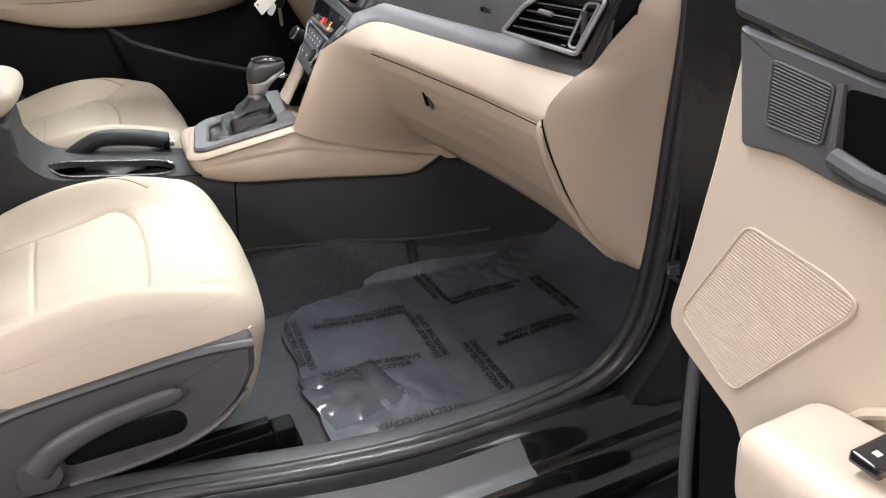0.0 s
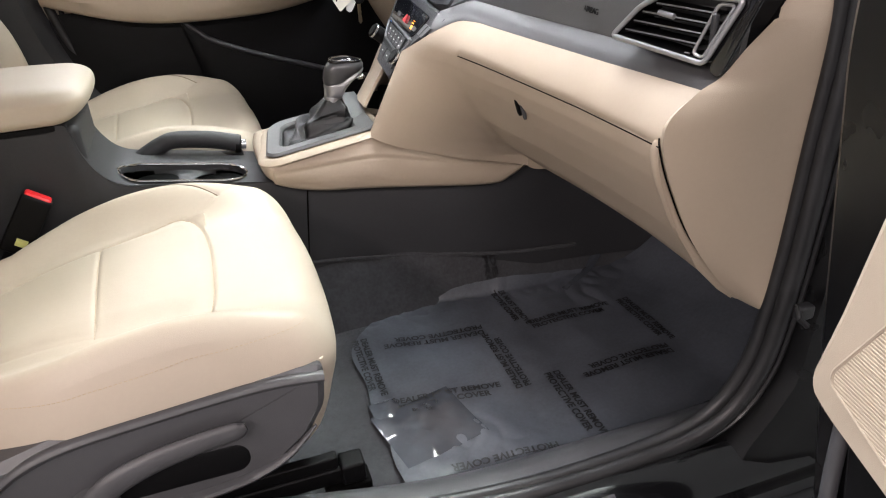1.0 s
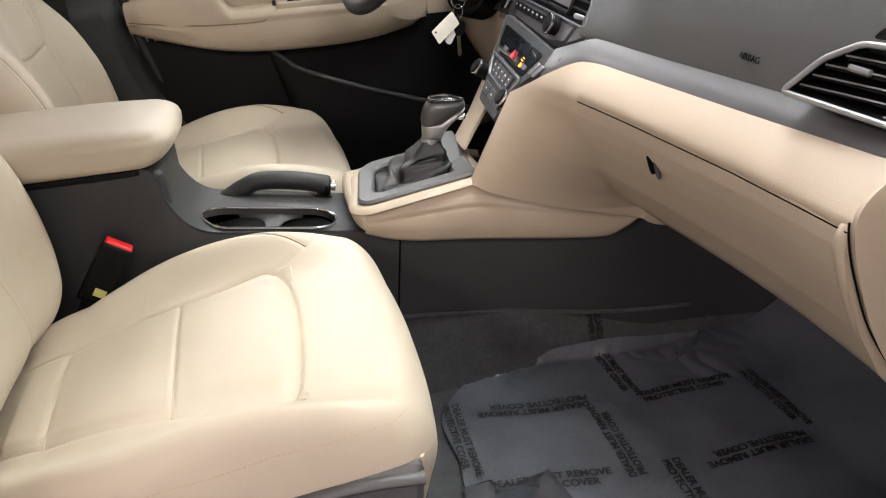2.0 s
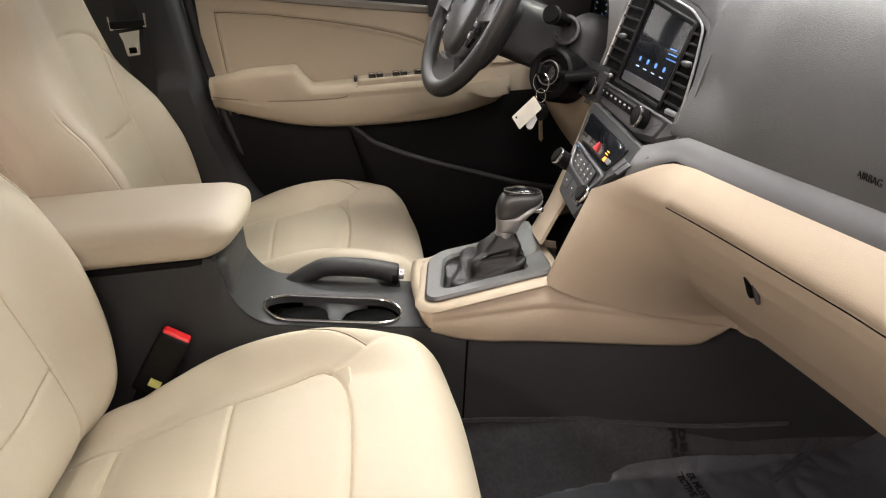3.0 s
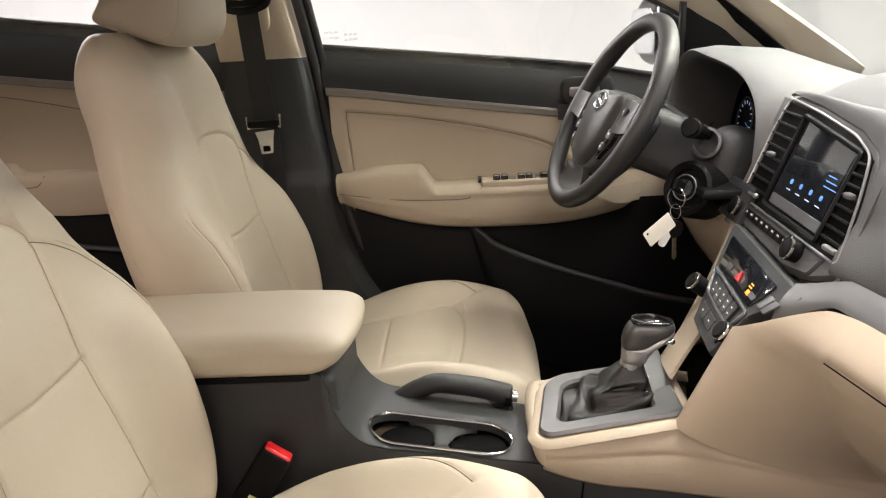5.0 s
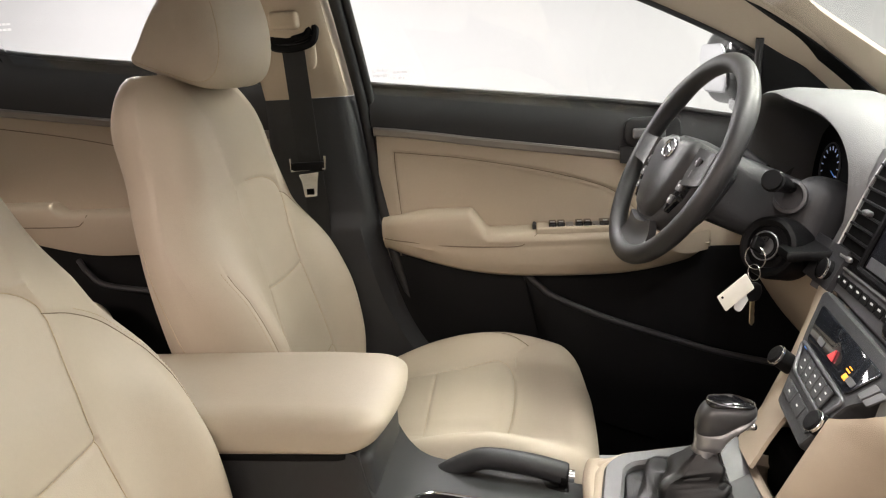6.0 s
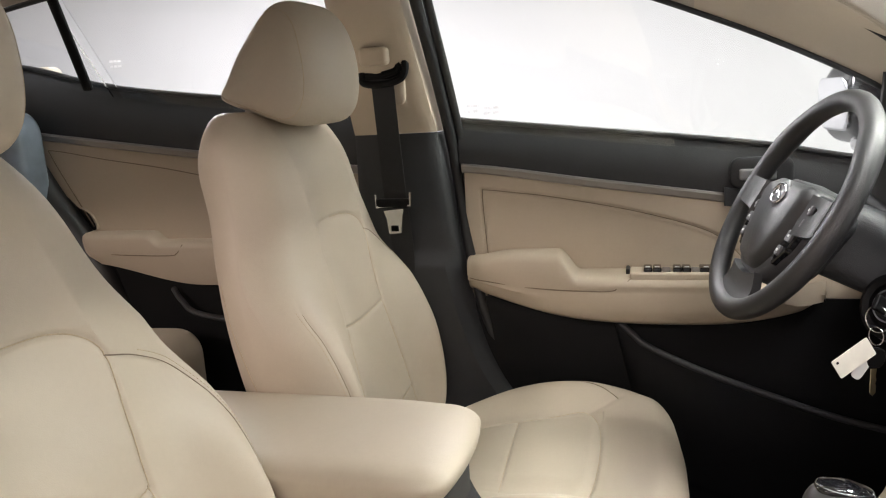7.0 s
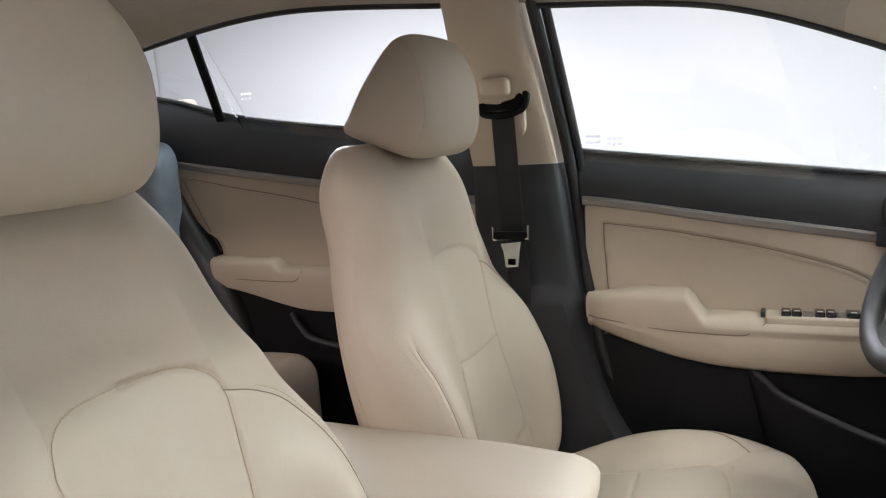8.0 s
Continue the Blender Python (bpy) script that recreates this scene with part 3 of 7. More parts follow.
# lower panel and map pocket
def low_skin(x, t):
    z = 0.83 - 0.50 * t
    return (x, 0.668 - 0.018 * math.sin(math.pi * min(1, t * 1.2)), z)


part("lower_panel", slab(sheet(np.linspace(-0.60, 0.60, 40), np.linspace(0, 1, 20), low_skin), -0.01), BLACK, door, "black lower door panel")
lip = curve([(-0.300, 0.650, 0.786), (-0.268, 0.640, 0.760), (-0.235, 0.630, 0.735), (-0.13, 0.618, 0.690), (0.013, 0.612, 0.640), (0.12, 0.612, 0.605), (0.30, 0.62, 0.56)], 10)
part("pocket_lip", tube(lip, 0.007, 10), DARK, door, "rim of the door pocket")
pk = np.array([[(q[0], q[1] + 0.001 - 0.006 * math.sin(math.pi * t), q[2] - t * 0.25 * min(1, 3 * i / len(lip))) for t in np.linspace(0, 1, 8)] for i, q in enumerate(lip)])
part("pocket", slab(pk, 0.004), BLACK, door, "black moulded door pocket")

# inner door handle, tweeter corner and mirror
part("handle_bezel", rbox((-0.02, 0.670, 1.085), (0.058, 0.010, 0.030), (0.02, 0.006, 0.02), (8, 3, 6)), DARK, door)
part("handle", rbox((-0.028, 0.659, 1.082), (0.034, 0.006, 0.011), 0.005, (6, 3, 3)), SILVER, door, "satin silver inner handle")
part("handle_trim", slab(np.array([[(x, 0.661, z) for z in np.linspace(strip_z(x) - 0.024, strip_z(x) + 0.012, 4)] for x in np.linspace(-0.088, 0.03, 8)]), 0.01), DARK, door)
part("mirror_corner", plate(rounded([(0.190, 1.100), (0.38, 1.05), (0.38, 1.11), (0.270, 1.205), (0.196, 1.262), (0.188, 1.255)], 0.008), 0, 0.02, lambda u, v, w: (u, 0.672 + w - 0.30 * (v - 1.12), v), 0.003), BLACK, door, "black mirror corner panel")
part("window_post", tube([(0.186, 0.685, 1.10), (0.184, 0.655, 1.18), (0.180, 0.622, 1.262)], 0.008, 8), RUBBER, door)

mirror = thing("door_mirror", (0.15, 0.90, 1.12), "black door mirror outside the driver window", "mirror")
mg = rbox((0, 0, 0), (0.055, 0.118, 0.088), (0.05, 0.06, 0.07), (10, 10, 10))
part("housing", turned(mg, pose(0.195, 0.85, 1.205, 0, 0, 8)), PAINT, mirror, "glossy black mirror shell")
part("mirror_glass", turned(rbox((0, 0, 0), (0.004, 0.080, 0.054), (0.003, 0.03, 0.04), (2, 8, 8)), pose(0.1385, 0.842, 1.203, 0, -4, 8)), CHROME, mirror, "silvered mirror glass")
part("stalk", rbox((0.19, 0.745, 1.125), (0.03, 0.05, 0.018), 0.014, (4, 4, 4)), PAINT, mirror)

# ---- rear door on the driver's side ----
rdoor = thing("rear_door", (-1.3, 0.70, 0.35), "closed rear door with beige panel and dark top", "car door")
part("upper_trim", upper_trim(-1.80, -0.80, 50, 0.69), DARK, rdoor, "charcoal grained upper door trim")
part("metal_strip", strip_bar(-1.758, -0.80, 0.672, 40), STRIP, rdoor, "warm grey satin metal strip")
part("belt_seal", tube(np.array([(x, 0.697, belt(x) + 0.002) for x in np.linspace(-1.80, -0.80, 40)]), 0.006, 8), RUBBER, rdoor)


def rear_skin(x, t):
    z1, z0 = strip_z(x) - 0.018, 0.86
    front = -1.765 + 0.21 * (1 - step(0.99, 1.245, z1 + (z0 - z1) * t))
    return (max(x, float(front)), 0.676 - 0.004 * math.sin(math.pi * t), z1 + (z0 - z1) * t)


part("panel", slab(sheet(np.linspace(-1.765, -0.80, 60), np.linspace(0, 1, 40), rear_skin), -0.01), BEIGE, rdoor, "beige upper panel")
part("seam", tube(curve([(-1.56, 0.6705, 1.0), (-1.62, 0.6705, 1.11), (-1.655, 0.6705, 1.18), (-1.645, 0.6705, 1.192), (-1.5, 0.6705, 1.165), (-1.3, 0.6705, 1.13), (-1.0, 0.6705, 1.06)], 8), 0.0012, 6), SEAM, rdoor)


def rear_arm(xs):
    rows = []
    for x in xs:
        top = 0.988 - 0.022 * float(step(-1.385, -1.355, x))
        bot = 0.905 - 0.055 * float(step(-1.58, -1.25, x))
        out = 0.625 + 0.04 * float(step(-1.55, -1.62, x))
        rows.append([(x, 0.682, top + 0.001), (x, out + 0.016, top), (x, out + 0.004, top - 0.006), (x, out, top - 0.016), (x, out + 0.001, top - 0.045), (x, out + 0.004, bot + 0.03), (x, out + 0.014, bot + 0.01), (x, 0.682, bot)])
    return np.array(rows)


xr = np.linspace(-1.60, -0.80, 70)
rr = rear_arm(xr)
v, f = surf(rr)
part("armrest", (v, f + [tuple(range(8))[::-1], tuple(range(69 * 8, 70 * 8))]), BEIGE, rdoor, "padded beige rear armrest", sharp=50)
part("armrest_seam", tube(curve([(-1.575, 0.634, 0.942), (-1.45, 0.626, 0.936), (-1.33, 0.625, 0.934), (-1.305, 0.625, 0.94), (-1.29, 0.629, 0.96)], 8), 0.0013, 6), SEAM, rdoor)
part("lower_panel", slab(sheet(np.linspace(-1.72, -0.80, 20), np.linspace(0, 1, 12), lambda x, t: (x, 0.664 - 0.01 * math.sin(math.pi * t), 0.90 - 0.55 * t)), -0.01), BLACK, rdoor, "black lower door panel")
part("pocket_lip", tube(curve([(-1.34, 0.645, 0.85), (-1.31, 0.632, 0.82), (-1.25, 0.622, 0.79), (-1.0, 0.62, 0.76)], 8), 0.007, 8), DARK, rdoor)
qp = np.array([(-1.512, 0.660, 1.335), (-1.485, 0.59, 1.43), (-1.450, 0.505, 1.535)])
part("quarter_post", tube(curve(qp, 10), 0.012, 10, flat=0.7), BLACK, rdoor, "thin black quarter window post")
part("rear_edge_seal", tube(curve([(-1.80, 0.66, 1.30), (-1.765, 0.655, 1.22), (-1.68, 0.65, 1.07), (-1.56, 0.65, 0.88), (-1.50, 0.65, 0.70)], 10) + np.array([0.012, 0.012, 0.0]), 0.040, 12), RUBBER, rdoor, "black rubber seal behind the rear door")

part("rear_jamb", plate([(-1.84, 1.22), (-1.64, 1.22), (-1.50, 1.02), (-1.42, 0.85), (-1.42, 0.70), (-1.60, 0.70)], 0.700, 0.712, lambda u, v, w: (u, w, v), 0.002), RUBBER, rdoor, "black jamb behind the rear door trim")

# ---- centre pillar with its belt ----
pillar = thing("centre_pillar", (-0.72, 0.66, 0.4), "centre pillar, beige above and charcoal below", "pillar", kind="structure")


def pillar_y(z):
    return 0.645 - 0.50 * max(0.0, z - 1.19) - 0.01 * float(step(1.19, 0.95, z))


def pillar_rows(z0, z1, n):
    rows = []
    for z in np.linspace(z0, z1, n):
        xf = float(table(z, (0.55, 0.62, 0.75, 0.91, 1.19, 1.50), (-0.44, -0.52, -0.585, -0.622, -0.658, -0.685)))
        xb = float(table(z, (0.55, 0.75, 0.92, 1.20, 1.52), (-0.95, -0.88, -0.85, -0.848, -0.835)))
        y = pillar_y(z)
        rows.append([(xf + 0.006, y + 0.055, z), (xf - 0.002, y + 0.010, z), (xf - 0.012, y + 0.001, z), (xf - 0.03, y - 0.004, z), ((xf + xb) / 2, y - 0.010, z), (xb + 0.03, y - 0.002, z), (xb + 0.012, y + 0.004, z), (xb + 0.002, y + 0.012, z), (xb - 0.004, y + 0.055, z)])
    return np.array(rows)


part("upper_trim", slab(pillar_rows(1.1945, 1.56, 24), 0.004), BEIGE, pillar, "beige upper pillar trim")
low = pillar_rows(0.34, 1.194, 50)
for i, z in enumerate(np.linspace(0.34, 1.194, 50)):
    low[i, 3:6, 1] -= 0.014 * float(step(0.935, 0.918, z)) 
part("lower_trim", slab(low, 0.004), DARK, pillar, "charcoal lower pillar trim")
part("door_gap_seal", tube(curve([(-0.678 + 0.014, pillar_y(1.52) + 0.03, 1.52), (-0.640, 0.672, 1.20), (-0.607, 0.672, 0.92), (-0.565, 0.668, 0.74), (-0.50, 0.665, 0.62), (-0.40, 0.66, 0.53)], 10), 0.012, 10), RUBBER, pillar, "black door seal along the pillar")
part("seal_lip", tube(curve([(-0.678 + 0.034, pillar_y(1.52) + 0.045, 1.52), (-0.622, 0.685, 1.20), (-0.590, 0.685, 0.92), (-0.545, 0.68, 0.72)], 10), 0.010, 10), RUBBER, pillar)
part("height_slider", join(rbox((-0.735, pillar_y(1.30) - 0.010, 1.315), (0.034, 0.007, 0.060), (0.012, 0.005, 0.02), (5, 3, 6)), rbox((-0.750, pillar_y(1.355) - 0.018, 1.352), (0.030, 0.012, 0.018), (0.01, 0.008, 0.010), (5, 4, 4))), BEIGE, pillar, "beige belt height adjuster")

belt_ob = thing("seat_belt", (-0.75, 0.62, 0.5), "black driver seat belt hanging from the centre pillar", "seat belt")


def strap(line, w, t=0.0012):
    """A flat band: its middle line, half its width along x."""
    rows = [[(q[0] - w, q[1], q[2]), (q[0], q[1] - 0.0008, q[2]), (q[0] + w, q[1], q[2])] for q in line]
    return slab(np.array(rows), t)


sl = curve([(-0.745, 0.566, 1.308), (-0.742, 0.564, 1.25), (-0.735, 0.556, 1.15), (-0.730, 0.553, 1.06), (-0.735, 0.592, 0.96), (-0.742, 0.615, 0.88), (-0.745, 0.622, 0.72), (-0.745, 0.622, 0.5)], 8)
part("webbing", strap(sl, 0.0235), WEBBING, belt_ob, "black woven webbing")
part("guide_loop", join(tube(curve([(-0.790, 0.574, 1.322), (-0.785, 0.570, 1.303), (-0.745, 0.566, 1.298), (-0.705, 0.568, 1.308), (-0.696, 0.572, 1.334), (-0.706, 0.574, 1.342), (-0.716, 0.572, 1.324), (-0.745, 0.572, 1.316)], 8), 0.008, 8), rbox((-0.745, 0.578, 1.312), (0.040, 0.008, 0.012), 0.006, (5, 3, 3))), BLACK, belt_ob, "black belt guide loop")
tongue = part("tongue", join(plate(rounded([(-0.750, 1.012), (-0.706, 1.016), (-0.710, 0.998), (-0.714, 0.965), (-0.741, 0.963), (-0.744, 0.995)], 0.004), 0, 0.003, lambda u, v, w: (u, 0.528 + w, v + 0.034), 0.0008)), STEEL, belt_ob, "bright steel belt tongue")
part("slot", rbox((-0.7275, 0.527, 1.009), (0.0075, 0.0014, 0.006), 0.0008, (2, 1, 2)), VOID, tongue)
part("tongue_cover", rbox((-0.7275, 0.530, 1.060), (0.036, 0.007, 0.010), (0.008, 0.005, 0.006), (5, 3, 3)), BLACK, belt_ob, "black plastic tongue cover")
part("stop_clip", tube([(-0.763, 0.527, 1.079), (-0.763, 0.526, 1.054), (-0.692, 0.526, 1.056), (-0.691, 0.527, 1.082)], 0.003, 6), STEEL, belt_ob)

set_in()

# ---- open passenger door ----
PD0, PDU, PDW = np.array((0.237, -1.027, 0.0)), np.array((0.03, -0.9995, 0.0)), np.array((-0.9995, -0.03, 0.0))


def pd(u, z, w):
    """A place on the open door: out from the hinge, height, towards the cabin side."""
    q = PD0 + PDU * (1.087 * u - 0.098 * z + 0.057) + PDW * w
    return (q[0], q[1], 1.005 * z + 0.21 * u + 0.104)


pdoor = thing("passenger_door", (0.30, -1.3, 0.25), "open passenger door with beige panel and ribbed speaker grille", "car door")
part("panel", plate(rounded([(0.056, 0.905), (0.03, 0.78), (0.0, 0.66), (-0.022, 0.585), (-0.021, 0.566), (0.0, 0.545), (0.077, 0.488), (0.10, 0.43), (0.85, 0.47), (0.90, 0.93)], 0.012), -0.03, 0.0, pd, 0.006), BEIGE, pdoor, "beige moulded door panel")
part("upper_trim", plate(rounded([(0.052, 0.925), (0.058, 1.05), (0.9, 1.12), (0.9, 0.80), (0.19, 0.868)], 0.01), -0.04, 0.016, pd, 0.008), GREY, pdoor, "grey upper door trim")
part("bezel", plate(rounded([(0.057, 0.915), (0.067, 0.803), (0.115, 0.797), (0.165, 0.779), (0.30, 0.74), (0.30, 0.84), (0.19, 0.866)], 0.006), -0.01, 0.008, pd, 0.004), GREY, pdoor, "grey tweeter and handle bezel")
tw = part("tweeter_grille", plate(rounded([(0.097, 0.884), (0.095, 0.826), (0.150, 0.812), (0.156, 0.862)], 0.006), 0.004, 0.0095, pd, 0.0015), DARK, pdoor, "ribbed tweeter grille")
for i in range(17):
    t = (i + 0.8) / 17.6
    a, b = np.array((0.0975, 0.883)) * (1 - t) + np.array((0.0955, 0.827)) * t, np.array((0.155, 0.862)) * (1 - t) + np.array((0.1495, 0.813)) * t
    part("rib", tube([pd(a[0] + 0.002, a[1], 0.0098), pd(b[0] - 0.002, b[1], 0.0098)], 0.0008, 6), GREY, tw)
part("tweeter_rim", tube([pd(*q, 0.0095) for q in rounded([(0.097, 0.884), (0.095, 0.826), (0.150, 0.812), (0.156, 0.862)], 0.006)], 0.0014, 6, closed=True), GREY, pdoor)
part("handle_pocket", plate(rounded([(0.165, 0.862), (0.168, 0.80), (0.30, 0.76), (0.30, 0.83)], 0.008), 0.004, 0.0088, pd, 0.001), VOID, pdoor, "dark handle recess")
part("inner_handle", join(tube([pd(0.168, 0.806, 0.018), pd(0.20, 0.793, 0.022), pd(0.25, 0.778, 0.024)], 0.009, 8), tube([pd(0.162, 0.865, 0.010), pd(0.162, 0.83, 0.012), pd(0.163, 0.795, 0.012)], 0.004, 8)), GREY, pdoor, "grey inner door handle")
SPK = rounded([(0.080, 0.722), (0.108, 0.712), (0.168, 0.692), (0.194, 0.676), (0.190, 0.660), (0.082, 0.530), (0.068, 0.532), (0.004, 0.588), (0.004, 0.602)], 0.012)
grille = part("speaker_grille", plate(SPK, -0.004, 0.002, pd, 0.001), BEIGE, pdoor, "beige ribbed speaker grille")
part("grille_rim", tube([pd(*q, 0.0022) for q in SPK], 0.0016, 6, closed=True), BEIGE, pdoor)


def clip_line(poly, p0, dr):
    """Where a straight line enters and leaves an outline."""
    ts = []
    for a, b in zip(poly, np.roll(poly, -1, 0)):
        m = np.array([dr, a - b]).T
        if abs(np.linalg.det(m)) > 1e-9:
            t, s = np.linalg.solve(m, a - p0)
            if 0 <= s < 1:
                ts.append(t)
    return (min(ts), max(ts)) if len(ts) >= 2 else None


ribs = []
for i in range(75):
    p0 = np.array((0.08, 0.722)) + np.array((-0.0012, -0.0036)) * i * 0.98 + np.array((0.0, 0.004))
    cut = clip_line(SPK, p0, np.array((0.917, -0.40)))
    if cut and cut[1] - cut[0] > 0.012:
        a, b = p0 + np.array((0.917, -0.40)) * (cut[0] + 0.003), p0 + np.array((0.917, -0.40)) * (cut[1] - 0.003)
        ribs.append((a, b))
for a, b in ribs:
    part("rib", tube([pd(*a, 0.0022), pd(*b, 0.0022)], 0.00085, 6), BEIGE, grille)
arm = rbox((0, 0, 0), (0.42, 0.075, 0.05), (0.03, 0.03, 0.03), (12, 6, 6))
part("armrest", (np.array([pd(0.59 + q[0], 0.455 + q[2] - 0.10 * q[0] + 0.035, 0.062 + q[1] * (0.75 + 0.25 * step(-0.4, -0.2, q[0]))) for q in arm[0]]), [f[::-1] for f in arm[1]]), BEIGE, pdoor, "beige padded armrest")
part("armrest_step", tube(curve([pd(0.20, 0.555, 0.0), pd(0.22, 0.575, 0.002), pd(0.26, 0.590, 0.003), pd(0.34, 0.595, 0.003)], 8), 0.006, 8), BEIGE, pdoor)
sw = part("lock_switch", turned(rbox((0, 0, 0), (0.014, 0.022, 0.006), 0.003, (4, 4, 3)), Matrix(((PDU[0], PDW[0], 0, pd(0.270, 0.588, 0.068)[0]), (PDU[1], PDW[1], 0, pd(0.270, 0.588, 0.068)[1]), (0, 0, 1, pd(0.270, 0.588, 0.068)[2]), (0, 0, 0, 1)))), GLOSS, pdoor, "black window and lock switch")
for dy in (-0.010, 0.008):
    part("mark", rbox(tuple(np.array(pd(0.270, 0.588, 0.068 + dy)) + (0, 0, 0.0065)), (0.003, 0.003, 0.0005), 0.0003, (1, 1, 1)), WHITE_MARK, sw)
part("lower_panel", plate(rounded([(0.012, 0.60), (0.085, 0.50), (0.11, 0.43), (0.9, 0.45), (0.9, 0.22), (0.03, 0.22)], 0.01), -0.045, -0.012, pd, 0.006), BLACK, pdoor, "black lower door panel")
part("door_shell", plate(rounded([(-0.05, 0.62), (-0.06, 0.90), (-0.05, 1.02), (0.95, 1.05), (0.95, 0.20), (-0.02, 0.20)], 0.03), -0.13, -0.035, pd, 0.01), POST, pdoor, "black painted door shell")
part("door_edge_seal", tube(curve([pd(0.012, 0.575, -0.020), pd(0.004, 0.52, -0.022), pd(-0.002, 0.44, -0.024), pd(-0.004, 0.34, -0.024), pd(0.002, 0.22, -0.024)], 8), 0.009, 10), GREY, pdoor, "grey rubber strip on the door edge")

# ---- front seats ----
def side_seam(x):
    """Height of the seam round the cushion's side."""
    return 0.618 + 0.13 * np.minimum(0, np.asarray(x) + 0.36)


def cushion_shape(inner):
    g = rbox((-0.428, 0, 0.517), (0.269, 0.264, 0.10), (0.055, 0.048, 0.075), (160, 160, 18))
    v = g[0]
    x, y, z = v[:, 0].copy(), v[:, 1].copy(), v[:, 2].copy()
    nx, ny = (x + 0.428) / 0.269, y / 0.264
    top = step(0.47, 0.585, z)
    # outline: slightly bowed front tucked in below, narrower rear that runs under the backrest
    v[:, 0] = x - 0.026 * np.abs(ny) ** 3 * step(-0.1, 1.0, nx) - 0.024 * step(0.585, 0.45, z) * step(0.3, 1.0, nx) - 0.075 * np.clip((-0.63 - x) / 0.067, 0, 1)
    v[:, 1] = y * (1 + 0.03 * (1 - nx ** 2) - 0.22 * step(-0.25, -0.98, nx))
    base = table(x, (-0.72, -0.66, -0.58, -0.49, -0.40, -0.32, -0.24, -0.14), (0.550, 0.562, 0.582, 0.598, 0.603, 0.602, 0.604, 0.592))
    crest = table(x, (-0.72, -0.66, -0.60, -0.52, -0.44, -0.36, -0.29, -0.22, -0.14), (0.560, 0.584, 0.608, 0.634, 0.653, 0.660, 0.652, 0.632, 0.600))
    bol = np.exp(-((np.abs(ny) - 0.88) / 0.20) ** 2) * (crest - base)
    crown = 0.008 * (1 - np.clip(np.abs(ny) / 0.6, 0, 1) ** 2)
    v[:, 2] = z + top * (base - 0.617 + bol + crown) - (1 - top) * 0.03 * (1 - step(-1, 1, nx))
    # sewn field and its seams
    q = v[:, :2]
    dd = near_line(q, FIELD)
    d2 = np.minimum(near_line(q, CROSS_A), near_line(q, CROSS_B))
    groove = 0.0034 * np.exp(-(dd / 0.0030) ** 2) + 0.0028 * np.exp(-(d2 / 0.0030) ** 2)
    half = np.interp(q[:, 0], (-0.70, -0.49, -0.362), (0.098, 0.140, 0.172))
    field = step(0.0, 0.022, dd) * (np.abs(q[:, 1]) < half) * (q[:, 0] < -0.32) * (q[:, 0] > -0.69)
    # the seam dies away along the side next to the sill
    soft = 1 - 0.85 * step(-0.09, -0.135, q[:, 1]) * step(-0.34, -0.38, q[:, 0])
    groove, field = groove * soft, field * soft
    pillow = field * step(0.0, 0.05, d2)
    groove += 0.0022 * np.exp(-(near_line(q, PIPE) / 0.0028) ** 2)
    groove += 0.0020 * np.exp(-(near_line(q, HORN) / 0.0040) ** 2)
    v[:, 2] += top * (0.003 * field + 0.002 * pillow - groove)
    # soft unevenness of worn padding
    v[:, 2] += top * 0.0016 * np.sin(19 * v[:, 0] + 5 * v[:, 1] * inner) * np.sin(23 * v[:, 1] + 4 * v[:, 0])
    side = np.exp(-((v[:, 2] - side_seam(v[:, 0])) / 0.0028) ** 2) * (1 - step(0.575, 0.60, z))
    nrm = np.stack([np.clip(nx, 0, 1) ** 8, np.sign(ny) * np.abs(ny) ** 8], 1)
    v[:, :2] -= 0.0035 * side[:, None] * nrm
    return v, g[1]


FIELD_SIDE = [(-0.71, 0.096), (-0.60, 0.116), (-0.49, 0.140), (-0.40, 0.164), (-0.362, 0.172), (-0.340, 0.162), (-0.327, 0.130), (-0.320, 0.07), (-0.318, 0.0)]
FIELD = curve(FIELD_SIDE + [(a, -b) for a, b in FIELD_SIDE[-2::-1]], 8)
CROSS_A, CROSS_B = np.array([(-0.478, -0.143), (-0.489, 0.140)]), np.array([(-0.636, -0.110), (-0.646, 0.108)])
PIPE = curve([(-0.292, 0.205), (-0.33, 0.224), (-0.38, 0.236), (-0.45, 0.240), (-0.55, 0.232), (-0.66, 0.20)], 8)
HORN = curve([(-0.350, 0.170), (-0.318, 0.188), (-0.292, 0.205), (-0.250, 0.228)], 8)


def back_x(z):
    return -0.70 - 0.215 * (z - 0.70)


BACK_FIELD = curve([(0.118, 0.585), (0.119, 0.66), (0.113, 0.73), (0.101, 0.81), (0.093, 0.888), (0.097, 0.955), (0.104, 1.012), (0.1035, 1.034), (0.090, 1.055), (0.060, 1.067), (0.0, 1.069)], 8)
BACK_CROSS_A = curve([(-0.093, 0.888), (-0.05, 0.880), (0, 0.876), (0.05, 0.880), (0.093, 0.888)], 6)
BACK_CROSS_B = curve([(-0.116, 0.702), (0, 0.690), (0.116, 0.702)], 6)
BACK_PIPE = curve([(0.104, 1.030), (0.150, 1.014), (0.198, 0.987), (0.222, 0.950), (0.231, 0.91), (0.234, 0.865), (0.234, 0.80), (0.228, 0.72), (0.208, 0.62)], 8)
BACK_YOKE = curve([(0.104, 1.030), (0.110, 1.060), (0.122, 1.10), (0.132, 1.14)], 8)


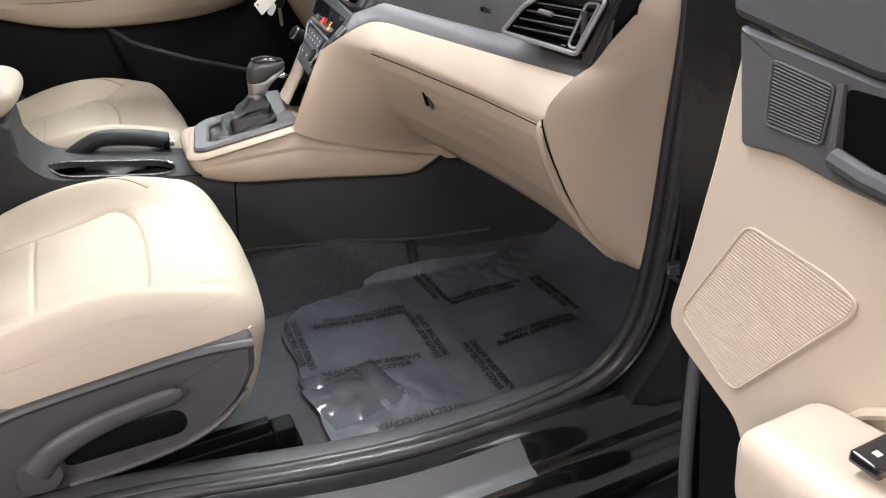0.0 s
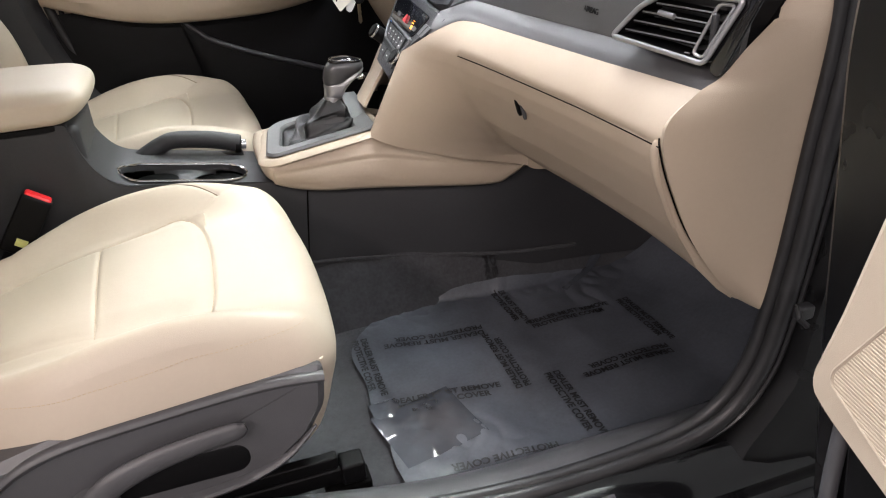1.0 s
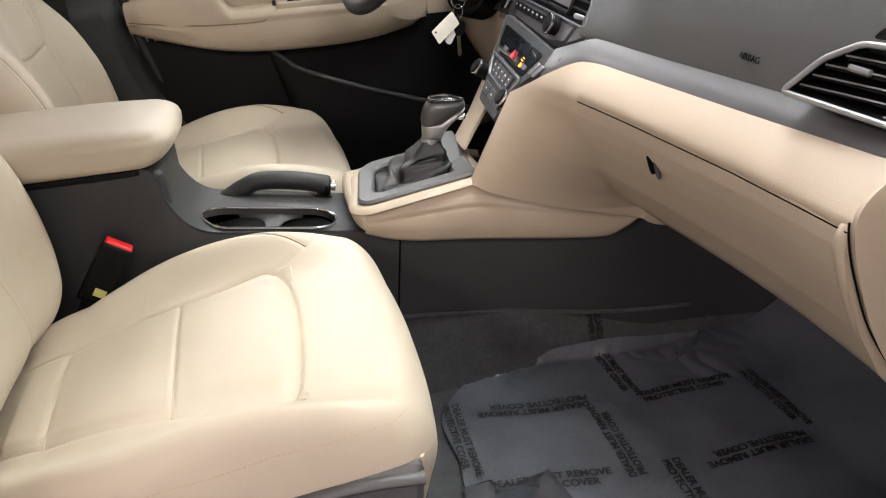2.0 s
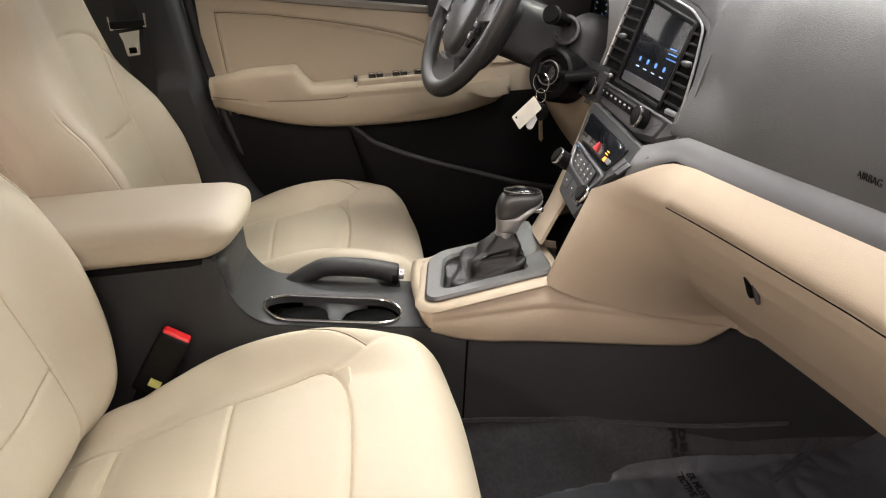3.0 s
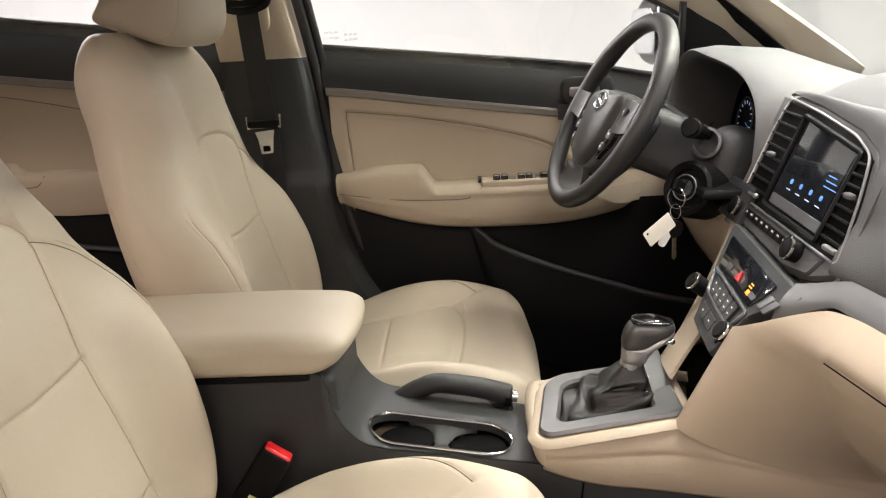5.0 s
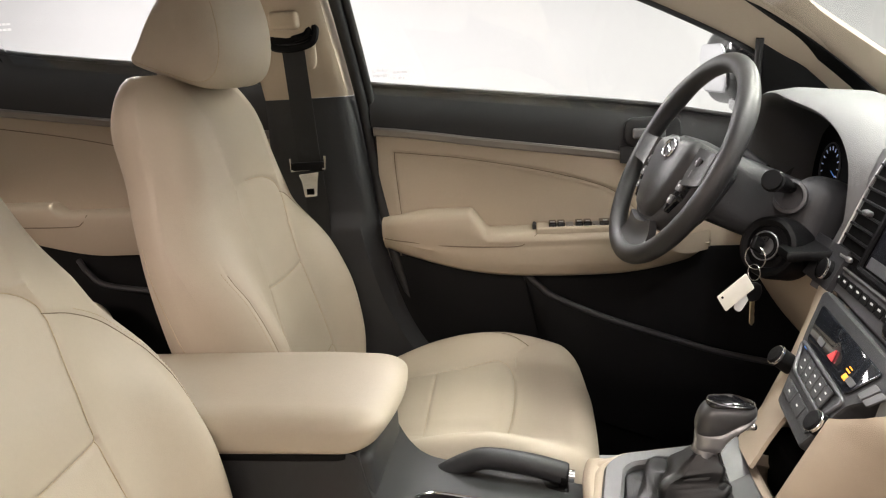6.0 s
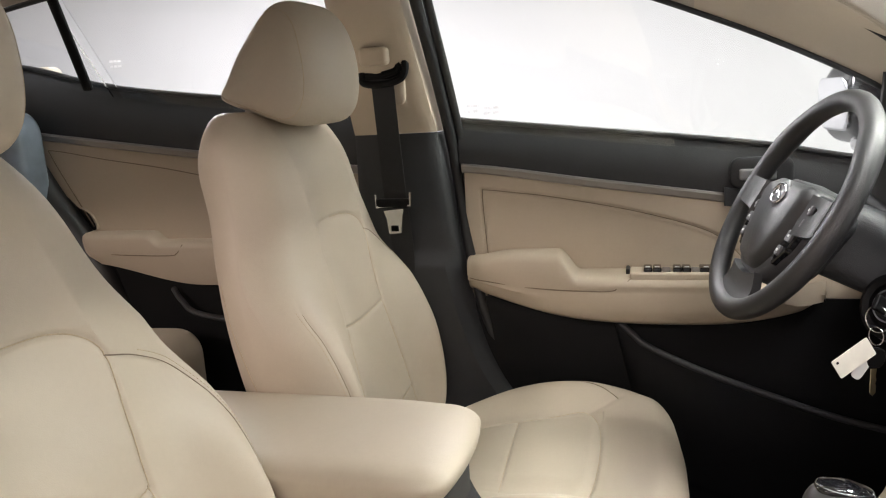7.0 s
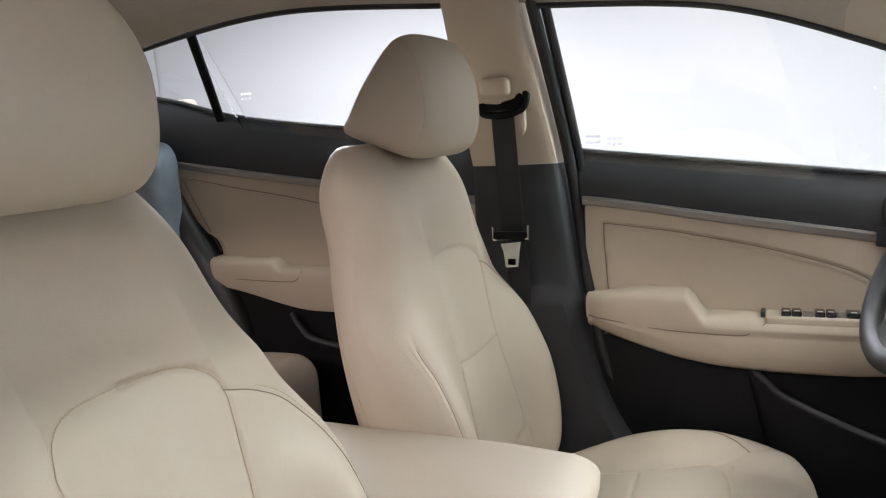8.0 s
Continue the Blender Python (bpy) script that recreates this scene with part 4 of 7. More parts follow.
def backrest_shape():
    g = rbox((0, 0, 0.915), (0.075, 0.235, 0.352), (0.060, 0.060, 0.085), (14, 170, 210))
    v = g[0]
    d, y, z = v[:, 0].copy(), v[:, 1].copy(), v[:, 2].copy()
    ny = y / 0.235
    w = table(z, (0.56, 0.64, 0.74, 0.84, 0.94, 1.03, 1.10, 1.18, 1.27), (0.205, 0.234, 0.256, 0.266, 0.259, 0.234, 0.207, 0.196, 0.180))
    fw, bw = step(-0.03, 0.05, d), step(0.03, -0.05, d)
    yy = ny * (w + 0.017 * np.exp(-((z - 0.98) / 0.09) ** 2) * (ny > 0))
    ay = np.abs(yy)
    # hollow seat field between two wings that run out below the shoulders
    yf = table(z, (0.55, 0.66, 0.73, 0.81, 0.888, 0.955, 1.03, 1.10, 1.28), (0.118, 0.119, 0.113, 0.101, 0.093, 0.097, 0.104, 0.100, 0.100))
    yp = np.maximum(table(z, (0.55, 0.62, 0.72, 0.80, 0.865, 0.912, 0.955, 0.99, 1.04, 1.28), (0.190, 0.206, 0.219, 0.222, 0.220, 0.216, 0.206, 0.182, 0.170, 0.160)), yf + 0.02)
    wing = table(z, (0.55, 0.62, 0.70, 0.80, 0.86, 0.90, 0.94, 0.99, 1.06, 1.28), (0.016, 0.036, 0.050, 0.053, 0.043, 0.031, 0.016, 0.002, 0.0, 0.0))
    hollow = table(z, (0.55, 0.70, 0.85, 1.0, 1.08, 1.16, 1.28), (-0.004, -0.006, -0.012, -0.022, -0.018, -0.004, 0.0))
    t1, t2 = np.clip(ay / yf, 0, 1), np.clip((ay - yf) / (yp - yf), 0, 1)
    t3 = np.clip((ay - yp) / np.maximum(w - yp, 0.01), 0, 1)
    rel = hollow * (1 - t1 ** 2.2) + wing * (0.5 - 0.5 * np.cos(math.pi * t2 ** 1.5)) * (1 - 0.35 * t3 ** 2)
    shoulder = np.clip((ay - 0.10) / (w - 0.10), 0, 1) ** 1.4 * step(0.90, 1.01, z)
    dd = d + fw * (rel - np.where(ny > 0, 0.030, 0.040) * shoulder)
    dd -= bw * 0.012 * (1 - ny ** 2)
    dd = dd * (1 - 0.25 * step(1.15, 1.27, z))
    q = np.stack([yy, z], 1)
    qm = q * (-1, 1)
    df = np.minimum(near_line(q, BACK_FIELD), near_line(qm, BACK_FIELD))
    dx = np.minimum(near_line(q, BACK_CROSS_A), near_line(q, BACK_CROSS_B))
    gr = np.where((yy < 0) & (z > 0.89), 0.0014, 0.0032) * np.exp(-(df / 0.0032) ** 2)
    gr += 0.0036 * np.exp(-(dx / 0.0032) ** 2)
    gr += np.where(yy < 0, 0.0018 * step(0.985, 0.93, z), 0.0020) * np.exp(-(np.minimum(near_line(q, BACK_PIPE), near_line(qm, BACK_PIPE)) / 0.0030) ** 2)
    gr += 0.0007 * np.exp(-(np.minimum(near_line(q, BACK_YOKE), near_line(qm, BACK_YOKE)) / 0.014) ** 2)
    inside = (ay < yf) & (z < 1.068)
    dd = dd - fw * gr + fw * inside * (0.0015 * step(0, 0.022, df) + 0.002 * step(0, 0.05, dx) * step(0, 0.05, df))
    dd += fw * 0.0018 * np.sin(17 * yy + 3 * z) * np.sin(21 * z + 6 * yy)
    v[:, 0] = back_x(z) - 0.077 + dd
    v[:, 1], v[:, 2] = yy, z
    return v, g[1]


HEAD = curve([(-0.870, 1.297), (-0.815, 1.283), (-0.783, 1.294), (-0.766, 1.325), (-0.761, 1.372), (-0.767, 1.425), (-0.782, 1.468), (-0.808, 1.492), (-0.842, 1.491), (-0.876, 1.462), (-0.916, 1.410), (-0.948, 1.358), (-0.960, 1.340), (-0.946, 1.326)], 6, closed=True)
HEAD_HALF, HEAD_ROUND = 0.131, 5.2


def head_bend(v):
    """The headrest's front bows back towards its sides; its crown narrows."""
    v = np.array(v, float)
    n = np.abs(v[:, 1]) / 0.130
    rear = step(-0.80, -0.90, v[:, 0])
    v[:, 1] *= 1 - 0.06 * rear
    v[:, 0] -= 0.012 * n ** 2 * (1 - rear)
    v[:, 1] *= 1 - 0.14 * step(1.40, 1.50, v[:, 2])
    return v


def headrest_shape():
    g = puff(HEAD, HEAD_HALF, HEAD_ROUND, lambda a, b, s: (a, s, b), 60)
    return head_bend(g[0]), g[1]


def head_seam(side):
    """The seam between the headrest's front strip and its side."""
    c, s = HEAD.mean(0), 0.90
    k = (1 - s ** HEAD_ROUND) ** (1 / HEAD_ROUND)
    return head_bend([(*(c + (q - c) * (k + 0.001)), 0) for q in HEAD] @ np.array(((1, 0, 0), (0, 0, 1), (0, 0, 0))) + np.array((0, side * s * (HEAD_HALF + 0.0004), 0)))


CUSHIONS, BACKREST, HEADREST = {1: cushion_shape(1), -1: cushion_shape(-1)}, backrest_shape(), headrest_shape()


def line_on(g, pts2, axis, lift=0.0006):
    if axis == "z":
        return drape(g, [(a, b, 0.7) for a, b in pts2], (0, 0, -1), lift)
    return drape(g, [(back_x(b) + 0.2, a, b) for a, b in pts2], (-1, 0, 0), lift)


def stitches(line, every=0.0052, ln=0.0032, r=0.0006, side=0.0):
    """Short threads along a line."""
    seg = np.linalg.norm(np.diff(line, axis=0), axis=1)
    s = np.concatenate([[0], np.cumsum(seg)])
    out = []
    for a in np.arange(0, s[-1] - ln, every):
        pa, pb = [np.array([np.interp(q, s, line[:, i]) for i in range(3)]) for q in (a, a + ln)]
        out.append(tube([pa, (pa + pb) / 2 + (0, 0, 0.0003), pb], r, 4))
    return join(*out)


def front_seat(yc, outer, label, lean=0.0, rest=(0, 0, 0)):
    seat = thing("front_seat", (-0.45, yc, 0.32), label, "car seat", "front seats")
    sc = Matrix.Translation((-0.010, yc, 0.032 if outer < 0 else 0.052))
    sh = Matrix(((1.03, 0, 0, 0.008), (0, 1, 0, yc), (0, 0, 1.026, 0.014), (0, 0, 0, 1)))

    def reclined(g):
        """The backrest's place; its upper half leans further back."""
        v, f = turned(g, sh)
        k = np.maximum(0, v[:, 2] - 0.98)
        return v - np.stack([lean * k, 1.6 * lean * np.maximum(0, v[:, 2] - 1.08), 0 * k], 1), f
    cushion = CUSHIONS[1]
    cu = part("cushion", turned(cushion, sc), LEATHER, seat, "smooth beige seat cushion")
    ba = part("backrest", reclined(BACKREST), LEATHER, seat, "smooth beige bolstered backrest")
    hh = Matrix.Translation(np.array((0, yc, 0)) + rest)
    he = part("headrest", turned(HEADREST, hh), LEATHER, seat, "rounded beige headrest")
    for sgn in (1, -1):
        part("head_seam", turned(tube(head_seam(sgn), 0.0006, 6, closed=True), hh), STITCH, he)
    inner_line = drape(BACKREST, [((a - 0.008) / 1.03, -0.5, (b - 0.014) / 1.026) for a, b in curve([(-0.915, 1.04), (-0.897, 0.986), (-0.867, 0.912), (-0.846, 0.86), (-0.82, 0.80)], 6)], (0, 1, 0), 0.0003)
    part("side_seam", reclined(tube(inner_line, 0.0007, 6)), STITCH, ba)
    for nm, base, owner, pts, axis, rr in (("field_seam", cushion, cu, FIELD[:len(FIELD) * 11 // 16], "z", 0.0006), ("cross_seam", cushion, cu, CROSS_A, "z", 0.0006), ("cross_seam", cushion, cu, CROSS_B, "z", 0.0006), ("piping", cushion, cu, PIPE, "z", 0.0009),
                                           ("field_seam", BACKREST, ba, BACK_FIELD, "x", 0.0007), ("field_seam", BACKREST, ba, (BACK_FIELD * (-1, 1))[:len(BACK_FIELD) * (4 if outer > 0 else 10) // 10], "x", 0.0007), ("cross_seam", BACKREST, ba, BACK_CROSS_A, "x", 0.0008), ("cross_seam", BACKREST, ba, BACK_CROSS_B, "x", 0.0008), ("piping", BACKREST, ba, BACK_PIPE, "x", 0.0007), ("piping", BACKREST, ba, (BACK_PIPE * (-1, 1))[len(BACK_PIPE) * 3 // 8:], "x", 0.0004)):
        ln = line_on(base, pts if len(pts) > 2 else np.linspace(pts[0], pts[1], 20), axis)
        if len(ln) > 3:
            part(nm, turned(tube(ln, rr, 6), sc) if owner is cu else reclined(tube(ln, rr, 6)), SEAM if nm == "piping" else STITCH, owner)
    for sgn in (1, -1):
        ln = line_on(BACKREST, (BACK_PIPE * (sgn, 1) + np.array((sgn * 0.006, 0.004)))[len(BACK_PIPE) * (1 if sgn > 0 else 3) // 8:], "x", 0.0002)
        part("stitching", reclined(stitches(ln)), STITCH, ba, "pale double stitching")
    # stitched seam round the cushion's side
    sx = np.linspace(-0.175, -0.62, 60)
    ring = drape(cushion, [(a, outer * 0.5, side_seam(a)) for a in sx], (0, -outer, 0), 0.0004)
    part("side_stitching", turned(stitches(ring, 0.006, 0.0038, 0.0007), sc), STITCH, cu, "pale stitching along the side seam")
    # headrest posts and collars
    for sy in (-0.074, 0.074):
        at = reclined((drape(BACKREST, [(-0.884, sy, 1.6)], (0, 0, -1), 0.0), []))[0][0]
        part("headrest_post", tube([at + (-0.012, 0, -0.05), at + (0.016, 0, 0.07)], 0.006, 12), STEEL, seat, "bright steel headrest post")
        part("post_collar", turned(rbox((0, 0, 0), (0.015, 0.022, 0.009), (0.012, 0.018, 0.006), (5, 6, 3)), Matrix.Translation(at)), BEIGE, seat, "beige plastic post collar")
    # frame under the cushion
    part("seat_pan", rbox((-0.45, yc, 0.455), (0.20, 0.21, 0.03), 0.02, (4, 4, 3)), VOID, seat, "black steel seat pan")
    for ry in (yc - 0.226, yc + 0.226):
        part("slide_rail", join(rbox((-0.43, ry, 0.375), (0.25, 0.013, 0.014), 0.004, (6, 2, 2)), rbox((-0.43, ry, 0.399), (0.22, 0.009, 0.010), 0.003, (6, 2, 2)), rbox((-0.19, ry - 0.002, 0.378), (0.018, 0.018, 0.018), 0.005, (3, 3, 3))), BLACK, seat, "black steel slide rail")
        part("rail_foot", rbox((-0.20, ry, 0.350), (0.035, 0.02, 0.008), 0.004, (3, 3, 2)), VOID, seat)
    # plastic side cover with recline lever
    yo = yc + outer * 0.262

    def at(u, v, w):
        return (u + 0.010, yo + outer * w, 1.12 * v + 0.0005)
    cover = rounded([(-0.222, 0.535), (-0.30, 0.540), (-0.42, 0.535), (-0.55, 0.522), (-0.66, 0.496), (-0.70, 0.465), (-0.68, 0.42), (-0.60, 0.385), (-0.48, 0.378), (-0.38, 0.380), (-0.31, 0.402), (-0.255, 0.44), (-0.228, 0.48)], 0.012)
    g = plate(cover, -0.055, 0.012, at, 0.010)
    side = part("side_cover", (g[0], g[1] if outer > 0 else [f[::-1] for f in g[1]]), GREY, seat, "grey plastic seat side cover")
    rim = curve([(-0.225, 0.531), (-0.30, 0.537), (-0.42, 0.531), (-0.55, 0.518), (-0.62, 0.490), (-0.655, 0.45)], 10)
    part("top_rim", tube(np.array([at(a, b - 0.008, 0.010) for a, b in rim]), 0.009, 10, flat=0.8), GREY, side)
    low_rib = curve([(-0.245, 0.452), (-0.285, 0.420), (-0.34, 0.402), (-0.42, 0.393), (-0.50, 0.392)], 10)
    part("lower_rib", tube(np.array([at(a, b + 0.004, 0.012) for a, b in low_rib]), np.concatenate([np.linspace(0.003, 0.012, 20), np.full(len(low_rib) - 20, 0.012)]), 10, flat=0.6), GREY, side)
    lev = curve([(-0.332, 0.489), (-0.345, 0.486), (-0.39, 0.482), (-0.45, 0.472), (-0.50, 0.455), (-0.53, 0.432)], 10)
    part("recline_lever", join(tube(np.array([at(a, b, 0.024) for a, b in lev]), np.concatenate([np.linspace(0.006, 0.014, 12), np.linspace(0.014, 0.019, len(lev) - 12)]), 12, flat=0.55, up=(0, 1, 0)), lathe([(0.030, 0), (0.030, 0.014), (0.026, 0.020), (0.001, 0.021)], at(-0.528, 0.425, 0.008), (0, outer, 0), 28)), GREY, seat, "grey recline lever")
    part("lever_recess", rbox(at(-0.42, 0.438, 0.0115), (0.085, 0.003, 0.022), (0.02, 0.002, 0.02), (6, 2, 5)), BLACK, side)
    part("front_flap", tube(curve([at(-0.222, 0.535, -0.012), at(-0.226, 0.49, -0.014), at(-0.236, 0.455, -0.016), at(-0.242, 0.452, -0.016)], 6), 0.005, 8, flat=0.5), LEATHER, seat, "beige cover flap with a plastic hook")
    return seat


front_seat(0.337, 1, "smooth beige driver seat with bolsters and headrest")
front_seat(-0.403, -1, "smooth beige passenger seat with bolsters and grey side cover", lean=0.10, rest=(-0.045, -0.03, 0))

# ---- rear bench ----
set_in((1.034, 0, -0.005, 0.007), (0.017, 0.995, 0.024, -0.022), (-0.004, 0, 1.026, 0.017))
bench = thing("rear_bench", (-1.5, 0, 0.32), "beige rear bench seat behind the front seats", "car seat")
rc = rbox((-1.50, 0, 0.635), (0.27, 0.615, 0.12), (0.06, 0.07, 0.07), (20, 30, 8))
rc[0][:, 2] += 0.022 * step(-1.7, -1.3, rc[0][:, 0])
part("cushion", rc, LEATHER, bench, "beige rear seat cushion")
rb = rbox((0, 0, 0.93), (0.07, 0.60, 0.30), (0.05, 0.07, 0.09), (8, 30, 20))
rb[0][:, 0] += -1.80 - 0.30 * (rb[0][:, 2] - 0.7) + 0.03 * np.exp(-((np.abs(rb[0][:, 1]) - 0.33) / 0.14) ** 2)
part("backrest", rb, LEATHER, bench, "beige rear backrest")
for hy in (0.36, -0.36):
    part("headrest", rbox((-1.93, hy, 1.28), (0.05, 0.13, 0.075), (0.04, 0.05, 0.05), (6, 8, 6)), LEATHER, bench)
part("piping", tube(np.array([(-1.248 - 0.03 * (y / 0.6) ** 4, y, 0.760) for y in np.linspace(-0.56, 0.56, 40)]), 0.002, 6), SEAM, bench)
part("side_bolster", rbox((-1.76, 0.61, 1.02), (0.11, 0.055, 0.27), (0.04, 0.03, 0.06), (5, 5, 8)), SHELL, bench, "grey side of the rear seat under thin plastic wrap")
single("rear_shelf", rbox((-2.15, 0, 1.20), (0.22, 0.66, 0.02), 0.01, (4, 8, 2)), DARK, "dark rear parcel shelf", "shelf", kind="structure")
single("rear_wall", rbox((-2.36, 0, 0.80), (0.02, 0.70, 0.42), 0.01, (2, 4, 4)), VOID, "dark panel behind the rear bench", "panel", kind="structure")
rw = slab(sheet(np.linspace(0, 1, 10), np.linspace(-0.60, 0.60, 14), lambda t, y: (-2.38 + 0.36 * t, y * (1 - 0.12 * t), 1.22 + 0.24 * t)), -0.004)
ob = single("window_5", rw, GLASS, "sloping clear rear window", "window", kind="structure")
ob.visible_shadow = False
# passenger side behind the open door
single("rear_side_panel", rbox((-1.45, -0.72, 0.78), (0.72, 0.03, 0.46), 0.02, (6, 3, 6)), BEIGE, "beige rear door panel on the passenger side", "car door", kind="structure")
single("rear_quarter_panel", rbox((-2.0, 0.73, 1.0), (0.35, 0.03, 0.40), 0.02, (4, 3, 4)), BEIGE_FABRIC, "beige rear quarter trim", "pillar trim", kind="structure")
single("centre_pillar_right", rbox((-0.86, -0.72, 0.90), (0.10, 0.035, 0.58), 0.02, (4, 3, 6)), DARK, "charcoal centre pillar on the passenger side", "pillar", kind="structure")
set_in()

# ---- dashboard ----
CY = -0.033


def dash_x(y, z):
    """Rear face of the beige lower dashboard."""
    zg, zb = glove_z(y), band_z(y)
    xg, xb = float(np.interp(y, (-0.757, -0.60, -0.40, -0.292, -0.20), (0.216, 0.194, 0.156, 0.135, 0.125))), float(np.interp(y, (-0.767, -0.588, -0.366, -0.283, -0.2), (0.271, 0.234, 0.190, 0.174, 0.16)))
    if z > zg:
        base = xg + (xb - xg) * min(1.0, (z - zg) / (zb - zg)) ** 1.5
    else:
        base = xg + float(np.interp((zg - z) / (zg - hem_z(y)), (0, 0.08, 0.18, 0.29, 0.51, 0.75, 0.92, 1.0), (0, 0.010, 0.055, 0.125, 0.30, 0.56, 0.83, 1.0)) * (0.138 + 0.08 * (y + 0.757)))
    xs = 0.005 + (z - 0.702) * 0.52 + 0.02 * float(step(0.86, 0.95, z))
    t = float(step(-0.20 - 0.10 * float(step(0.62, 0.82, z)), edge_y(z), y))
    return base + (min(xs, base) - base) * t ** 1.4


def edge_y(z):
    """Where the beige cheek meets the heater panel."""
    return -0.126 - 0.060 * float(step(0.84, 0.95, z))


def glove_z(y):
    return float(table(y, (-0.80, -0.757, -0.60, -0.40, -0.292, -0.15), (0.849, 0.855, 0.863, 0.872, 0.875, 0.878)))


def hem_z(y):
    """Lower edge of the beige panel."""
    return float(table(y, (-0.80, -0.757, -0.70, -0.50, -0.30, -0.15), (0.612, 0.618, 0.630, 0.644, 0.646, 0.645)))


def band_z(y):
    """Lower edge of the silver band."""
    return float(table(y, (-0.82, -0.767, -0.588, -0.366, -0.283, -0.18), (0.906, 0.907, 0.910, 0.914, 0.916, 0.918)))


dash = thing("dashboard", (0.3, 0.0, 0.5), "dashboard, grey soft top over beige lower panels", "dashboard")
GLOVE_TOP = np.array([(y, glove_z(y)) for y in np.linspace(-0.292, -0.757, 50)])


def lower_dash(s, t):
    lo, hi = 0.58, 0.93
    y = -0.757 + (0.757 - 0.130) * s
    zl = hem_z(y)
    if y > -0.32:
        for _ in range(18):
            mid = (lo + hi) / 2
            if mid < 0.702 - 0.288 * (dash_x(y, mid) - 0.005):
                lo = mid
            else:
                hi = mid
        zl = zl + (lo - zl) * float(step(-0.32, -0.20, y))
    zh = band_z(y) - 0.002 - 0.075 * float(step(-0.25, -0.10, y)) ** 1.3
    z = zl + (zh - zl) * t
    yy = y + (edge_y(z) + 0.130) * float(step(-0.28, -0.130, y))
    return (dash_x(yy, z), yy, z)


p = sheet(np.linspace(0, 1, 200), np.linspace(0, 1, 150), lower_dash)
flat = p.reshape(-1, 3)
d = near_line(flat[:, 1:], GLOVE_TOP)
flat[:, 0] += 0.005 * np.exp(-(d / 0.0028) ** 2)
part("lower_panel", slab(p, 0.012), TAN_SHADED, dash, "beige glovebox and lower dashboard", sharp=60)
part("glovebox_gap", tube(np.array([(dash_x(a, b) - 0.0118, a, b) for a, b in GLOVE_TOP]), 0.0009, 6), VOID, dash, "dark gap above the glovebox lid")
part("latch_slot", turned(rbox((0, 0, 0), (0.004, 0.0045, 0.017), (0.003, 0.0035, 0.010), (3, 3, 6)), pose(dash_x(-0.449, 0.828) - 0.0125, -0.449, 0.828, -37, 0, 0)), VOID, dash, "dark glovebox latch slot")
part("latch_lip", turned(rbox((0, 0, 0), (0.003, 0.003, 0.018), (0.002, 0.002, 0.01), (3, 3, 5)), pose(dash_x(-0.458, 0.825) - 0.0125, -0.459, 0.825, -37, 0, 0)), DARK, dash)

# end cap beside the door
cap_rows = []
CAP = curve([(0.348, 0.987), (0.304, 0.954), (0.273, 0.926), (0.240, 0.910), (0.211, 0.889), (0.204, 0.867), (0.211, 0.835), (0.228, 0.792), (0.257, 0.733), (0.301, 0.672), (0.342, 0.628), (0.366, 0.610)], 8)
for a, b in CAP:
    xe = 0.368 + 0.025 * (b - 0.61) / 0.40
    row = []
    for t in np.linspace(0, 1, 12):
        yy = -0.762 - 0.026 * math.sin(t * math.pi / 2) - 0.004 * t
        row.append((a + (max(xe, a + 0.004) - a) * t ** 1.05, yy, b + 0.004 * t))
    cap_rows.append(row)
top_rows = []
for q in np.linspace(1, 0, 10)[:-1]:
    z = 0.987 + 0.16 * q
    a = 0.348 + 0.03 * q
    xe = max(0.368 + 0.025 * (z - 0.61) / 0.40, a + 0.02)
    top_rows.append([(a + (xe - a) * t, -0.762 - 0.026 * math.sin(t * math.pi / 2) - 0.004 * t + 0.02 * q, z) for t in np.linspace(0, 1, 12)])
part("end_cap", slab(np.array(top_rows + cap_rows), -0.008), TAN_SHADED, dash, "beige dashboard end cap", sharp=70)
part("cap_gap", tube(np.array([(a - 0.001, -0.7595, b) for a, b in CAP[40:]]), 0.0011, 6), VOID, dash, "dark gap beside the end cap")
lipc = np.array([(a - 0.004 + 0.014 * math.exp(-(k / 3.0)), -0.750, b) for k, (a, b) in enumerate(CAP[42:])])
part("glovebox_edge", tube(lipc, 0.0085, 10), TAN_SHADED, dash, "rounded beige edge of the glovebox lid")

# silver band
def band(y, t):
    z0 = band_z(y)
    s = float(step(-0.235, -0.125, y))
    z0, h = z0 - 0.062 * s, 0.026 + 0.034 * s
    x0 = float(np.interp(y, (-0.767, -0.588, -0.366, -0.283, -0.2), (0.271, 0.234, 0.190, 0.174, 0.16))) + 0.001
    x0 -= 0.048 * s
    bulge = -0.006 * math.sin(math.pi * t)
    return (x0 + 0.030 * t + bulge, y, z0 + h * t)


part("silver_band", slab(sheet(np.linspace(-0.772, -0.150, 80), np.linspace(0, 1, 10), band), 0.008), BAND, dash, "satin grey band across the dashboard", sharp=60)


# soft top pad
PAD_PROF = curve([(0, 0), (0.0, 0.05), (0.006, 0.30), (0.028, 0.62), (0.07, 0.87), (0.15, 0.985), (0.30, 1.0), (0.44, 0.97)], 8)


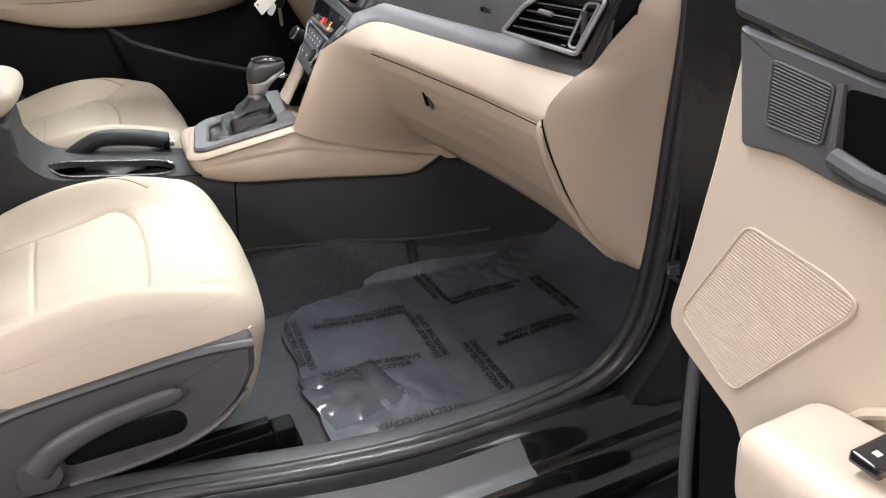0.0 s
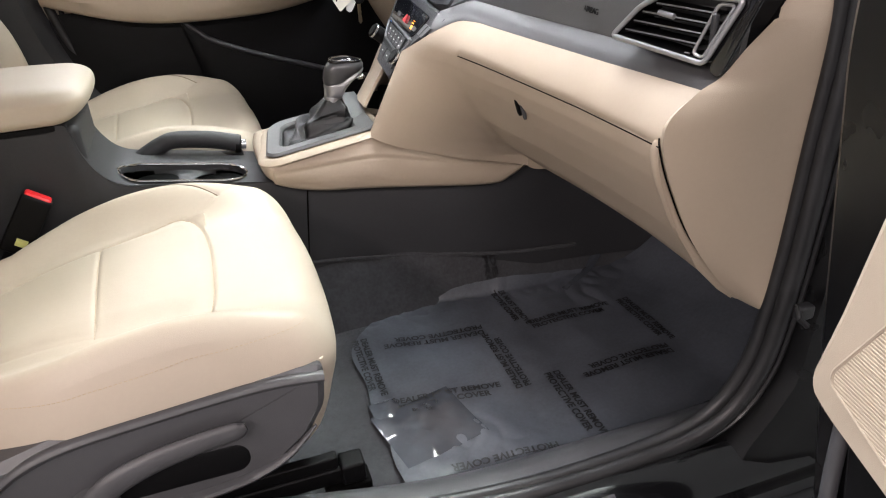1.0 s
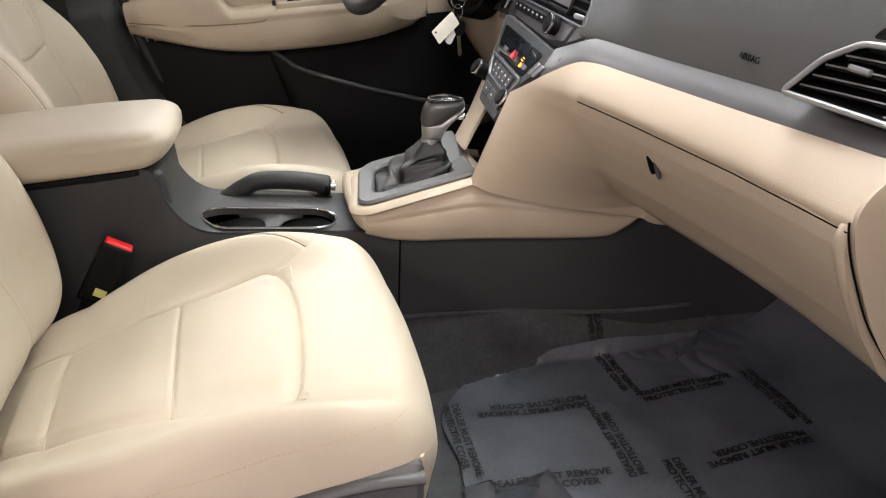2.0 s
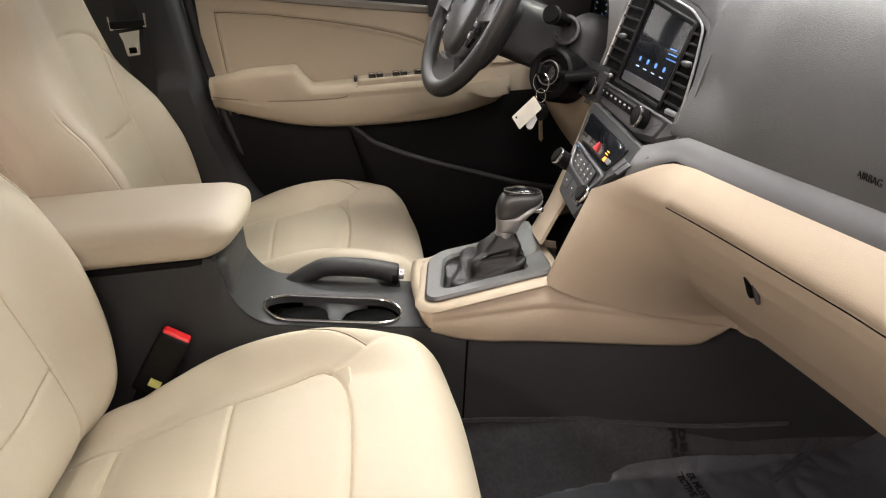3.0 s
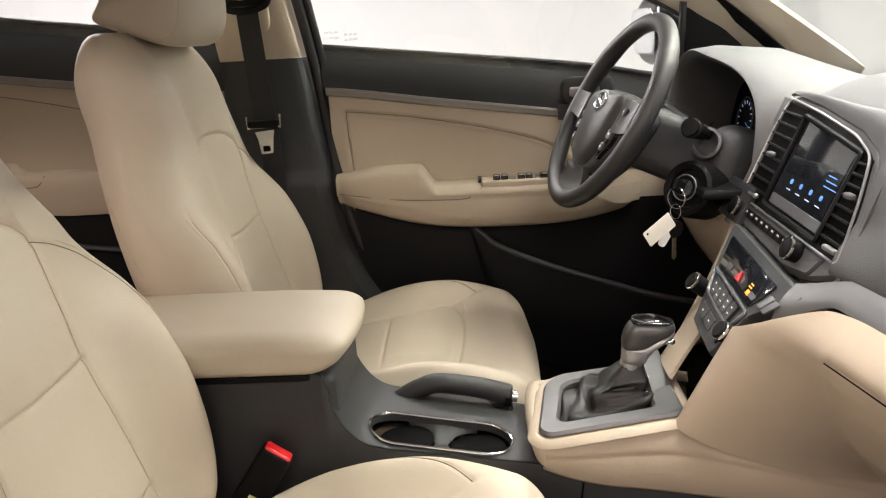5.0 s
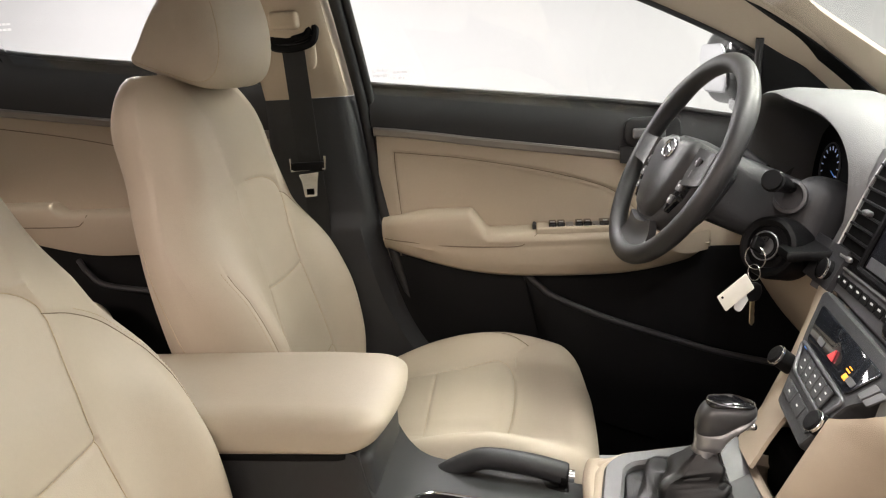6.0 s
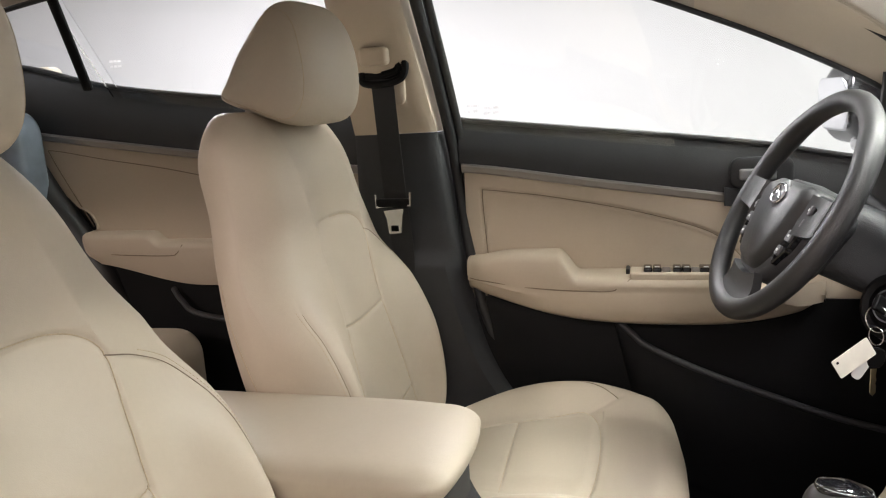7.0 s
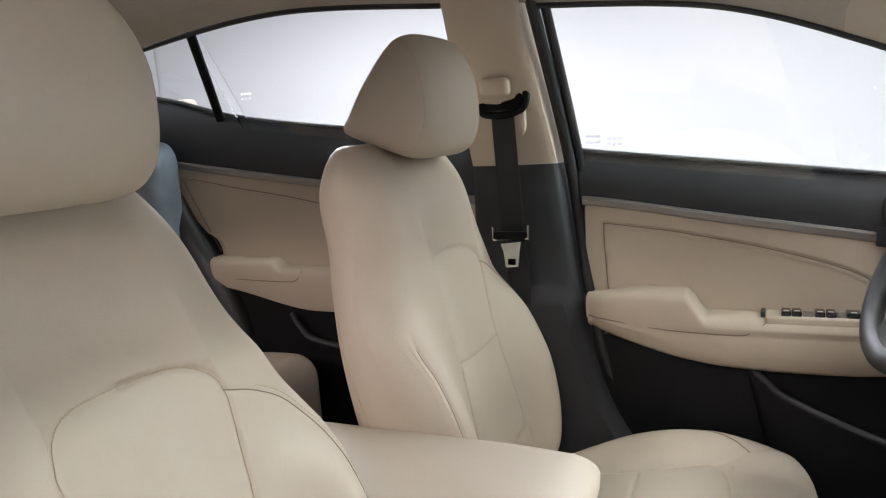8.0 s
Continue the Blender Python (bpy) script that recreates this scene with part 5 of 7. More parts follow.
def pad(y, t):
    z0, x0 = band_z(y) + 0.0255, band(min(y, -0.235), 1.0)[0] + 0.002 - 0.19 * max(0.0, y + 0.235)
    zt_ = 1.160 + 0.010 * float(step(-0.6, -0.2, y))
    prof = PAD_PROF
    i = t * (len(prof) - 1)
    a, b = np.interp(i, range(len(prof)), prof[:, 0]), np.interp(i, range(len(prof)), prof[:, 1])
    back = 0.026 * float(step(-0.34, -0.20, y)) * float(step(0.0, 0.35, b))
    return (x0 + a + back, y, z0 + b * (zt_ - z0))


part("top_pad", slab(sheet(np.linspace(-0.765, -0.168, 66), np.linspace(0, 1, 50), pad), 0.01), DASH, dash, "grey grained soft dashboard pad", sharp=60)
# embossed lettering on the pad
fc = bpy.data.curves.new("airbag_mark", "FONT")
fc.body, fc.size, fc.extrude, fc.align_x = "AIRBAG", 0.0115, 0.0004, "CENTER"
tmp = new("airbag_mark_text", fc)
me = bpy.data.meshes.new_from_object(tmp)
bpy.data.objects.remove(tmp)
a, b = np.array(pad(-0.520, 0.20)), np.array(pad(-0.520, 0.26))
up = (b - a) / np.linalg.norm(b - a)
rt = np.array((0, -1.0, 0))
nn = np.cross(rt, up)
a = a + nn * 0.0136
me.transform(Matrix(((rt[0], up[0], nn[0], a[0]), (rt[1], up[1], nn[1], a[1]), (rt[2], up[2], nn[2], a[2]), (0, 0, 0, 1))))
me.materials.append(BLACK)
am = new("airbag_mark", me)
am.parent = dash
am.matrix_parent_inverse = Matrix.Translation(-dash.location)
am["label"] = "embossed airbag lettering"

# side air vent
VENT = rounded([(-0.583, 0.888), (-0.6185, 0.924), (-0.655, 0.9405), (-0.763, 0.935), (-0.7325, 0.866)], 0.008)


def vplace(u, v, w):
    yy, zz = 0.92 * u - 0.075, 1.02 * v + 0.050 - 0.07 * (u + 0.578)
    return (0.226 - 0.300 * (yy + 0.607) + 0.20 * (zz - 0.953) - w, yy, zz)


vent = thing("side_air_vent", (0.27, -0.68, 0.95), "dashboard air vent with a silver frame", "air vent")
part("vent_frame", tube(np.array([vplace(a, b, 0.006) for a, b in VENT]), 0.0034, 10, closed=True), SILVER, vent, "satin silver vent frame")
part("vent_box", plate(inset(VENT, 0.003), -0.06, -0.030, vplace, 0.002), VOID, vent)
part("vent_wall", slab(np.array([[vplace(a, b, w) for w in (0.004, -0.05)] for a, b in np.vstack([VENT, VENT[:1]])]), 0.002), BLACK, vent)
for i in range(5):
    zz = 0.884 + 0.0118 * i
    cut = clip_line(inset(VENT, 0.004), np.array((-0.60, zz)), np.array((-1.0, -0.09)))
    if cut:
        a, b = np.array((-0.60, zz)) + np.array((-1, -0.09)) * cut[0], np.array((-0.60, zz)) + np.array((-1, -0.09)) * (cut[1] - 0.026)
        rows = [[vplace(*(a + (b - a) * t), w) for w in (0.0, -0.014, -0.028)] for t in np.linspace(0, 1, 6)]
        slat = part("slat", slab(np.array(rows), 0.003), BLACK, vent, "black vent slat")
        part("slat_edge", tube([row[0] for row in rows], 0.0010, 6), SILVER, slat, "satin silver slat edge")
part("slider", (tube([vplace(-0.648, 0.918, 0.004), vplace(-0.672, 0.914, 0.004)], 0.0036, 8)), SILVER, vent, "silver vane slider")
part("thumb_wheel", rbox(vplace(-0.731, 0.902, 0.002), (0.004, 0.004, 0.019), 0.003, (3, 3, 6)), DARK, vent, "ribbed thumb wheel")
part("wheel_trim", tube(np.array([vplace(a, b, 0.004) for a, b in rounded([(-0.730, 0.930), (-0.752, 0.929), (-0.728, 0.872), (-0.712, 0.876)], 0.006)]), 0.0022, 8, closed=True), SILVER, vent)
part("corner_panel", plate(rounded([(-0.655, 0.945), (-0.764, 0.939), (-0.735, 0.858), (-0.753, 0.850), (-0.785, 0.955), (-0.74, 1.02)], 0.01), -0.004, 0.001, vplace, 0.001), GLOSS, vent, "gloss black panel beside the vent")

# ---- centre stack ----
SU = np.array((0.39, 0, 0.92)) / np.linalg.norm((0.39, 0, 0.92))
SN = np.array((-SU[2], 0, SU[0]))


def st(u, v, w):
    """A place on the radio's face: right to left along y, up the face, out of it."""
    q = np.array((0.178, 0.008, 0.960)) + np.array((0, 1, 0.045)) * u + SU * v + SN * w
    return tuple(q)


stack = thing("radio_unit", (0.2, CY, 0.93), "centre radio with a lit touch screen between two air vents", "car radio")
FACE = rounded([(-0.190, 0.006), (-0.164, 0.092), (-0.140, 0.146), (-0.085, 0.164), (0.04, 0.177), (0.160, 0.184), (0.172, 0.120), (0.172, 0.004)], 0.016)
g = plate(FACE, -0.05, -0.004, st, 0.003)
part("face_panel", g, BLACK, stack, "black face panel")
part("chrome_frame", tube(np.array([st(a, b, 0.0) for a, b in FACE]), 0.0019, 8, closed=True), SILVER, stack, "thin satin silver frame")
part("surround", plate(rounded([(-0.065, -0.048), (-0.130, -0.036), (-0.206, -0.004), (-0.178, 0.096), (-0.152, 0.156), (-0.090, 0.176), (0.04, 0.190), (0.166, 0.191), (0.184, 0.120), (0.184, -0.005), (0.160, -0.038)], 0.014), -0.08, -0.006, st, 0.006), DASH, stack, "grey surround")
scr = part("screen", plate(rounded([(-0.110, 0.020), (-0.112, 0.142), (0.076, 0.160), (0.078, 0.022)], 0.004), -0.010, -0.003, st, 0.001), SCREEN, stack, "glossy dark touch screen")
part("screen_bezel", tube(np.array([st(a, b, 0.0) for a, b in rounded([(-0.114, 0.015), (-0.117, 0.146), (0.082, 0.166), (0.084, 0.017)], 0.006)]), 0.004, 6, closed=True), BLACK, stack)
part("display", plate([(-0.098, 0.046), (-0.100, 0.136), (0.046, 0.142), (0.052, 0.046)], -0.0029, -0.0022, st, 0.0001), SCREEN, scr, "display area")
for i in range(4):
    part("icon", plate(rounded([(0.034 - 0.034 * i, 0.064), (0.034 - 0.034 * i, 0.072), (0.026 - 0.034 * i, 0.072), (0.026 - 0.034 * i, 0.064)], 0.003), -0.0022, -0.0016, st, 0.0001), BLUE_GLOW, scr, "glowing blue icon")
    part("caption_bar", plate([(0.037 - 0.034 * i, 0.0545), (0.037 - 0.034 * i, 0.0560), (0.023 - 0.034 * i, 0.0560), (0.023 - 0.034 * i, 0.0545)], -0.0022, -0.0018, st, 0.0001), WHITE_GLOW, scr)
for i in range(3):
    part("text_bar", plate([(-0.062, 0.084 + 0.008 * i), (-0.062, 0.0857 + 0.008 * i), (-0.100 + 0.006 * i, 0.0857 + 0.008 * i), (-0.100 + 0.006 * i, 0.084 + 0.008 * i)], -0.0022, -0.0018, st, 0.0001), BLUE_GLOW, scr)
part("disc_slot", plate(rounded([(-0.104, 0.0235), (-0.104, 0.0400), (0.070, 0.0400), (0.070, 0.0235)], 0.002), -0.003, -0.0005, st, 0.0004), GREY, scr)
for sgn in (-1, 1):
    for i in range(8):
        wi = 0.120 if sgn < 0 else 0.088
        zz = 0.026 + (0.0150 if sgn < 0 else 0.0190) * i
        w0 = float(np.interp(zz, (0.006, 0.092, 0.146), (0.184, 0.159, 0.135))) if sgn < 0 else 0.168
        part("slat", plate(rounded([(sgn * wi, zz), (sgn * w0, zz), (sgn * w0, zz + 0.004), (sgn * wi, zz + 0.004)], 0.001), -0.012, 0.002, st, 0.001), BLACK, stack, "black vent slat")
    part("vent_back", plate([(sgn * wi, 0.014), (sgn * (0.184 if sgn < 0 else 0.168), 0.010), (sgn * (0.142 if sgn < 0 else 0.168), 0.142 if sgn < 0 else 0.178), (sgn * wi, 0.148 if sgn < 0 else 0.174)], -0.006, -0.003, st, 0.0005), VOID, stack)
    part("vane_slider", rbox(st(sgn * (0.146 if sgn < 0 else 0.128), 0.090, 0.004), (0.005, 0.010, 0.004), 0.003, (3, 4, 3)), GREY, stack, "grey vane slider")
    part("vent_wheel", rbox(st(sgn * (0.158 if sgn < 0 else 0.128), 0.018, 0.001), (0.004, 0.017, 0.004), 0.003, (3, 4, 3)), SILVER, stack)
# radio buttons and knobs
part("button_bar", plate(rounded([(-0.130, -0.030), (-0.150, 0.002), (0.164, 0.002), (0.164, -0.032), (-0.060, -0.042)], 0.006), -0.03, -0.002, st, 0.003), GREY, stack, "grey radio button bar")
for i in range(8):
    u = 0.122 - 0.0228 * i
    bt = part("button", plate(rounded([(u - 0.0102, -0.020), (u - 0.0102, -0.005), (u + 0.0102, -0.005), (u + 0.0102, -0.020)], 0.002), -0.001, 0.0012, st, 0.0008), BLACK, stack, "black radio button")
    part("mark", plate([(u - 0.004, -0.012), (u - 0.004, -0.009), (u + 0.004, -0.009), (u + 0.004, -0.012)], 0.0012, 0.0016, st, 0.0001), WHITE_MARK, bt)
for u in (-0.082, 0.150):
    kn = part("knob", lathe([(0.0165, 0), (0.0165, 0.010), (0.0155, 0.018), (0.013, 0.020), (0.001, 0.0205)], st(u, -0.012, -0.002), tuple(SN), 28), BLACK, stack, "black rotary knob")
    part("knob_ring", lathe([(0.0168, 0), (0.0178, 0.001), (0.0178, 0.004), (0.0168, 0.005)], st(u, -0.012, 0.012), tuple(SN), 28), CHROME, kn, "chrome knob ring")

# ---- heater controls ----
CU_ = np.array((0.62, 0, 0.785)) / np.linalg.norm((0.62, 0, 0.785))
CN = np.array((-CU_[2], 0, CU_[0]))


def on_panel(u, v, w):
    return tuple(np.array((0.070, -0.004, 0.838)) + np.array((0, 1.2, 0.06)) * u + CU_ * v + CN * w)


def cl(u, v, w):
    # the panel narrows and leans inwards towards its foot
    k = np.interp(v, (-0.085, -0.036, -0.028, 0.03, 0.08), (0.52, 0.55, 0.57, 0.69, 0.95))
    c = np.interp(v, (-0.085, -0.036, -0.028, 0.03, 0.08), (-0.036, -0.031, -0.025, -0.0155, -0.012))
    vv = np.interp(v, (-0.085, -0.036, -0.028, 0.03, 0.08, 0.10), (-0.034, 0.003, 0.014, 0.049, 0.1045, 0.122))
    return on_panel(k * u + c, vv + 0.05 * u, w)


clim = thing("climate_control", (0.06, CY, 0.80), "dark heater control panel with amber display and two knobs", "climate control")
part("body", plate(rounded([(-0.088, -0.085), (-0.112, 0.03), (-0.150, 0.10), (0.118, 0.10), (0.112, 0.03), (0.088, -0.085)], 0.012), -0.06, -0.002, cl, 0.004), DARK, clim, "charcoal control panel")
part("panel_frame", tube(np.array([cl(a, b, 0.0) for a, b in rounded([(-0.088, -0.028), (-0.100, 0.03), (0.100, 0.03), (0.088, -0.028)], 0.014)]), 0.003, 8, closed=True), GREY, clim)
part("display", plate(rounded([(-0.088, 0.034), (-0.092, 0.080), (0.092, 0.080), (0.088, 0.034)], 0.008), -0.002, 0.001, cl, 0.001), SCREEN, clim, "glossy dark display")
part("display_rim", tube([cl(a, 0.030, 0.001) for a in (-0.09, 0, 0.09)], 0.0014, 6), SILVER, clim)
part("hazard_switch", plate([(-0.011, 0.044), (0.008, 0.044), (-0.002, 0.058)], 0.001, 0.0035, cl, 0.001), RED_GLOW, clim, "red triangular hazard switch")
for k_, (a, b, c_, d_) in enumerate(((-0.056, 0.043, 0.012, 0.007), (-0.050, 0.0525, 0.012, 0.002), (-0.050, 0.057, 0.010, 0.0015))):
    part("lit_symbol", plate([(a - c_ / 2, b), (a - c_ / 2, b + d_), (a + c_ / 2, b + d_), (a + c_ / 2, b)], 0.0011, 0.0016, cl, 0.0001), AMBER_GLOW, clim, "amber lit symbol")
for a in (0.045, -0.072):
    part("indicator", plate(rounded([(a - 0.011, 0.044), (a - 0.011, 0.052), (a + 0.011, 0.052), (a + 0.011, 0.044)], 0.003), 0.001, 0.002, cl, 0.0003), GREY, clim)
for i in range(5):
    u = 0.056 - 0.028 * i
    bt = part("button", plate(rounded([(u - 0.0128, -0.022), (u - 0.0128, 0.022), (u + 0.0128, 0.022), (u + 0.0128, -0.022)], 0.003), -0.001, 0.0025, cl, 0.0012), DARK, clim, "charcoal button")
    part("mark", plate([(u - 0.003, 0.006), (u - 0.003, 0.010), (u + 0.003, 0.010), (u + 0.003, 0.006)], 0.0025, 0.0029, cl, 0.0001), WHITE_MARK, bt)
    part("mark", plate([(u - 0.004, -0.010), (u - 0.004, -0.0075), (u + 0.004, -0.0075), (u + 0.004, -0.010)], 0.0025, 0.0029, cl, 0.0001), WHITE_MARK, bt)
for i in range(2):
    part("side_button", plate(rounded([(-0.100 - 0.017 * i, 0.046), (-0.100 - 0.017 * i, 0.068), (-0.115 - 0.017 * i, 0.068), (-0.115 - 0.017 * i, 0.046)], 0.003), -0.001, 0.002, cl, 0.001), GREY, clim, "grey side button")
part("blue_lamp", plate([(0.082, 0.024), (0.082, 0.027), (0.072, 0.027), (0.072, 0.024)], 0.001, 0.002, cl, 0.0002), BLUE_GLOW, clim)
for i in range(3):
    u = 0.055 - 0.055 * i
    part("lower_button", plate(rounded([(u - 0.026, -0.062), (u - 0.026, -0.036), (u + 0.026, -0.036), (u + 0.026, -0.062)], 0.003), -0.001, 0.002, cl, 0.0012), DARK, clim, "charcoal lower button")
    part("mark", plate([(u - 0.004, -0.051), (u - 0.004, -0.048), (u + 0.004, -0.048), (u + 0.004, -0.051)], 0.002, 0.0024, cl, 0.0001), WHITE_MARK, clim)
for u, v in ((-0.090, 0.004), (0.052, 0.014)):
    kn = part("knob", lathe([(0.015, -0.012), (0.015, 0.010), (0.0142, 0.018), (0.012, 0.020), (0.001, 0.0205)], on_panel(u, v, 0.0), tuple(CN), 28), BLACK, clim, "black rotary knob")
    part("knob_ring", lathe([(0.0152, 0), (0.0161, 0.001), (0.0161, 0.004), (0.0152, 0.005)], on_panel(u, v, 0.012), tuple(CN), 28), CHROME, kn, "chrome knob ring")
# grey cheek between heater panel and beige side, both sides; beige driver-side cheek
ck = []
for z in np.linspace(0.735, 0.93, 18):
    xs = 0.068 + (z - 0.838) * 0.79
    yi = np.interp(z, (0.70, 0.77, 0.84, 0.877, 0.92), (-0.05, -0.02, 0.0, 0.035, 0.07))
    yo = np.interp(z, (0.70, 0.779, 0.811, 0.844, 0.895, 0.93), (0.05, 0.072, 0.094, 0.114, 0.160, 0.20))
    ck.append([(xs + 0.022, yi, z), (xs + 0.022, yi + (yo - yi) * 0.35, z), (xs + 0.022, yi + (yo - yi) * 0.65, z), (xs + 0.026, yo - 0.016, z), (xs + 0.040, yo, z), (xs + 0.10, yo + 0.008, z), (xs + 0.26, yo + 0.015, z)])
part("driver_side_cheek", slab(np.array(ck), 0.006), TAN_SHADED, dash, "beige cheek of the centre stack", sharp=60)
part("storage_niche", rbox((0.16, CY, 0.70), (0.10, 0.09, 0.05), 0.01, (4, 4, 3)), VOID, dash, "dark storage niche below the heater controls")


# ---- cluster hood and driver side of the dash ----
set_in((1, 0, 0, 0.012), (0, 1, 0, 0.004), (0, 0, 1.012, 0.016))
def hood_outline(t):
    """Half arch of the instrument hood, y and z."""
    q = curve([(0.585, 0.95), (0.580, 1.04), (0.555, 1.125), (0.50, 1.172), (0.42, 1.186), (0.33, 1.178), (0.25, 1.150), (0.195, 1.09), (0.178, 1.02), (0.180, 0.95)], 8)
    i = t * (len(q) - 1)
    return np.interp(i, range(len(q)), q[:, 0]), np.interp(i, range(len(q)), q[:, 1])


hood = []
for t in np.linspace(0, 1, 60):
    y, z = hood_outline(t)
    c = np.array((0.38, 1.02))
    yi, zi = c + (np.array((y, z)) - c) * 0.90
    rake = 0.09 * (1.19 - z) - 0.06 * float(step(0.36, 0.18, y))
    hood.append([(0.30, yi, zi - 0.02), (0.16 - rake, yi, zi), (0.145 - rake, c[0] + (y - c[0]) * 0.94, c[1] + (z - c[1]) * 0.95), (0.141 - rake, c[0] + (y - c[0]) * 0.98, c[1] + (z - c[1]) * 0.985), (0.146 - rake, y, z), (0.19 - rake, c[0] + (y - c[0]) * 1.04, z + 0.004), (0.30, c[0] + (y - c[0]) * 1.08, z - 0.008), (0.52, c[0] + (y - c[0]) * 1.15, min(z, 1.13) - 0.04)])
part("cluster_hood", slab(np.array(hood), 0.004), DASH, dash, "grey hood over the instruments", sharp=60)
cl_face = thing("instrument_cluster", (0.28, 0.38, 0.95), "instrument cluster with small blue-white lit gauges", "instrument cluster")
part("cluster_face", plate(rounded([(0.19, 0.93), (0.19, 1.10), (0.30, 1.155), (0.46, 1.155), (0.56, 1.08), (0.56, 0.93)], 0.03), 0.0, 0.02, lambda u, v, w: (0.285 - w + 0.12 * (v - 1.0), u, v), 0.002), VOID, cl_face, "black cluster face")


def gauge_tick(yc, zc, r0, r1, a, wd):
    c_, s_ = math.cos(a), math.sin(a)
    mid = (r0 + r1) / 2
    g_ = rbox((0, 0, 0), (0.0006, (r1 - r0) / 2, wd), 0.0003, (1, 1, 1))
    x = 0.2635 + 0.12 * (zc + mid * s_ - 1.0)
    return turned(g_, pose(x, yc + mid * c_, zc + mid * s_, math.degrees(a), 0, 0))


for gy in (0.275, 0.475):
    ring = part("gauge_ring", tube(np.array([(0.2635 + 0.12 * (1.035 + 0.046 * math.sin(t) - 1.0), gy + 0.046 * math.cos(t), 1.035 + 0.046 * math.sin(t)) for t in np.linspace(0, 2 * math.pi, 48, endpoint=False)]), 0.0018, 6, closed=True), DARK, cl_face, "dark gauge ring")
    for i in range(13):
        a = math.radians(220 - i * 21.5)
        part("tick", gauge_tick(gy, 1.035, 0.033, 0.040, a, 0.0009), WHITE_GLOW, ring)
    part("needle", gauge_tick(gy, 1.035, 0.010, 0.032, math.radians(205), 0.0008), BLUE_GLOW, ring)
for i in range(3):
    part("lit_digits", rbox((0.262, 0.365 + 0.02 * i, 1.015 - 0.018 * (i % 2)), (0.0006, 0.007, 0.004), 0.0003, (1, 1, 1)), BLUE_GLOW, cl_face, "lit blue digits")
part("cluster_shelf", plate([(0.17, 0.10), (0.17, 0.30), (0.60, 0.30), (0.60, 0.10)], 0.94, 0.955, lambda u, v, w: (v, u, w), 0.004), BLACK, dash)


def drv_pad(y, t):
    zt_ = 1.105 - 0.05 * float(step(0.3, 0.7, y))
    x0 = 0.20 + 0.03 * float(step(0.4, 0.7, y))
    prof = curve([(0, 0), (0.0, 0.3), (0.012, 0.7), (0.05, 0.93), (0.12, 1.0), (0.36, 0.96)], 8)
    i = t * (len(prof) - 1)
    a, b = np.interp(i, range(len(prof)), prof[:, 0]), np.interp(i, range(len(prof)), prof[:, 1])
    return (x0 + a, y, 0.90 + b * (zt_ - 0.90))


part("driver_end_pad", slab(sheet(np.linspace(0.56, 0.70, 16), np.linspace(0, 1, 40), drv_pad), 0.01), DARK, dash, "charcoal end of the dashboard", sharp=60)


# pad over the radio, in one sweep with the passenger side
set_in()


def mid_pad(y, t):
    q = pad(-0.185, 0.535 + 0.465 * t)
    e = max(0.0, (y - 0.06) / 0.14)
    return (q[0] + 0.03 * e ** 2, y, q[2] - 0.02 * e ** 2)


def hood_strip(u, t):
    low = np.array(st(u, float(np.interp(u, (-0.206, -0.178, -0.152, -0.09, 0.04, 0.168, 0.184), (0.02, 0.100, 0.156, 0.176, 0.190, 0.197, 0.19))) - 0.004, -0.004))
    y = low[1]
    high = np.array(mid_pad(y, 0.02) if y > -0.168 else pad(y, 0.545)) + (-0.004, 0, 0.009)
    q = low + (high - low) * t
    return tuple(q + np.array((-0.35, 0, 0.9)) * 0.012 * math.sin(math.pi * t))


part("radio_hood", slab(sheet(np.linspace(-0.196, 0.178, 40), np.linspace(0, 1, 9), hood_strip), -0.006), DASH, dash, "rounded grey hood over the radio", sharp=60)
part("centre_pad", slab(sheet(np.linspace(-0.168, 0.20, 30), np.linspace(0, 1, 40), mid_pad), 0.01), DASH, dash, "grey pad above the radio", sharp=60)
rws = []
for v in np.linspace(-0.05, 0.182, 14):
    w_ = 0.184 - 0.008 * float(step(-0.02, 0.20, v))
    rws.append([st(w_ - 0.012, v, -0.004), st(w_, v, 0.004), st(w_ + 0.010, v, 0.000), st(w_ + 0.016, v, -0.015), st(w_ + 0.020, v, -0.08), st(w_ + 0.03, v, -0.25)])
part("radio_side_cheek", slab(np.array(rws), 0.006), DASH, dash, "", 60)
rws = []
for v in np.linspace(-0.04, 0.182, 16):
    w_ = float(np.interp(v, (-0.04, 0.0, 0.092, 0.146, 0.182), (0.185, 0.206, 0.176, 0.150, 0.10)))
    dp = 0.020 * float(step(0.10, 0.04, v))
    rws.append([st(-w_ + 0.010, v, -0.006), st(-w_, v, -0.005), st(-w_ - 0.010, v, -0.012 - dp), st(-w_ - 0.024, v, -0.030 - dp), st(-w_ - 0.045, v, -0.075 - dp), st(-w_ - 0.06, v, -0.20)])
part("radio_side_cheek", slab(np.array(rws), -0.006), DASH, dash, "", 60)
lower_drv = sheet(np.linspace(0.13, 0.68, 20), np.linspace(0, 1, 14), lambda y, t: (0.17 + 0.10 * t ** 2 + 0.03 * t, y, 0.93 - 0.26 * t))
part("knee_panel", slab(lower_drv, 0.01), TAN_SHADED, dash, "beige knee panel below the steering column", sharp=60)
knee_top = sheet(np.linspace(0.13, 0.68, 20), np.linspace(0, 1, 8), lambda y, t: (0.165 + 0.03 * t, y, 0.93 + 0.06 * t))
part("knee_band", slab(knee_top, 0.01), DARK, dash, "charcoal band under the instruments", sharp=60)
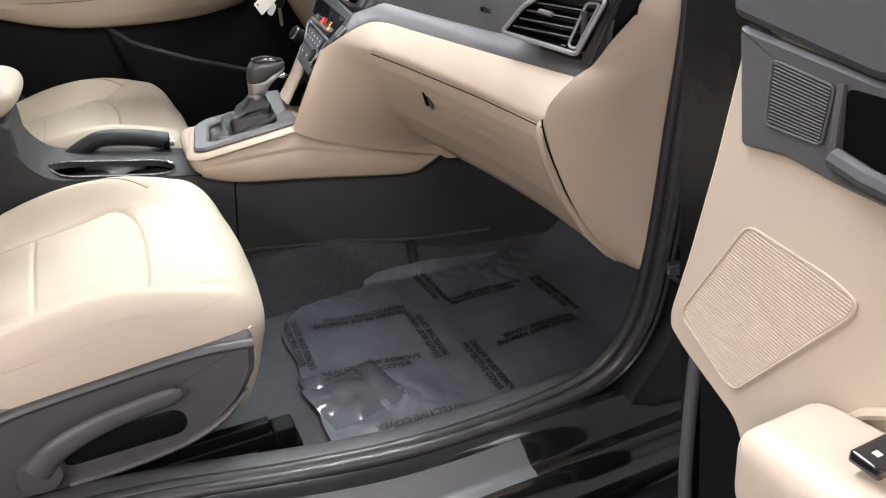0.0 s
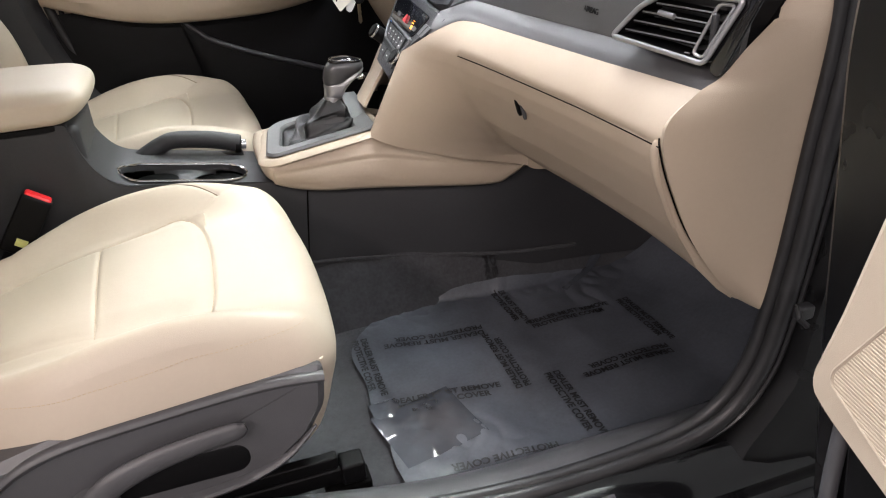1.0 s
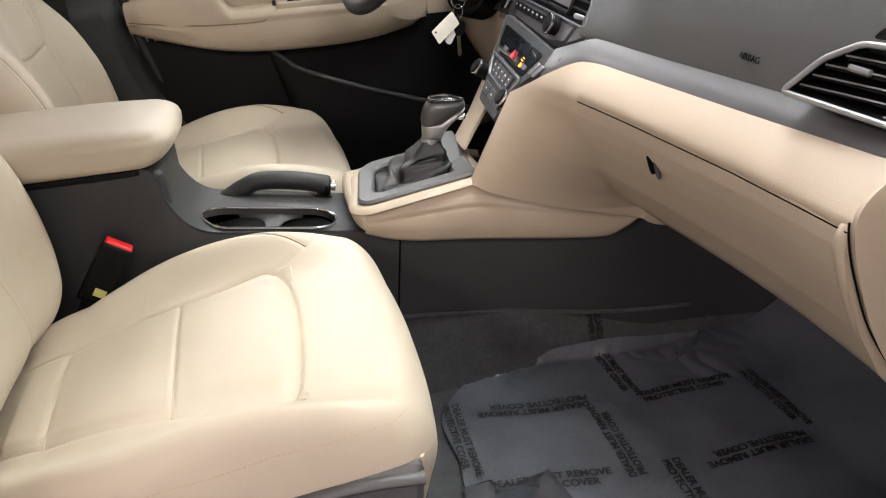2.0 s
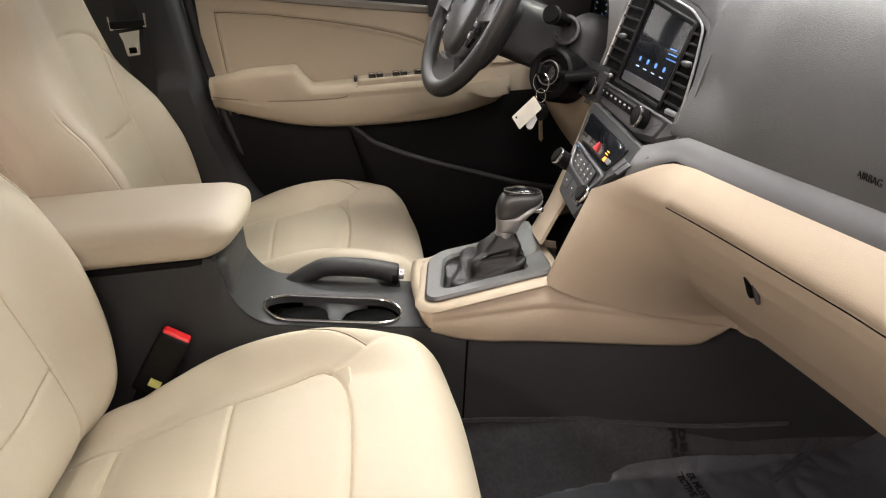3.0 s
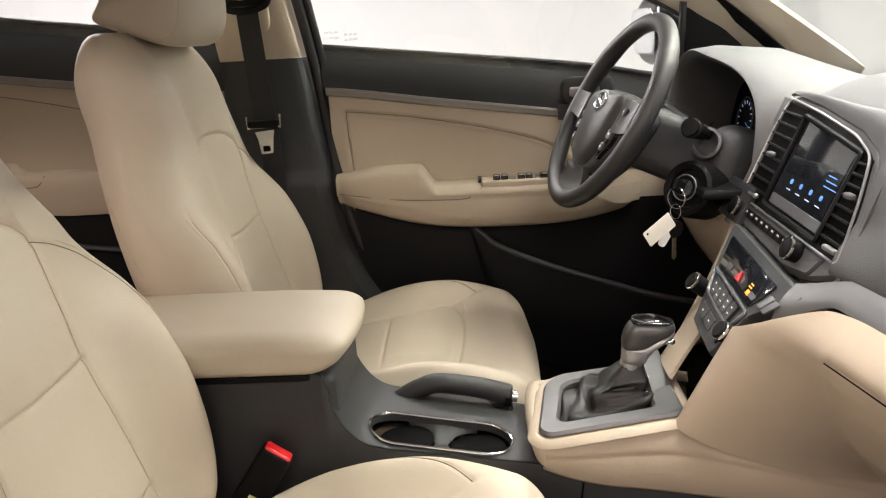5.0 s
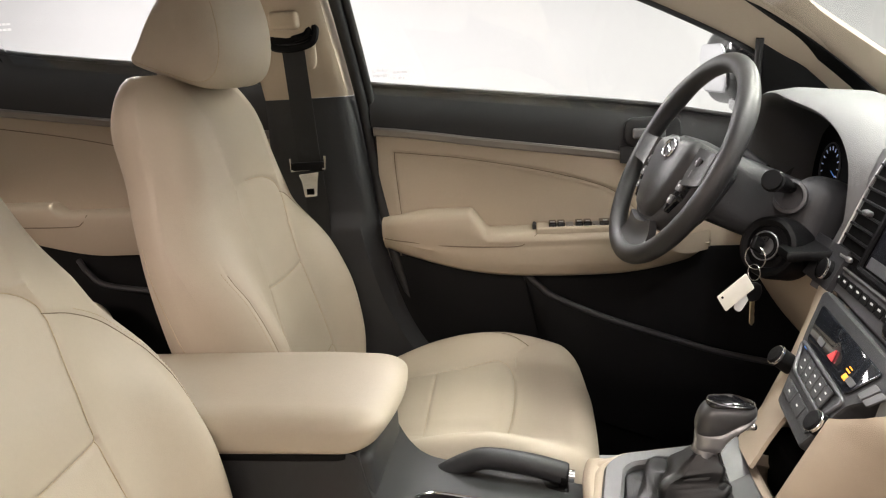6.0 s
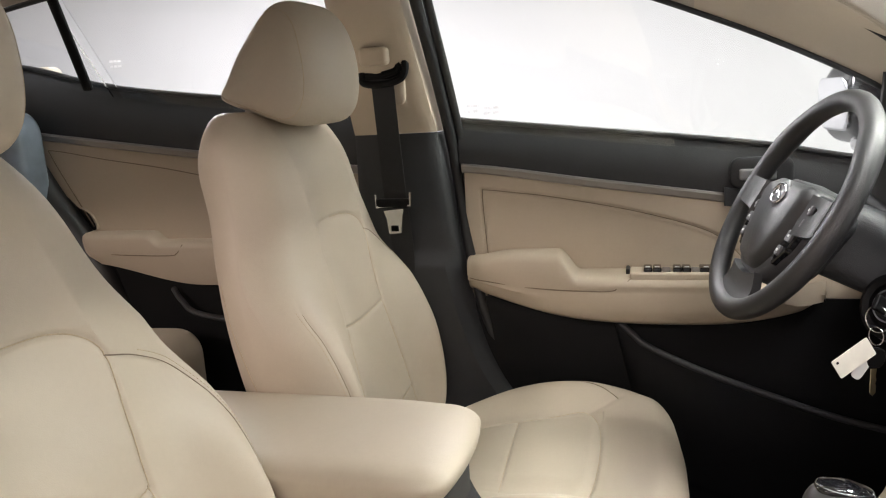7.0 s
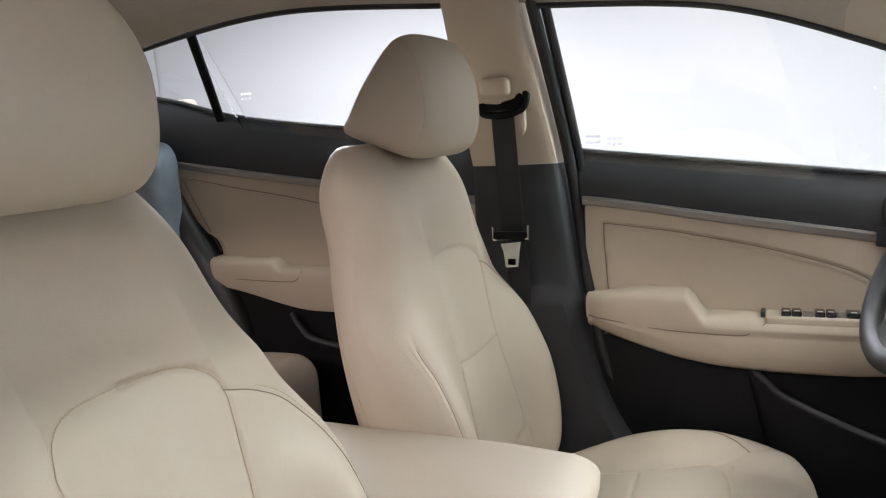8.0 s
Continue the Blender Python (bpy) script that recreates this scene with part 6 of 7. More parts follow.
part("underside", rbox((0.56, 0.0, 0.725), (0.27, 0.70, 0.03), 0.02, (6, 12, 3)), VOID, dash, "black underside of the dashboard")

# ---- centre console ----
con = thing("centre_console", (-0.3, CY, 0.32), "charcoal centre console with cup holders and beige trims", "console")


def con_y(x, z):
    """Outer side of the console, passenger side."""
    return float(table(x, (-0.80, -0.50, -0.30, -0.13, 0.0, 0.31, 0.45, 0.70), (-0.145, -0.145, -0.138, -0.130, -0.130, -0.152, -0.165, -0.21))) - 0.015 * float(step(0.62, 0.40, z))


def con_top(x):
    return float(table(x, (-0.80, -0.62, -0.53, -0.515, -0.506, -0.485, -0.455, -0.40, -0.35, -0.219, -0.119, 0.05, 0.22, 0.30, 0.42, 0.72), (0.812, 0.814, 0.810, 0.795, 0.752, 0.712, 0.688, 0.676, 0.668, 0.645, 0.628, 0.600, 0.580, 0.608, 0.63, 0.66)))


for sgn, nm in ((-1, "side_panel"), (1, "side_panel")):
    rows = []
    for x in np.concatenate([np.linspace(-0.80, -0.545, 12), np.linspace(-0.54, -0.42, 40), np.linspace(-0.40, 0.70, 54)]):
        zb = 0.455 - 0.09 * float(step(-0.25, 0.35, x))
        row = []
        for t in np.linspace(0, 1, 12):
            z = con_top(x) + (zb - con_top(x)) * t
            y = con_y(x, z) + 0.010 * (1 - t) ** 6
            row.append((x, y if sgn < 0 else 2 * CY - y, z))
        rows.append(row)
    part(nm, slab(np.array(rows), 0.006 * sgn), DARK, con, "charcoal grained side panel", sharp=60)
part("panel_joint", tube(np.array([(-0.137 - 0.022 * t, con_y(-0.14, 0.622 - 0.18 * t) - 0.0008, 0.622 - 0.18 * t) for t in np.linspace(0, 1, 10)]), 0.0016, 6), VOID, con, "dark joint line")
part("carpet_edge", tube(curve([(-0.55, con_y(-0.5, 0.45) - 0.004, 0.475), (-0.2, con_y(-0.2, 0.45) - 0.004, 0.474), (0.05, con_y(0, 0.45) - 0.005, 0.440), (0.25, con_y(0.25, 0.4) - 0.006, 0.412), (0.42, con_y(0.4, 0.4) - 0.006, 0.40)], 8), 0.004, 8), CARPET, con)

# top skin with one long recess that holds two cup wells
CUPS = [(-0.409, -0.078), (-0.296, -0.078)]
RC = np.array((-0.3525, -0.078))


def top_skin(x, t):
    y = con_y(x, 0.68) + 0.010 + t * (2 * (CY - con_y(x, 0.68)) - 0.020)
    return (x, y, con_top(x) + 0.002 + 0.004 * math.sin(math.pi * t))


def stadium(half, r, n=24):
    """An oval outline with straight long sides."""
    a = [(RC[0] + half * 1.0 + r * math.cos(t), RC[1] + r * math.sin(t)) for t in np.linspace(-math.pi / 2, math.pi / 2, n)]
    b = [(RC[0] - half * 1.0 + r * math.cos(t), RC[1] + r * math.sin(t)) for t in np.linspace(math.pi / 2, 1.5 * math.pi, n)]
    return np.array(a + b)


def rim_z(x):
    return con_top(x) + 0.006


p = sheet(np.concatenate([np.linspace(-0.80, -0.545, 12), np.linspace(-0.54, -0.475, 30), np.linspace(-0.4735, -0.215, 110), np.linspace(-0.205, 0.02, 30)]), np.linspace(0, 1, 90), top_skin)
v, f = surf(p)
f = [q for q in f if math.hypot(max(abs(v[list(q), 0].mean() - RC[0]) - 0.066, 0), v[list(q), 1].mean() - RC[1]) > 0.0445]
part("top_panel", (v, [q[::-1] for q in f]), DARK, con, "charcoal top panel", sharp=60)
RIM = stadium(0.066, 0.0455)
part("cup_rim", tube(np.array([(a, b, rim_z(a)) for a, b in RIM]), 0.0026, 8, closed=True), CHROME, con, "satin chrome cup-holder rim")
ring_ = np.vstack([RIM, RIM[:1]])
part("rim_wall", slab(np.array([[(a, b, rim_z(a)), (RC[0] + (a - RC[0]) * 0.985, RC[1] + (b - RC[1]) * 0.96, rim_z(a) - 0.012)] for a, b in ring_]), -0.0015), DARK, con)
# waist between the wells and the wells themselves
for sgn in (-1, 1):
    lobe = [[(x, RC[1] + sgn * (0.045 - (0.045 - math.sqrt(max(0.0, 0.044 ** 2 - (0.0565 - abs(x - RC[0])) ** 2))) * t), rim_z(x) - 0.010 - 0.010 * t) for t in np.linspace(0, 1, 5)] for x in np.linspace(RC[0] - 0.055, RC[0] + 0.055, 25)]
    part("recess_shelf", slab(np.array(lobe), -0.002 * sgn), DARK, con, "charcoal shelf between the cup wells", sharp=60)
part("well_bridge", slab(np.array([[(x, RC[1] + s * 0.022, rim_z(x) - 0.024 - 0.010 * (1 - abs((x - RC[0]) / 0.016))) for s in (-1, 0, 1)] for x in np.linspace(RC[0] - 0.016, RC[0] + 0.016, 7)]), 0.05), BLACK, con, "low bridge between the cup wells")
for cx_, cy_ in CUPS:
    part("cup_well", lathe([(0.045, rim_z(cx_) - 0.020), (0.043, rim_z(cx_) - 0.045), (0.038, 0.600), (0.001, 0.598)], (cx_, cy_, 0), (0, 0, 1), 36), VOID, con, "black cup well", sharp=60)

# beige wrap round the shifter
def wrap_rows(sgn):
    rows = []
    for x in np.linspace(-0.196, 0.305, 57):
        top = float(table(x, (-0.212, -0.195, -0.15, -0.05, 0.006, 0.08, 0.2, 0.305), (0.670, 0.680, 0.690, 0.702, 0.704, 0.684, 0.648, 0.616)))
        bot = float(table(x, (-0.212, -0.19, -0.13, 0.0, 0.22, 0.27, 0.305), (0.664, 0.646, 0.626, 0.608, 0.580, 0.590, 0.610)))
        yo = con_y(x, 0.66) - 0.014
        e = float(step(-0.19, -0.08, x))
        yi = -0.116 - 0.028 * float(step(0.0, 0.2, x))
        cr = bot + (top - bot) * 0.62
        pts = [(yi + 0.012, top - 0.006), (yi, top), (yi - 0.012, top - 0.001), (yo + 0.004, cr + 0.006), (yo + 0.001, cr + 0.001), (yo + 0.0025, cr - 0.0015), (yo, cr - 0.005), (yo + 0.001 - 0.004 * e, (cr + bot) / 2), (yo + 0.004 - 0.009 * e, bot + 0.003), (yo + 0.007 - 0.010 * e, bot), (yo + 0.014, bot - 0.001)]
        rows.append([(x, y if sgn < 0 else 2 * CY - y, z) for y, z in pts])
    return np.array(rows)


for sgn in (-1, 1):
    part("beige_wrap", slab(wrap_rows(sgn), 0.005 * -sgn), TAN_SHADED, con, "beige padded trim beside the shifter", sharp=70)
wr = wrap_rows(-1)
part("wrap_seam", tube(wr[6:, 5] + (0, -0.0004, 0.0), 0.0013, 6), SEAM, con)
# rounded rear end of the wrap
nose = []
for a in np.linspace(-math.pi / 2, math.pi / 2, 24):
    yy = CY + 0.1135 * math.sin(a)
    xx = -0.190 - 0.026 * math.cos(a) ** 0.5
    nose.append([(xx + 0.022, CY + 0.09 * math.sin(a), 0.685), (xx + 0.010, CY + 0.10 * math.sin(a), 0.687), (xx, yy, 0.680), (xx - 0.002, yy * 1.0, 0.672), (xx + 0.002, yy, 0.655), (xx + 0.012, yy, 0.645)])
part("beige_nose", slab(np.array(nose), 0.004), TAN_SHADED, con, "rounded beige end of the shifter trim", sharp=70)

# shifter bezel, boot and lever
sh_ = thing("gear_shifter", (-0.03, CY, 0.70), "automatic gear lever with leather boot in a grey bezel", "gear lever")


def bz(u, v, w):
    return (u, v - 0.012, 0.704 + w + 0.11 * (u + 0.09))


OUT = rounded([(0.012, -0.105), (-0.188, -0.120), (-0.200, -0.104), (-0.180, 0.040), (-0.155, 0.066), (0.012, 0.074)], 0.014, 8)
INN = rounded([(-0.024, -0.080), (-0.162, -0.092), (-0.173, -0.078), (-0.156, 0.026), (-0.140, 0.042), (-0.024, 0.048)], 0.012, 8)
ring_rows = np.array([[bz(*o, 0.0), bz(*(o + (i - o) * 0.05), 0.0035), bz(*(o + (i - o) * 0.94), 0.0025), bz(*i, 0.0), bz(*i, -0.025)] for o, i in zip(np.vstack([OUT, OUT[:1]]), np.vstack([INN, INN[:1]]))])
part("bezel", slab(ring_rows, 0.003), BAND, sh_, "satin grey shifter bezel", sharp=30)
part("bezel_bar", slab(np.array([[(0.012 - 0.032 * s, y, 0.705 + 0.03 * float(step(-0.09, 0.06, y))) for s in (0, 0.5, 1)] for y in np.linspace(-0.115, 0.062, 12)]), -0.006), BAND, sh_, "grey plate beside the lever")
wide, lip_ = inset(OUT, -0.012), inset(OUT, -0.020)
part("trim_lip", slab(np.array([[bz(*o, -0.002), bz(*w1, -0.001), bz(*w2, -0.010)] for o, w1, w2 in zip(np.vstack([OUT, OUT[:1]]), np.vstack([wide, wide[:1]]), np.vstack([lip_, lip_[:1]]))]), 0.003), TAN_SHADED, con, "beige edge round the shifter bezel", sharp=60)
# leather boot: folded sleeve from the opening up to the lever
top_c = np.array((-0.050, CY, 0.760))
boot = []
m_ = len(INN)
for i in range(m_ + 1):
    q = np.array([*INN[i % m_]])
    row = []
    for t in np.linspace(0, 1, 22):
        ang = math.atan2(q[1] + 0.02, q[0] + 0.085)
        tip = top_c + 0.019 * np.array((math.cos(ang), math.sin(ang), 0))
        base = np.array(bz(*q, -0.014))
        s = t ** 1.25
        pnt = base + (tip - base) * s
        pnt[2] = base[2] + (tip[2] - base[2]) * (t ** 1.7)
        fold = 0.0075 * math.sin(3.0 * math.pi * t * 2 + 1.6 * math.sin(2 * ang)) * math.sin(math.pi * min(1, t * 1.1)) + 0.004 * math.sin(7 * ang + 9 * t) * math.sin(math.pi * t)
        pnt = pnt + np.array((math.cos(ang), math.sin(ang), 0.9)) * fold
        row.append(pnt)
    boot.append(row)
part("boot", slab(np.array(boot), 0.002), BOOT, sh_, "folded black leather boot", sharp=80)
lever_way = np.array((0.26, 0, 0.97)) / np.linalg.norm((0.26, 0, 0.97))
part("collar", lathe([(0.0175, -0.010), (0.0185, -0.004), (0.0175, 0.004), (0.0160, 0.012)], tuple(top_c), tuple(lever_way), 28), SILVER, sh_, "satin silver lever collar")
kp = curve([(-0.064, 0.790), (-0.056, 0.783), (-0.036, 0.785), (-0.020, 0.793), (-0.004, 0.803), (0.010, 0.810), (0.016, 0.819), (0.010, 0.830), (-0.018, 0.835), (-0.044, 0.834), (-0.057, 0.824), (-0.064, 0.806)], 6, closed=True)
part("knob", puff(kp, 0.024, 2.6, lambda a, b, s: (a, CY + s, b), 24), KNOB, sh_, "dark satin grey lever knob")
kb = curve([(-0.064, 0.762), (-0.050, 0.757), (-0.034, 0.760), (-0.024, 0.776), (-0.008, 0.792), (0.012, 0.806), (0.014, 0.814), (-0.010, 0.810), (-0.036, 0.797), (-0.062, 0.792), (-0.065, 0.777)], 6, closed=True)
part("knob_trim", puff(kb, 0.0225, 2.4, lambda a, b, s: (a, CY + s, b), 24), SILVER, sh_, "satin silver lower half of the knob")
kt = curve([(-0.048, 0.829), (-0.018, 0.830), (0.008, 0.826), (0.011, 0.830), (-0.016, 0.8390), (-0.046, 0.837)], 6, closed=True)
part("cap_ring", tube(np.array([(-0.018 + 0.031 * math.cos(t), CY + 0.019 * math.sin(t), 0.8335 - 0.004 * math.cos(t)) for t in np.linspace(0, 2 * math.pi, 40, endpoint=False)]), 0.0010, 8, closed=True), CHROME, sh_, "thin chrome ring round the knob top")
part("knob_cap", puff(kt, 0.019, 3.0, lambda a, b, s: (a, CY + s, b), 18), GLOSS, sh_, "gloss black knob top")
part("knob_button", rbox((0.008, CY, 0.796), (0.009, 0.008, 0.005), 0.005, (4, 4, 3)), CHROME, sh_, "chrome release button")

# armrest box lid
al = rbox((-0.738, CY, 0.840), (0.25, 0.122, 0.031), (0.042, 0.034, 0.019), (44, 34, 10))
av = al[0]
across, front, up_ = (av[:, 1] - CY) / 0.122, step(-0.62, -0.47, av[:, 0]), step(0.825, 0.86, av[:, 2])
av[:, 2] += 0.008 * (1 - across ** 2) * up_ - 0.006 * front * up_
av[:, 0] += 0.020 * (1 - across ** 2) * front - 0.018 * step(0.85, 0.812, av[:, 2]) * front
armr = thing("console_armrest", (-0.72, CY, 0.80), "padded beige armrest lid on the centre console", "armrest")
part("lid_pad", al, LEATHER, armr, "smooth padded beige lid")
part("lid_base", rbox((-0.745, CY, 0.806), (0.225, 0.108, 0.008), (0.03, 0.03, 0.004), (10, 8, 2)), BLACK, armr, "black lid base")
part("armrest_box", rbox((-0.72, CY, 0.64), (0.22, 0.100, 0.165), 0.015, (6, 6, 6)), DARK, con, "charcoal storage box below the armrest")

# parking brake
set_in((1, 0, 0, -0.006), (0, 1, 0, -0.007), (0, 0, 1, -0.018))
pb = thing("parking_brake", (-0.42, 0.05, 0.66), "black parking brake lever with a silver button", "parking brake")
bl = curve([(-0.500, 0.050, 0.640), (-0.450, 0.050, 0.672), (-0.412, 0.050, 0.698), (-0.388, 0.050, 0.710), (-0.355, 0.050, 0.718), (-0.29, 0.050, 0.708), (-0.236, 0.050, 0.692)], 10)
part("lever", tube(bl, np.concatenate([np.linspace(0.022, 0.0165, 24), np.linspace(0.0165, 0.0180, len(bl) - 24)]), 14, up=(0, 1, 0)), DARK, pb, "charcoal grained brake lever")
part("grip_end", tube([(-0.243, 0.050, 0.691), (-0.232, 0.050, 0.689)], 0.0186, 14), BLACK, pb)
part("button", tube([(-0.234, 0.050, 0.6895), (-0.222, 0.050, 0.6875)], 0.010, 14), CHROME, pb, "silver push button")
part("slot_gaiter", rbox((-0.34, 0.050, 0.664), (0.11, 0.020, 0.012), 0.008, (6, 4, 3)), BLACK, pb, "black slot cover")

set_in()
# belt buckle beside the passenger cushion
bk = thing("belt_buckle", (-0.64, -0.188, 0.60), "black seat belt buckle with red release button", "belt buckle")
bm_ = Matrix(((0.42, 0.0, 0.91, -0.588), (0.0, 1.0, 0.0, -0.150), (0.91, 0.0, -0.42, 0.655), (0, 0, 0, 1)))
bm_ = pose(-0.613, -0.176, 0.664, 0, 35, 0)
part("housing", turned(rbox((0, 0, 0), (0.024, 0.013, 0.055), (0.006, 0.006, 0.006), (5, 4, 6)), bm_), BLACK, bk, "black buckle housing")
part("release_button", turned(rbox((0, 0, 0.052), (0.021, 0.010, 0.006), 0.004, (5, 4, 3)), bm_), RED, bk, "red release button")
part("label_tag", turned(rbox((0.005, -0.0132, -0.030), (0.009, 0.0006, 0.007), 0.0004, (2, 1, 2)), bm_), YELLOW, bk, "small pale yellow label")
part("stalk", turned(rbox((0, 0, -0.085), (0.014, 0.008, 0.04), 0.005, (4, 3, 5)), bm_), BLACK, bk)

# ---- steering column ----
WC = np.array((-0.025, 0.348, 1.112))
WR, WY = radians(30), radians(9.5)
WN = np.array((-math.cos(WR) * math.cos(WY), -math.cos(WR) * math.sin(WY), math.sin(WR)))
WU = np.array((math.sin(WR) * math.cos(WY), math.sin(WR) * math.sin(WY), math.cos(WR)))
WA = np.cross(WU, WN) * -1


def wp(u, v, w):
    """A place on the wheel: across (towards the driver door), up, towards the driver."""
    return tuple(WC + WA * u + WU * v + WN * w)


wheel = thing("steering_wheel", tuple(WC), "black leather steering wheel with three spokes", "steering wheel")
th = np.linspace(0, 2 * math.pi, 96, endpoint=False)
part("rim", tube(np.array([wp(0.185 * math.cos(t), 0.185 * math.sin(t), 0.0) for t in th]), np.array([0.0172 + 0.0022 * sum(math.exp(-((t - c_) / 0.22) ** 2) for c_ in (math.radians(35), math.radians(145))) for t in th]), 16, closed=True), WHEEL, wheel, "black leather rim")
hubp = rounded([(-0.070, 0.040), (0.070, 0.040), (0.086, 0.016), (0.066, -0.066), (0.034, -0.112), (-0.034, -0.112), (-0.066, -0.066), (-0.086, 0.016)], 0.022, 6)
part("airbag_cover", plate(hubp, -0.045, 0.020, wp, 0.014), WHEEL, wheel, "black airbag cover", sharp=80)
part("hub_body", plate(rounded([(-0.110, 0.034), (0.110, 0.034), (0.128, 0.010), (0.100, -0.080), (0.050, -0.124), (-0.050, -0.124), (-0.100, -0.080), (-0.128, 0.010)], 0.02, 6), -0.060, 0.002, wp, 0.010), DARK, wheel, "charcoal hub body", sharp=80)
for sgn in (-1, 1):
    sp = np.array([[wp(sgn * (0.095 + 0.082 * t), -0.004 + 0.008 * t + q, 0.002 - 0.014 * math.sin(math.pi * t)) for q in (-0.034 + 0.008 * t, -0.012, 0.012, 0.032 - 0.008 * t)] for t in np.linspace(0, 1, 8)])
    part("spoke", slab(sp, 0.014 * sgn), WHEEL, wheel, "black side spoke")
    pod = part("button_pod", plate(rounded([(sgn * a, b) for a, b in ((0.088, 0.022), (0.122, 0.012), (0.104, -0.060), (0.080, -0.092), (0.072, -0.066), (0.090, 0.0))], 0.006), -0.004, 0.007, wp, 0.002), GLOSS, wheel, "gloss black button pod")
    for bu, bv, bw_, bh in ((0.106, 0.006, 0.009, 0.008), (0.101, -0.016, 0.010, 0.008), (0.094, -0.040, 0.010, 0.009), (0.085, -0.066, 0.007, 0.008)):
        bt = part("spoke_button", plate(rounded([(sgn * (bu - bw_), bv - bh), (sgn * (bu - bw_), bv + bh), (sgn * (bu + bw_), bv + bh), (sgn * (bu + bw_), bv - bh)], 0.003), 0.004, 0.011, wp, 0.0015), GREY, pod, "grey spoke button")
        part("mark", plate([(sgn * (bu - 0.003), bv - 0.002), (sgn * (bu - 0.003), bv + 0.002), (sgn * (bu + 0.003), bv + 0.002), (sgn * (bu + 0.003), bv - 0.002)], 0.011, 0.0114, wp, 0.0001), WHITE_MARK, pod)
part("lower_spoke", slab(np.array([[wp(q * (0.052 + 0.022 * t), -0.110 - 0.066 * t - 0.010 * (1 - q * q), -0.004 - 0.008 * math.sin(math.pi * t)) for q in np.linspace(-1, 1, 9)] for t in np.linspace(0, 1, 8)]), 0.014), WHEEL, wheel, "dark lower spoke")
part("spoke_trim", tube([wp(q * 0.050, -0.126 - 0.012 * (1 - q * q), 0.002) for q in np.linspace(-1, 1, 14)], 0.0022, 8), SILVER, wheel, "thin satin silver trim line")
part("emblem", lathe([(0.024, 0.0), (0.025, 0.002), (0.022, 0.004), (0.001, 0.0045)], wp(0, 0.012, 0.017), tuple(WN), 32), GREY, wheel, "plain round badge")
part("badge_ring", tube(np.array([wp(0.023 * math.cos(t), 0.012 + 0.0165 * math.sin(t), 0.0225) for t in np.linspace(0, 2 * math.pi, 40, endpoint=False)]), 0.0022, 8, closed=True), CHROME, wheel, "plain chrome oval badge")
part("badge_bar", tube([wp(-0.010, 0.004, 0.0225), wp(-0.003, 0.012, 0.023), wp(0.004, 0.012, 0.023), wp(0.010, 0.021, 0.0225)], 0.0024, 8), CHROME, wheel)

set_in((1, 0, 0, 0.015), (0, 1, 0, 0.014), (0, 0, 1, 0.022))
column = thing("steering_column", (0.12, 0.365, 0.9), "charcoal steering column shroud with ignition lock and stalk", "steering column")
cg = rbox((0, 0, 0), (0.115, 0.072, 0.062), (0.03, 0.035, 0.03), (10, 10, 10))
part("shroud", turned(cg, pose(0.105, 0.345, 1.005, 0, 25, 0)), DARK, column, "charcoal column shroud")
part("shroud_neck", turned(lathe([(0.058, -0.05), (0.062, -0.01), (0.058, 0.03), (0.05, 0.05)], (0, 0, 0), (1, 0, 0), 28), pose(-0.0, 0.365, 1.055, 0, 25, 0)), DARK, column)
part("shroud_side", turned(rbox((0, 0, 0), (0.055, 0.050, 0.080), (0.045, 0.045, 0.05), (10, 10, 12)), pose(0.182, 0.290, 0.975, 0, 18, 0)), DARK, column, "charcoal rounded shroud side")
ig = np.array((0.085, 0.228, 0.955))
iw = np.array((-0.72, -0.62, 0.30)) / np.linalg.norm((-0.72, -0.62, 0.30))
part("lock_housing", lathe([(0.052, -0.07), (0.054, -0.02), (0.050, -0.004), (0.044, 0.0), (0.036, -0.004), (0.034, -0.010), (0.001, -0.010)], tuple(ig), tuple(iw), 32), BLACK, column, "black ignition lock housing")
part("lock_ring", lathe([(0.022, -0.012), (0.024, 0.002), (0.021, 0.006), (0.016, 0.004), (0.001, 0.004)], tuple(ig), tuple(iw), 28), BLACK, column, "black ignition lock barrel")
part("lock_rim", lathe([(0.0235, 0.001), (0.0250, 0.004), (0.0240, 0.006), (0.0225, 0.004)], tuple(ig), tuple(iw), 32), SILVER, column, "thin silver ring round the lock")
stl = curve([(0.16, 0.30, 1.03), (0.13, 0.265, 1.045), (0.098, 0.232, 1.060), (0.085, 0.215, 1.068)], 8)
part("wiper_stalk", tube(stl, np.concatenate([np.full(10, 0.009), np.linspace(0.012, 0.019, len(stl) - 14), np.full(4, 0.016)]), 14), BLACK, column, "black wiper stalk")
part("stalk_ring", lathe([(0.028, -0.004), (0.029, 0.004), (0.024, 0.006), (0.022, -0.004)], (0.13, 0.262, 1.030), (-0.6, -0.7, 0.25), 28), GREY, column)
stl2 = curve([(0.14, 0.43, 1.05), (0.12, 0.50, 1.07), (0.11, 0.545, 1.08)], 8)
part("indicator_stalk", tube(stl2, np.linspace(0.009, 0.013, len(stl2)), 12), BLACK, column, "black indicator stalk")

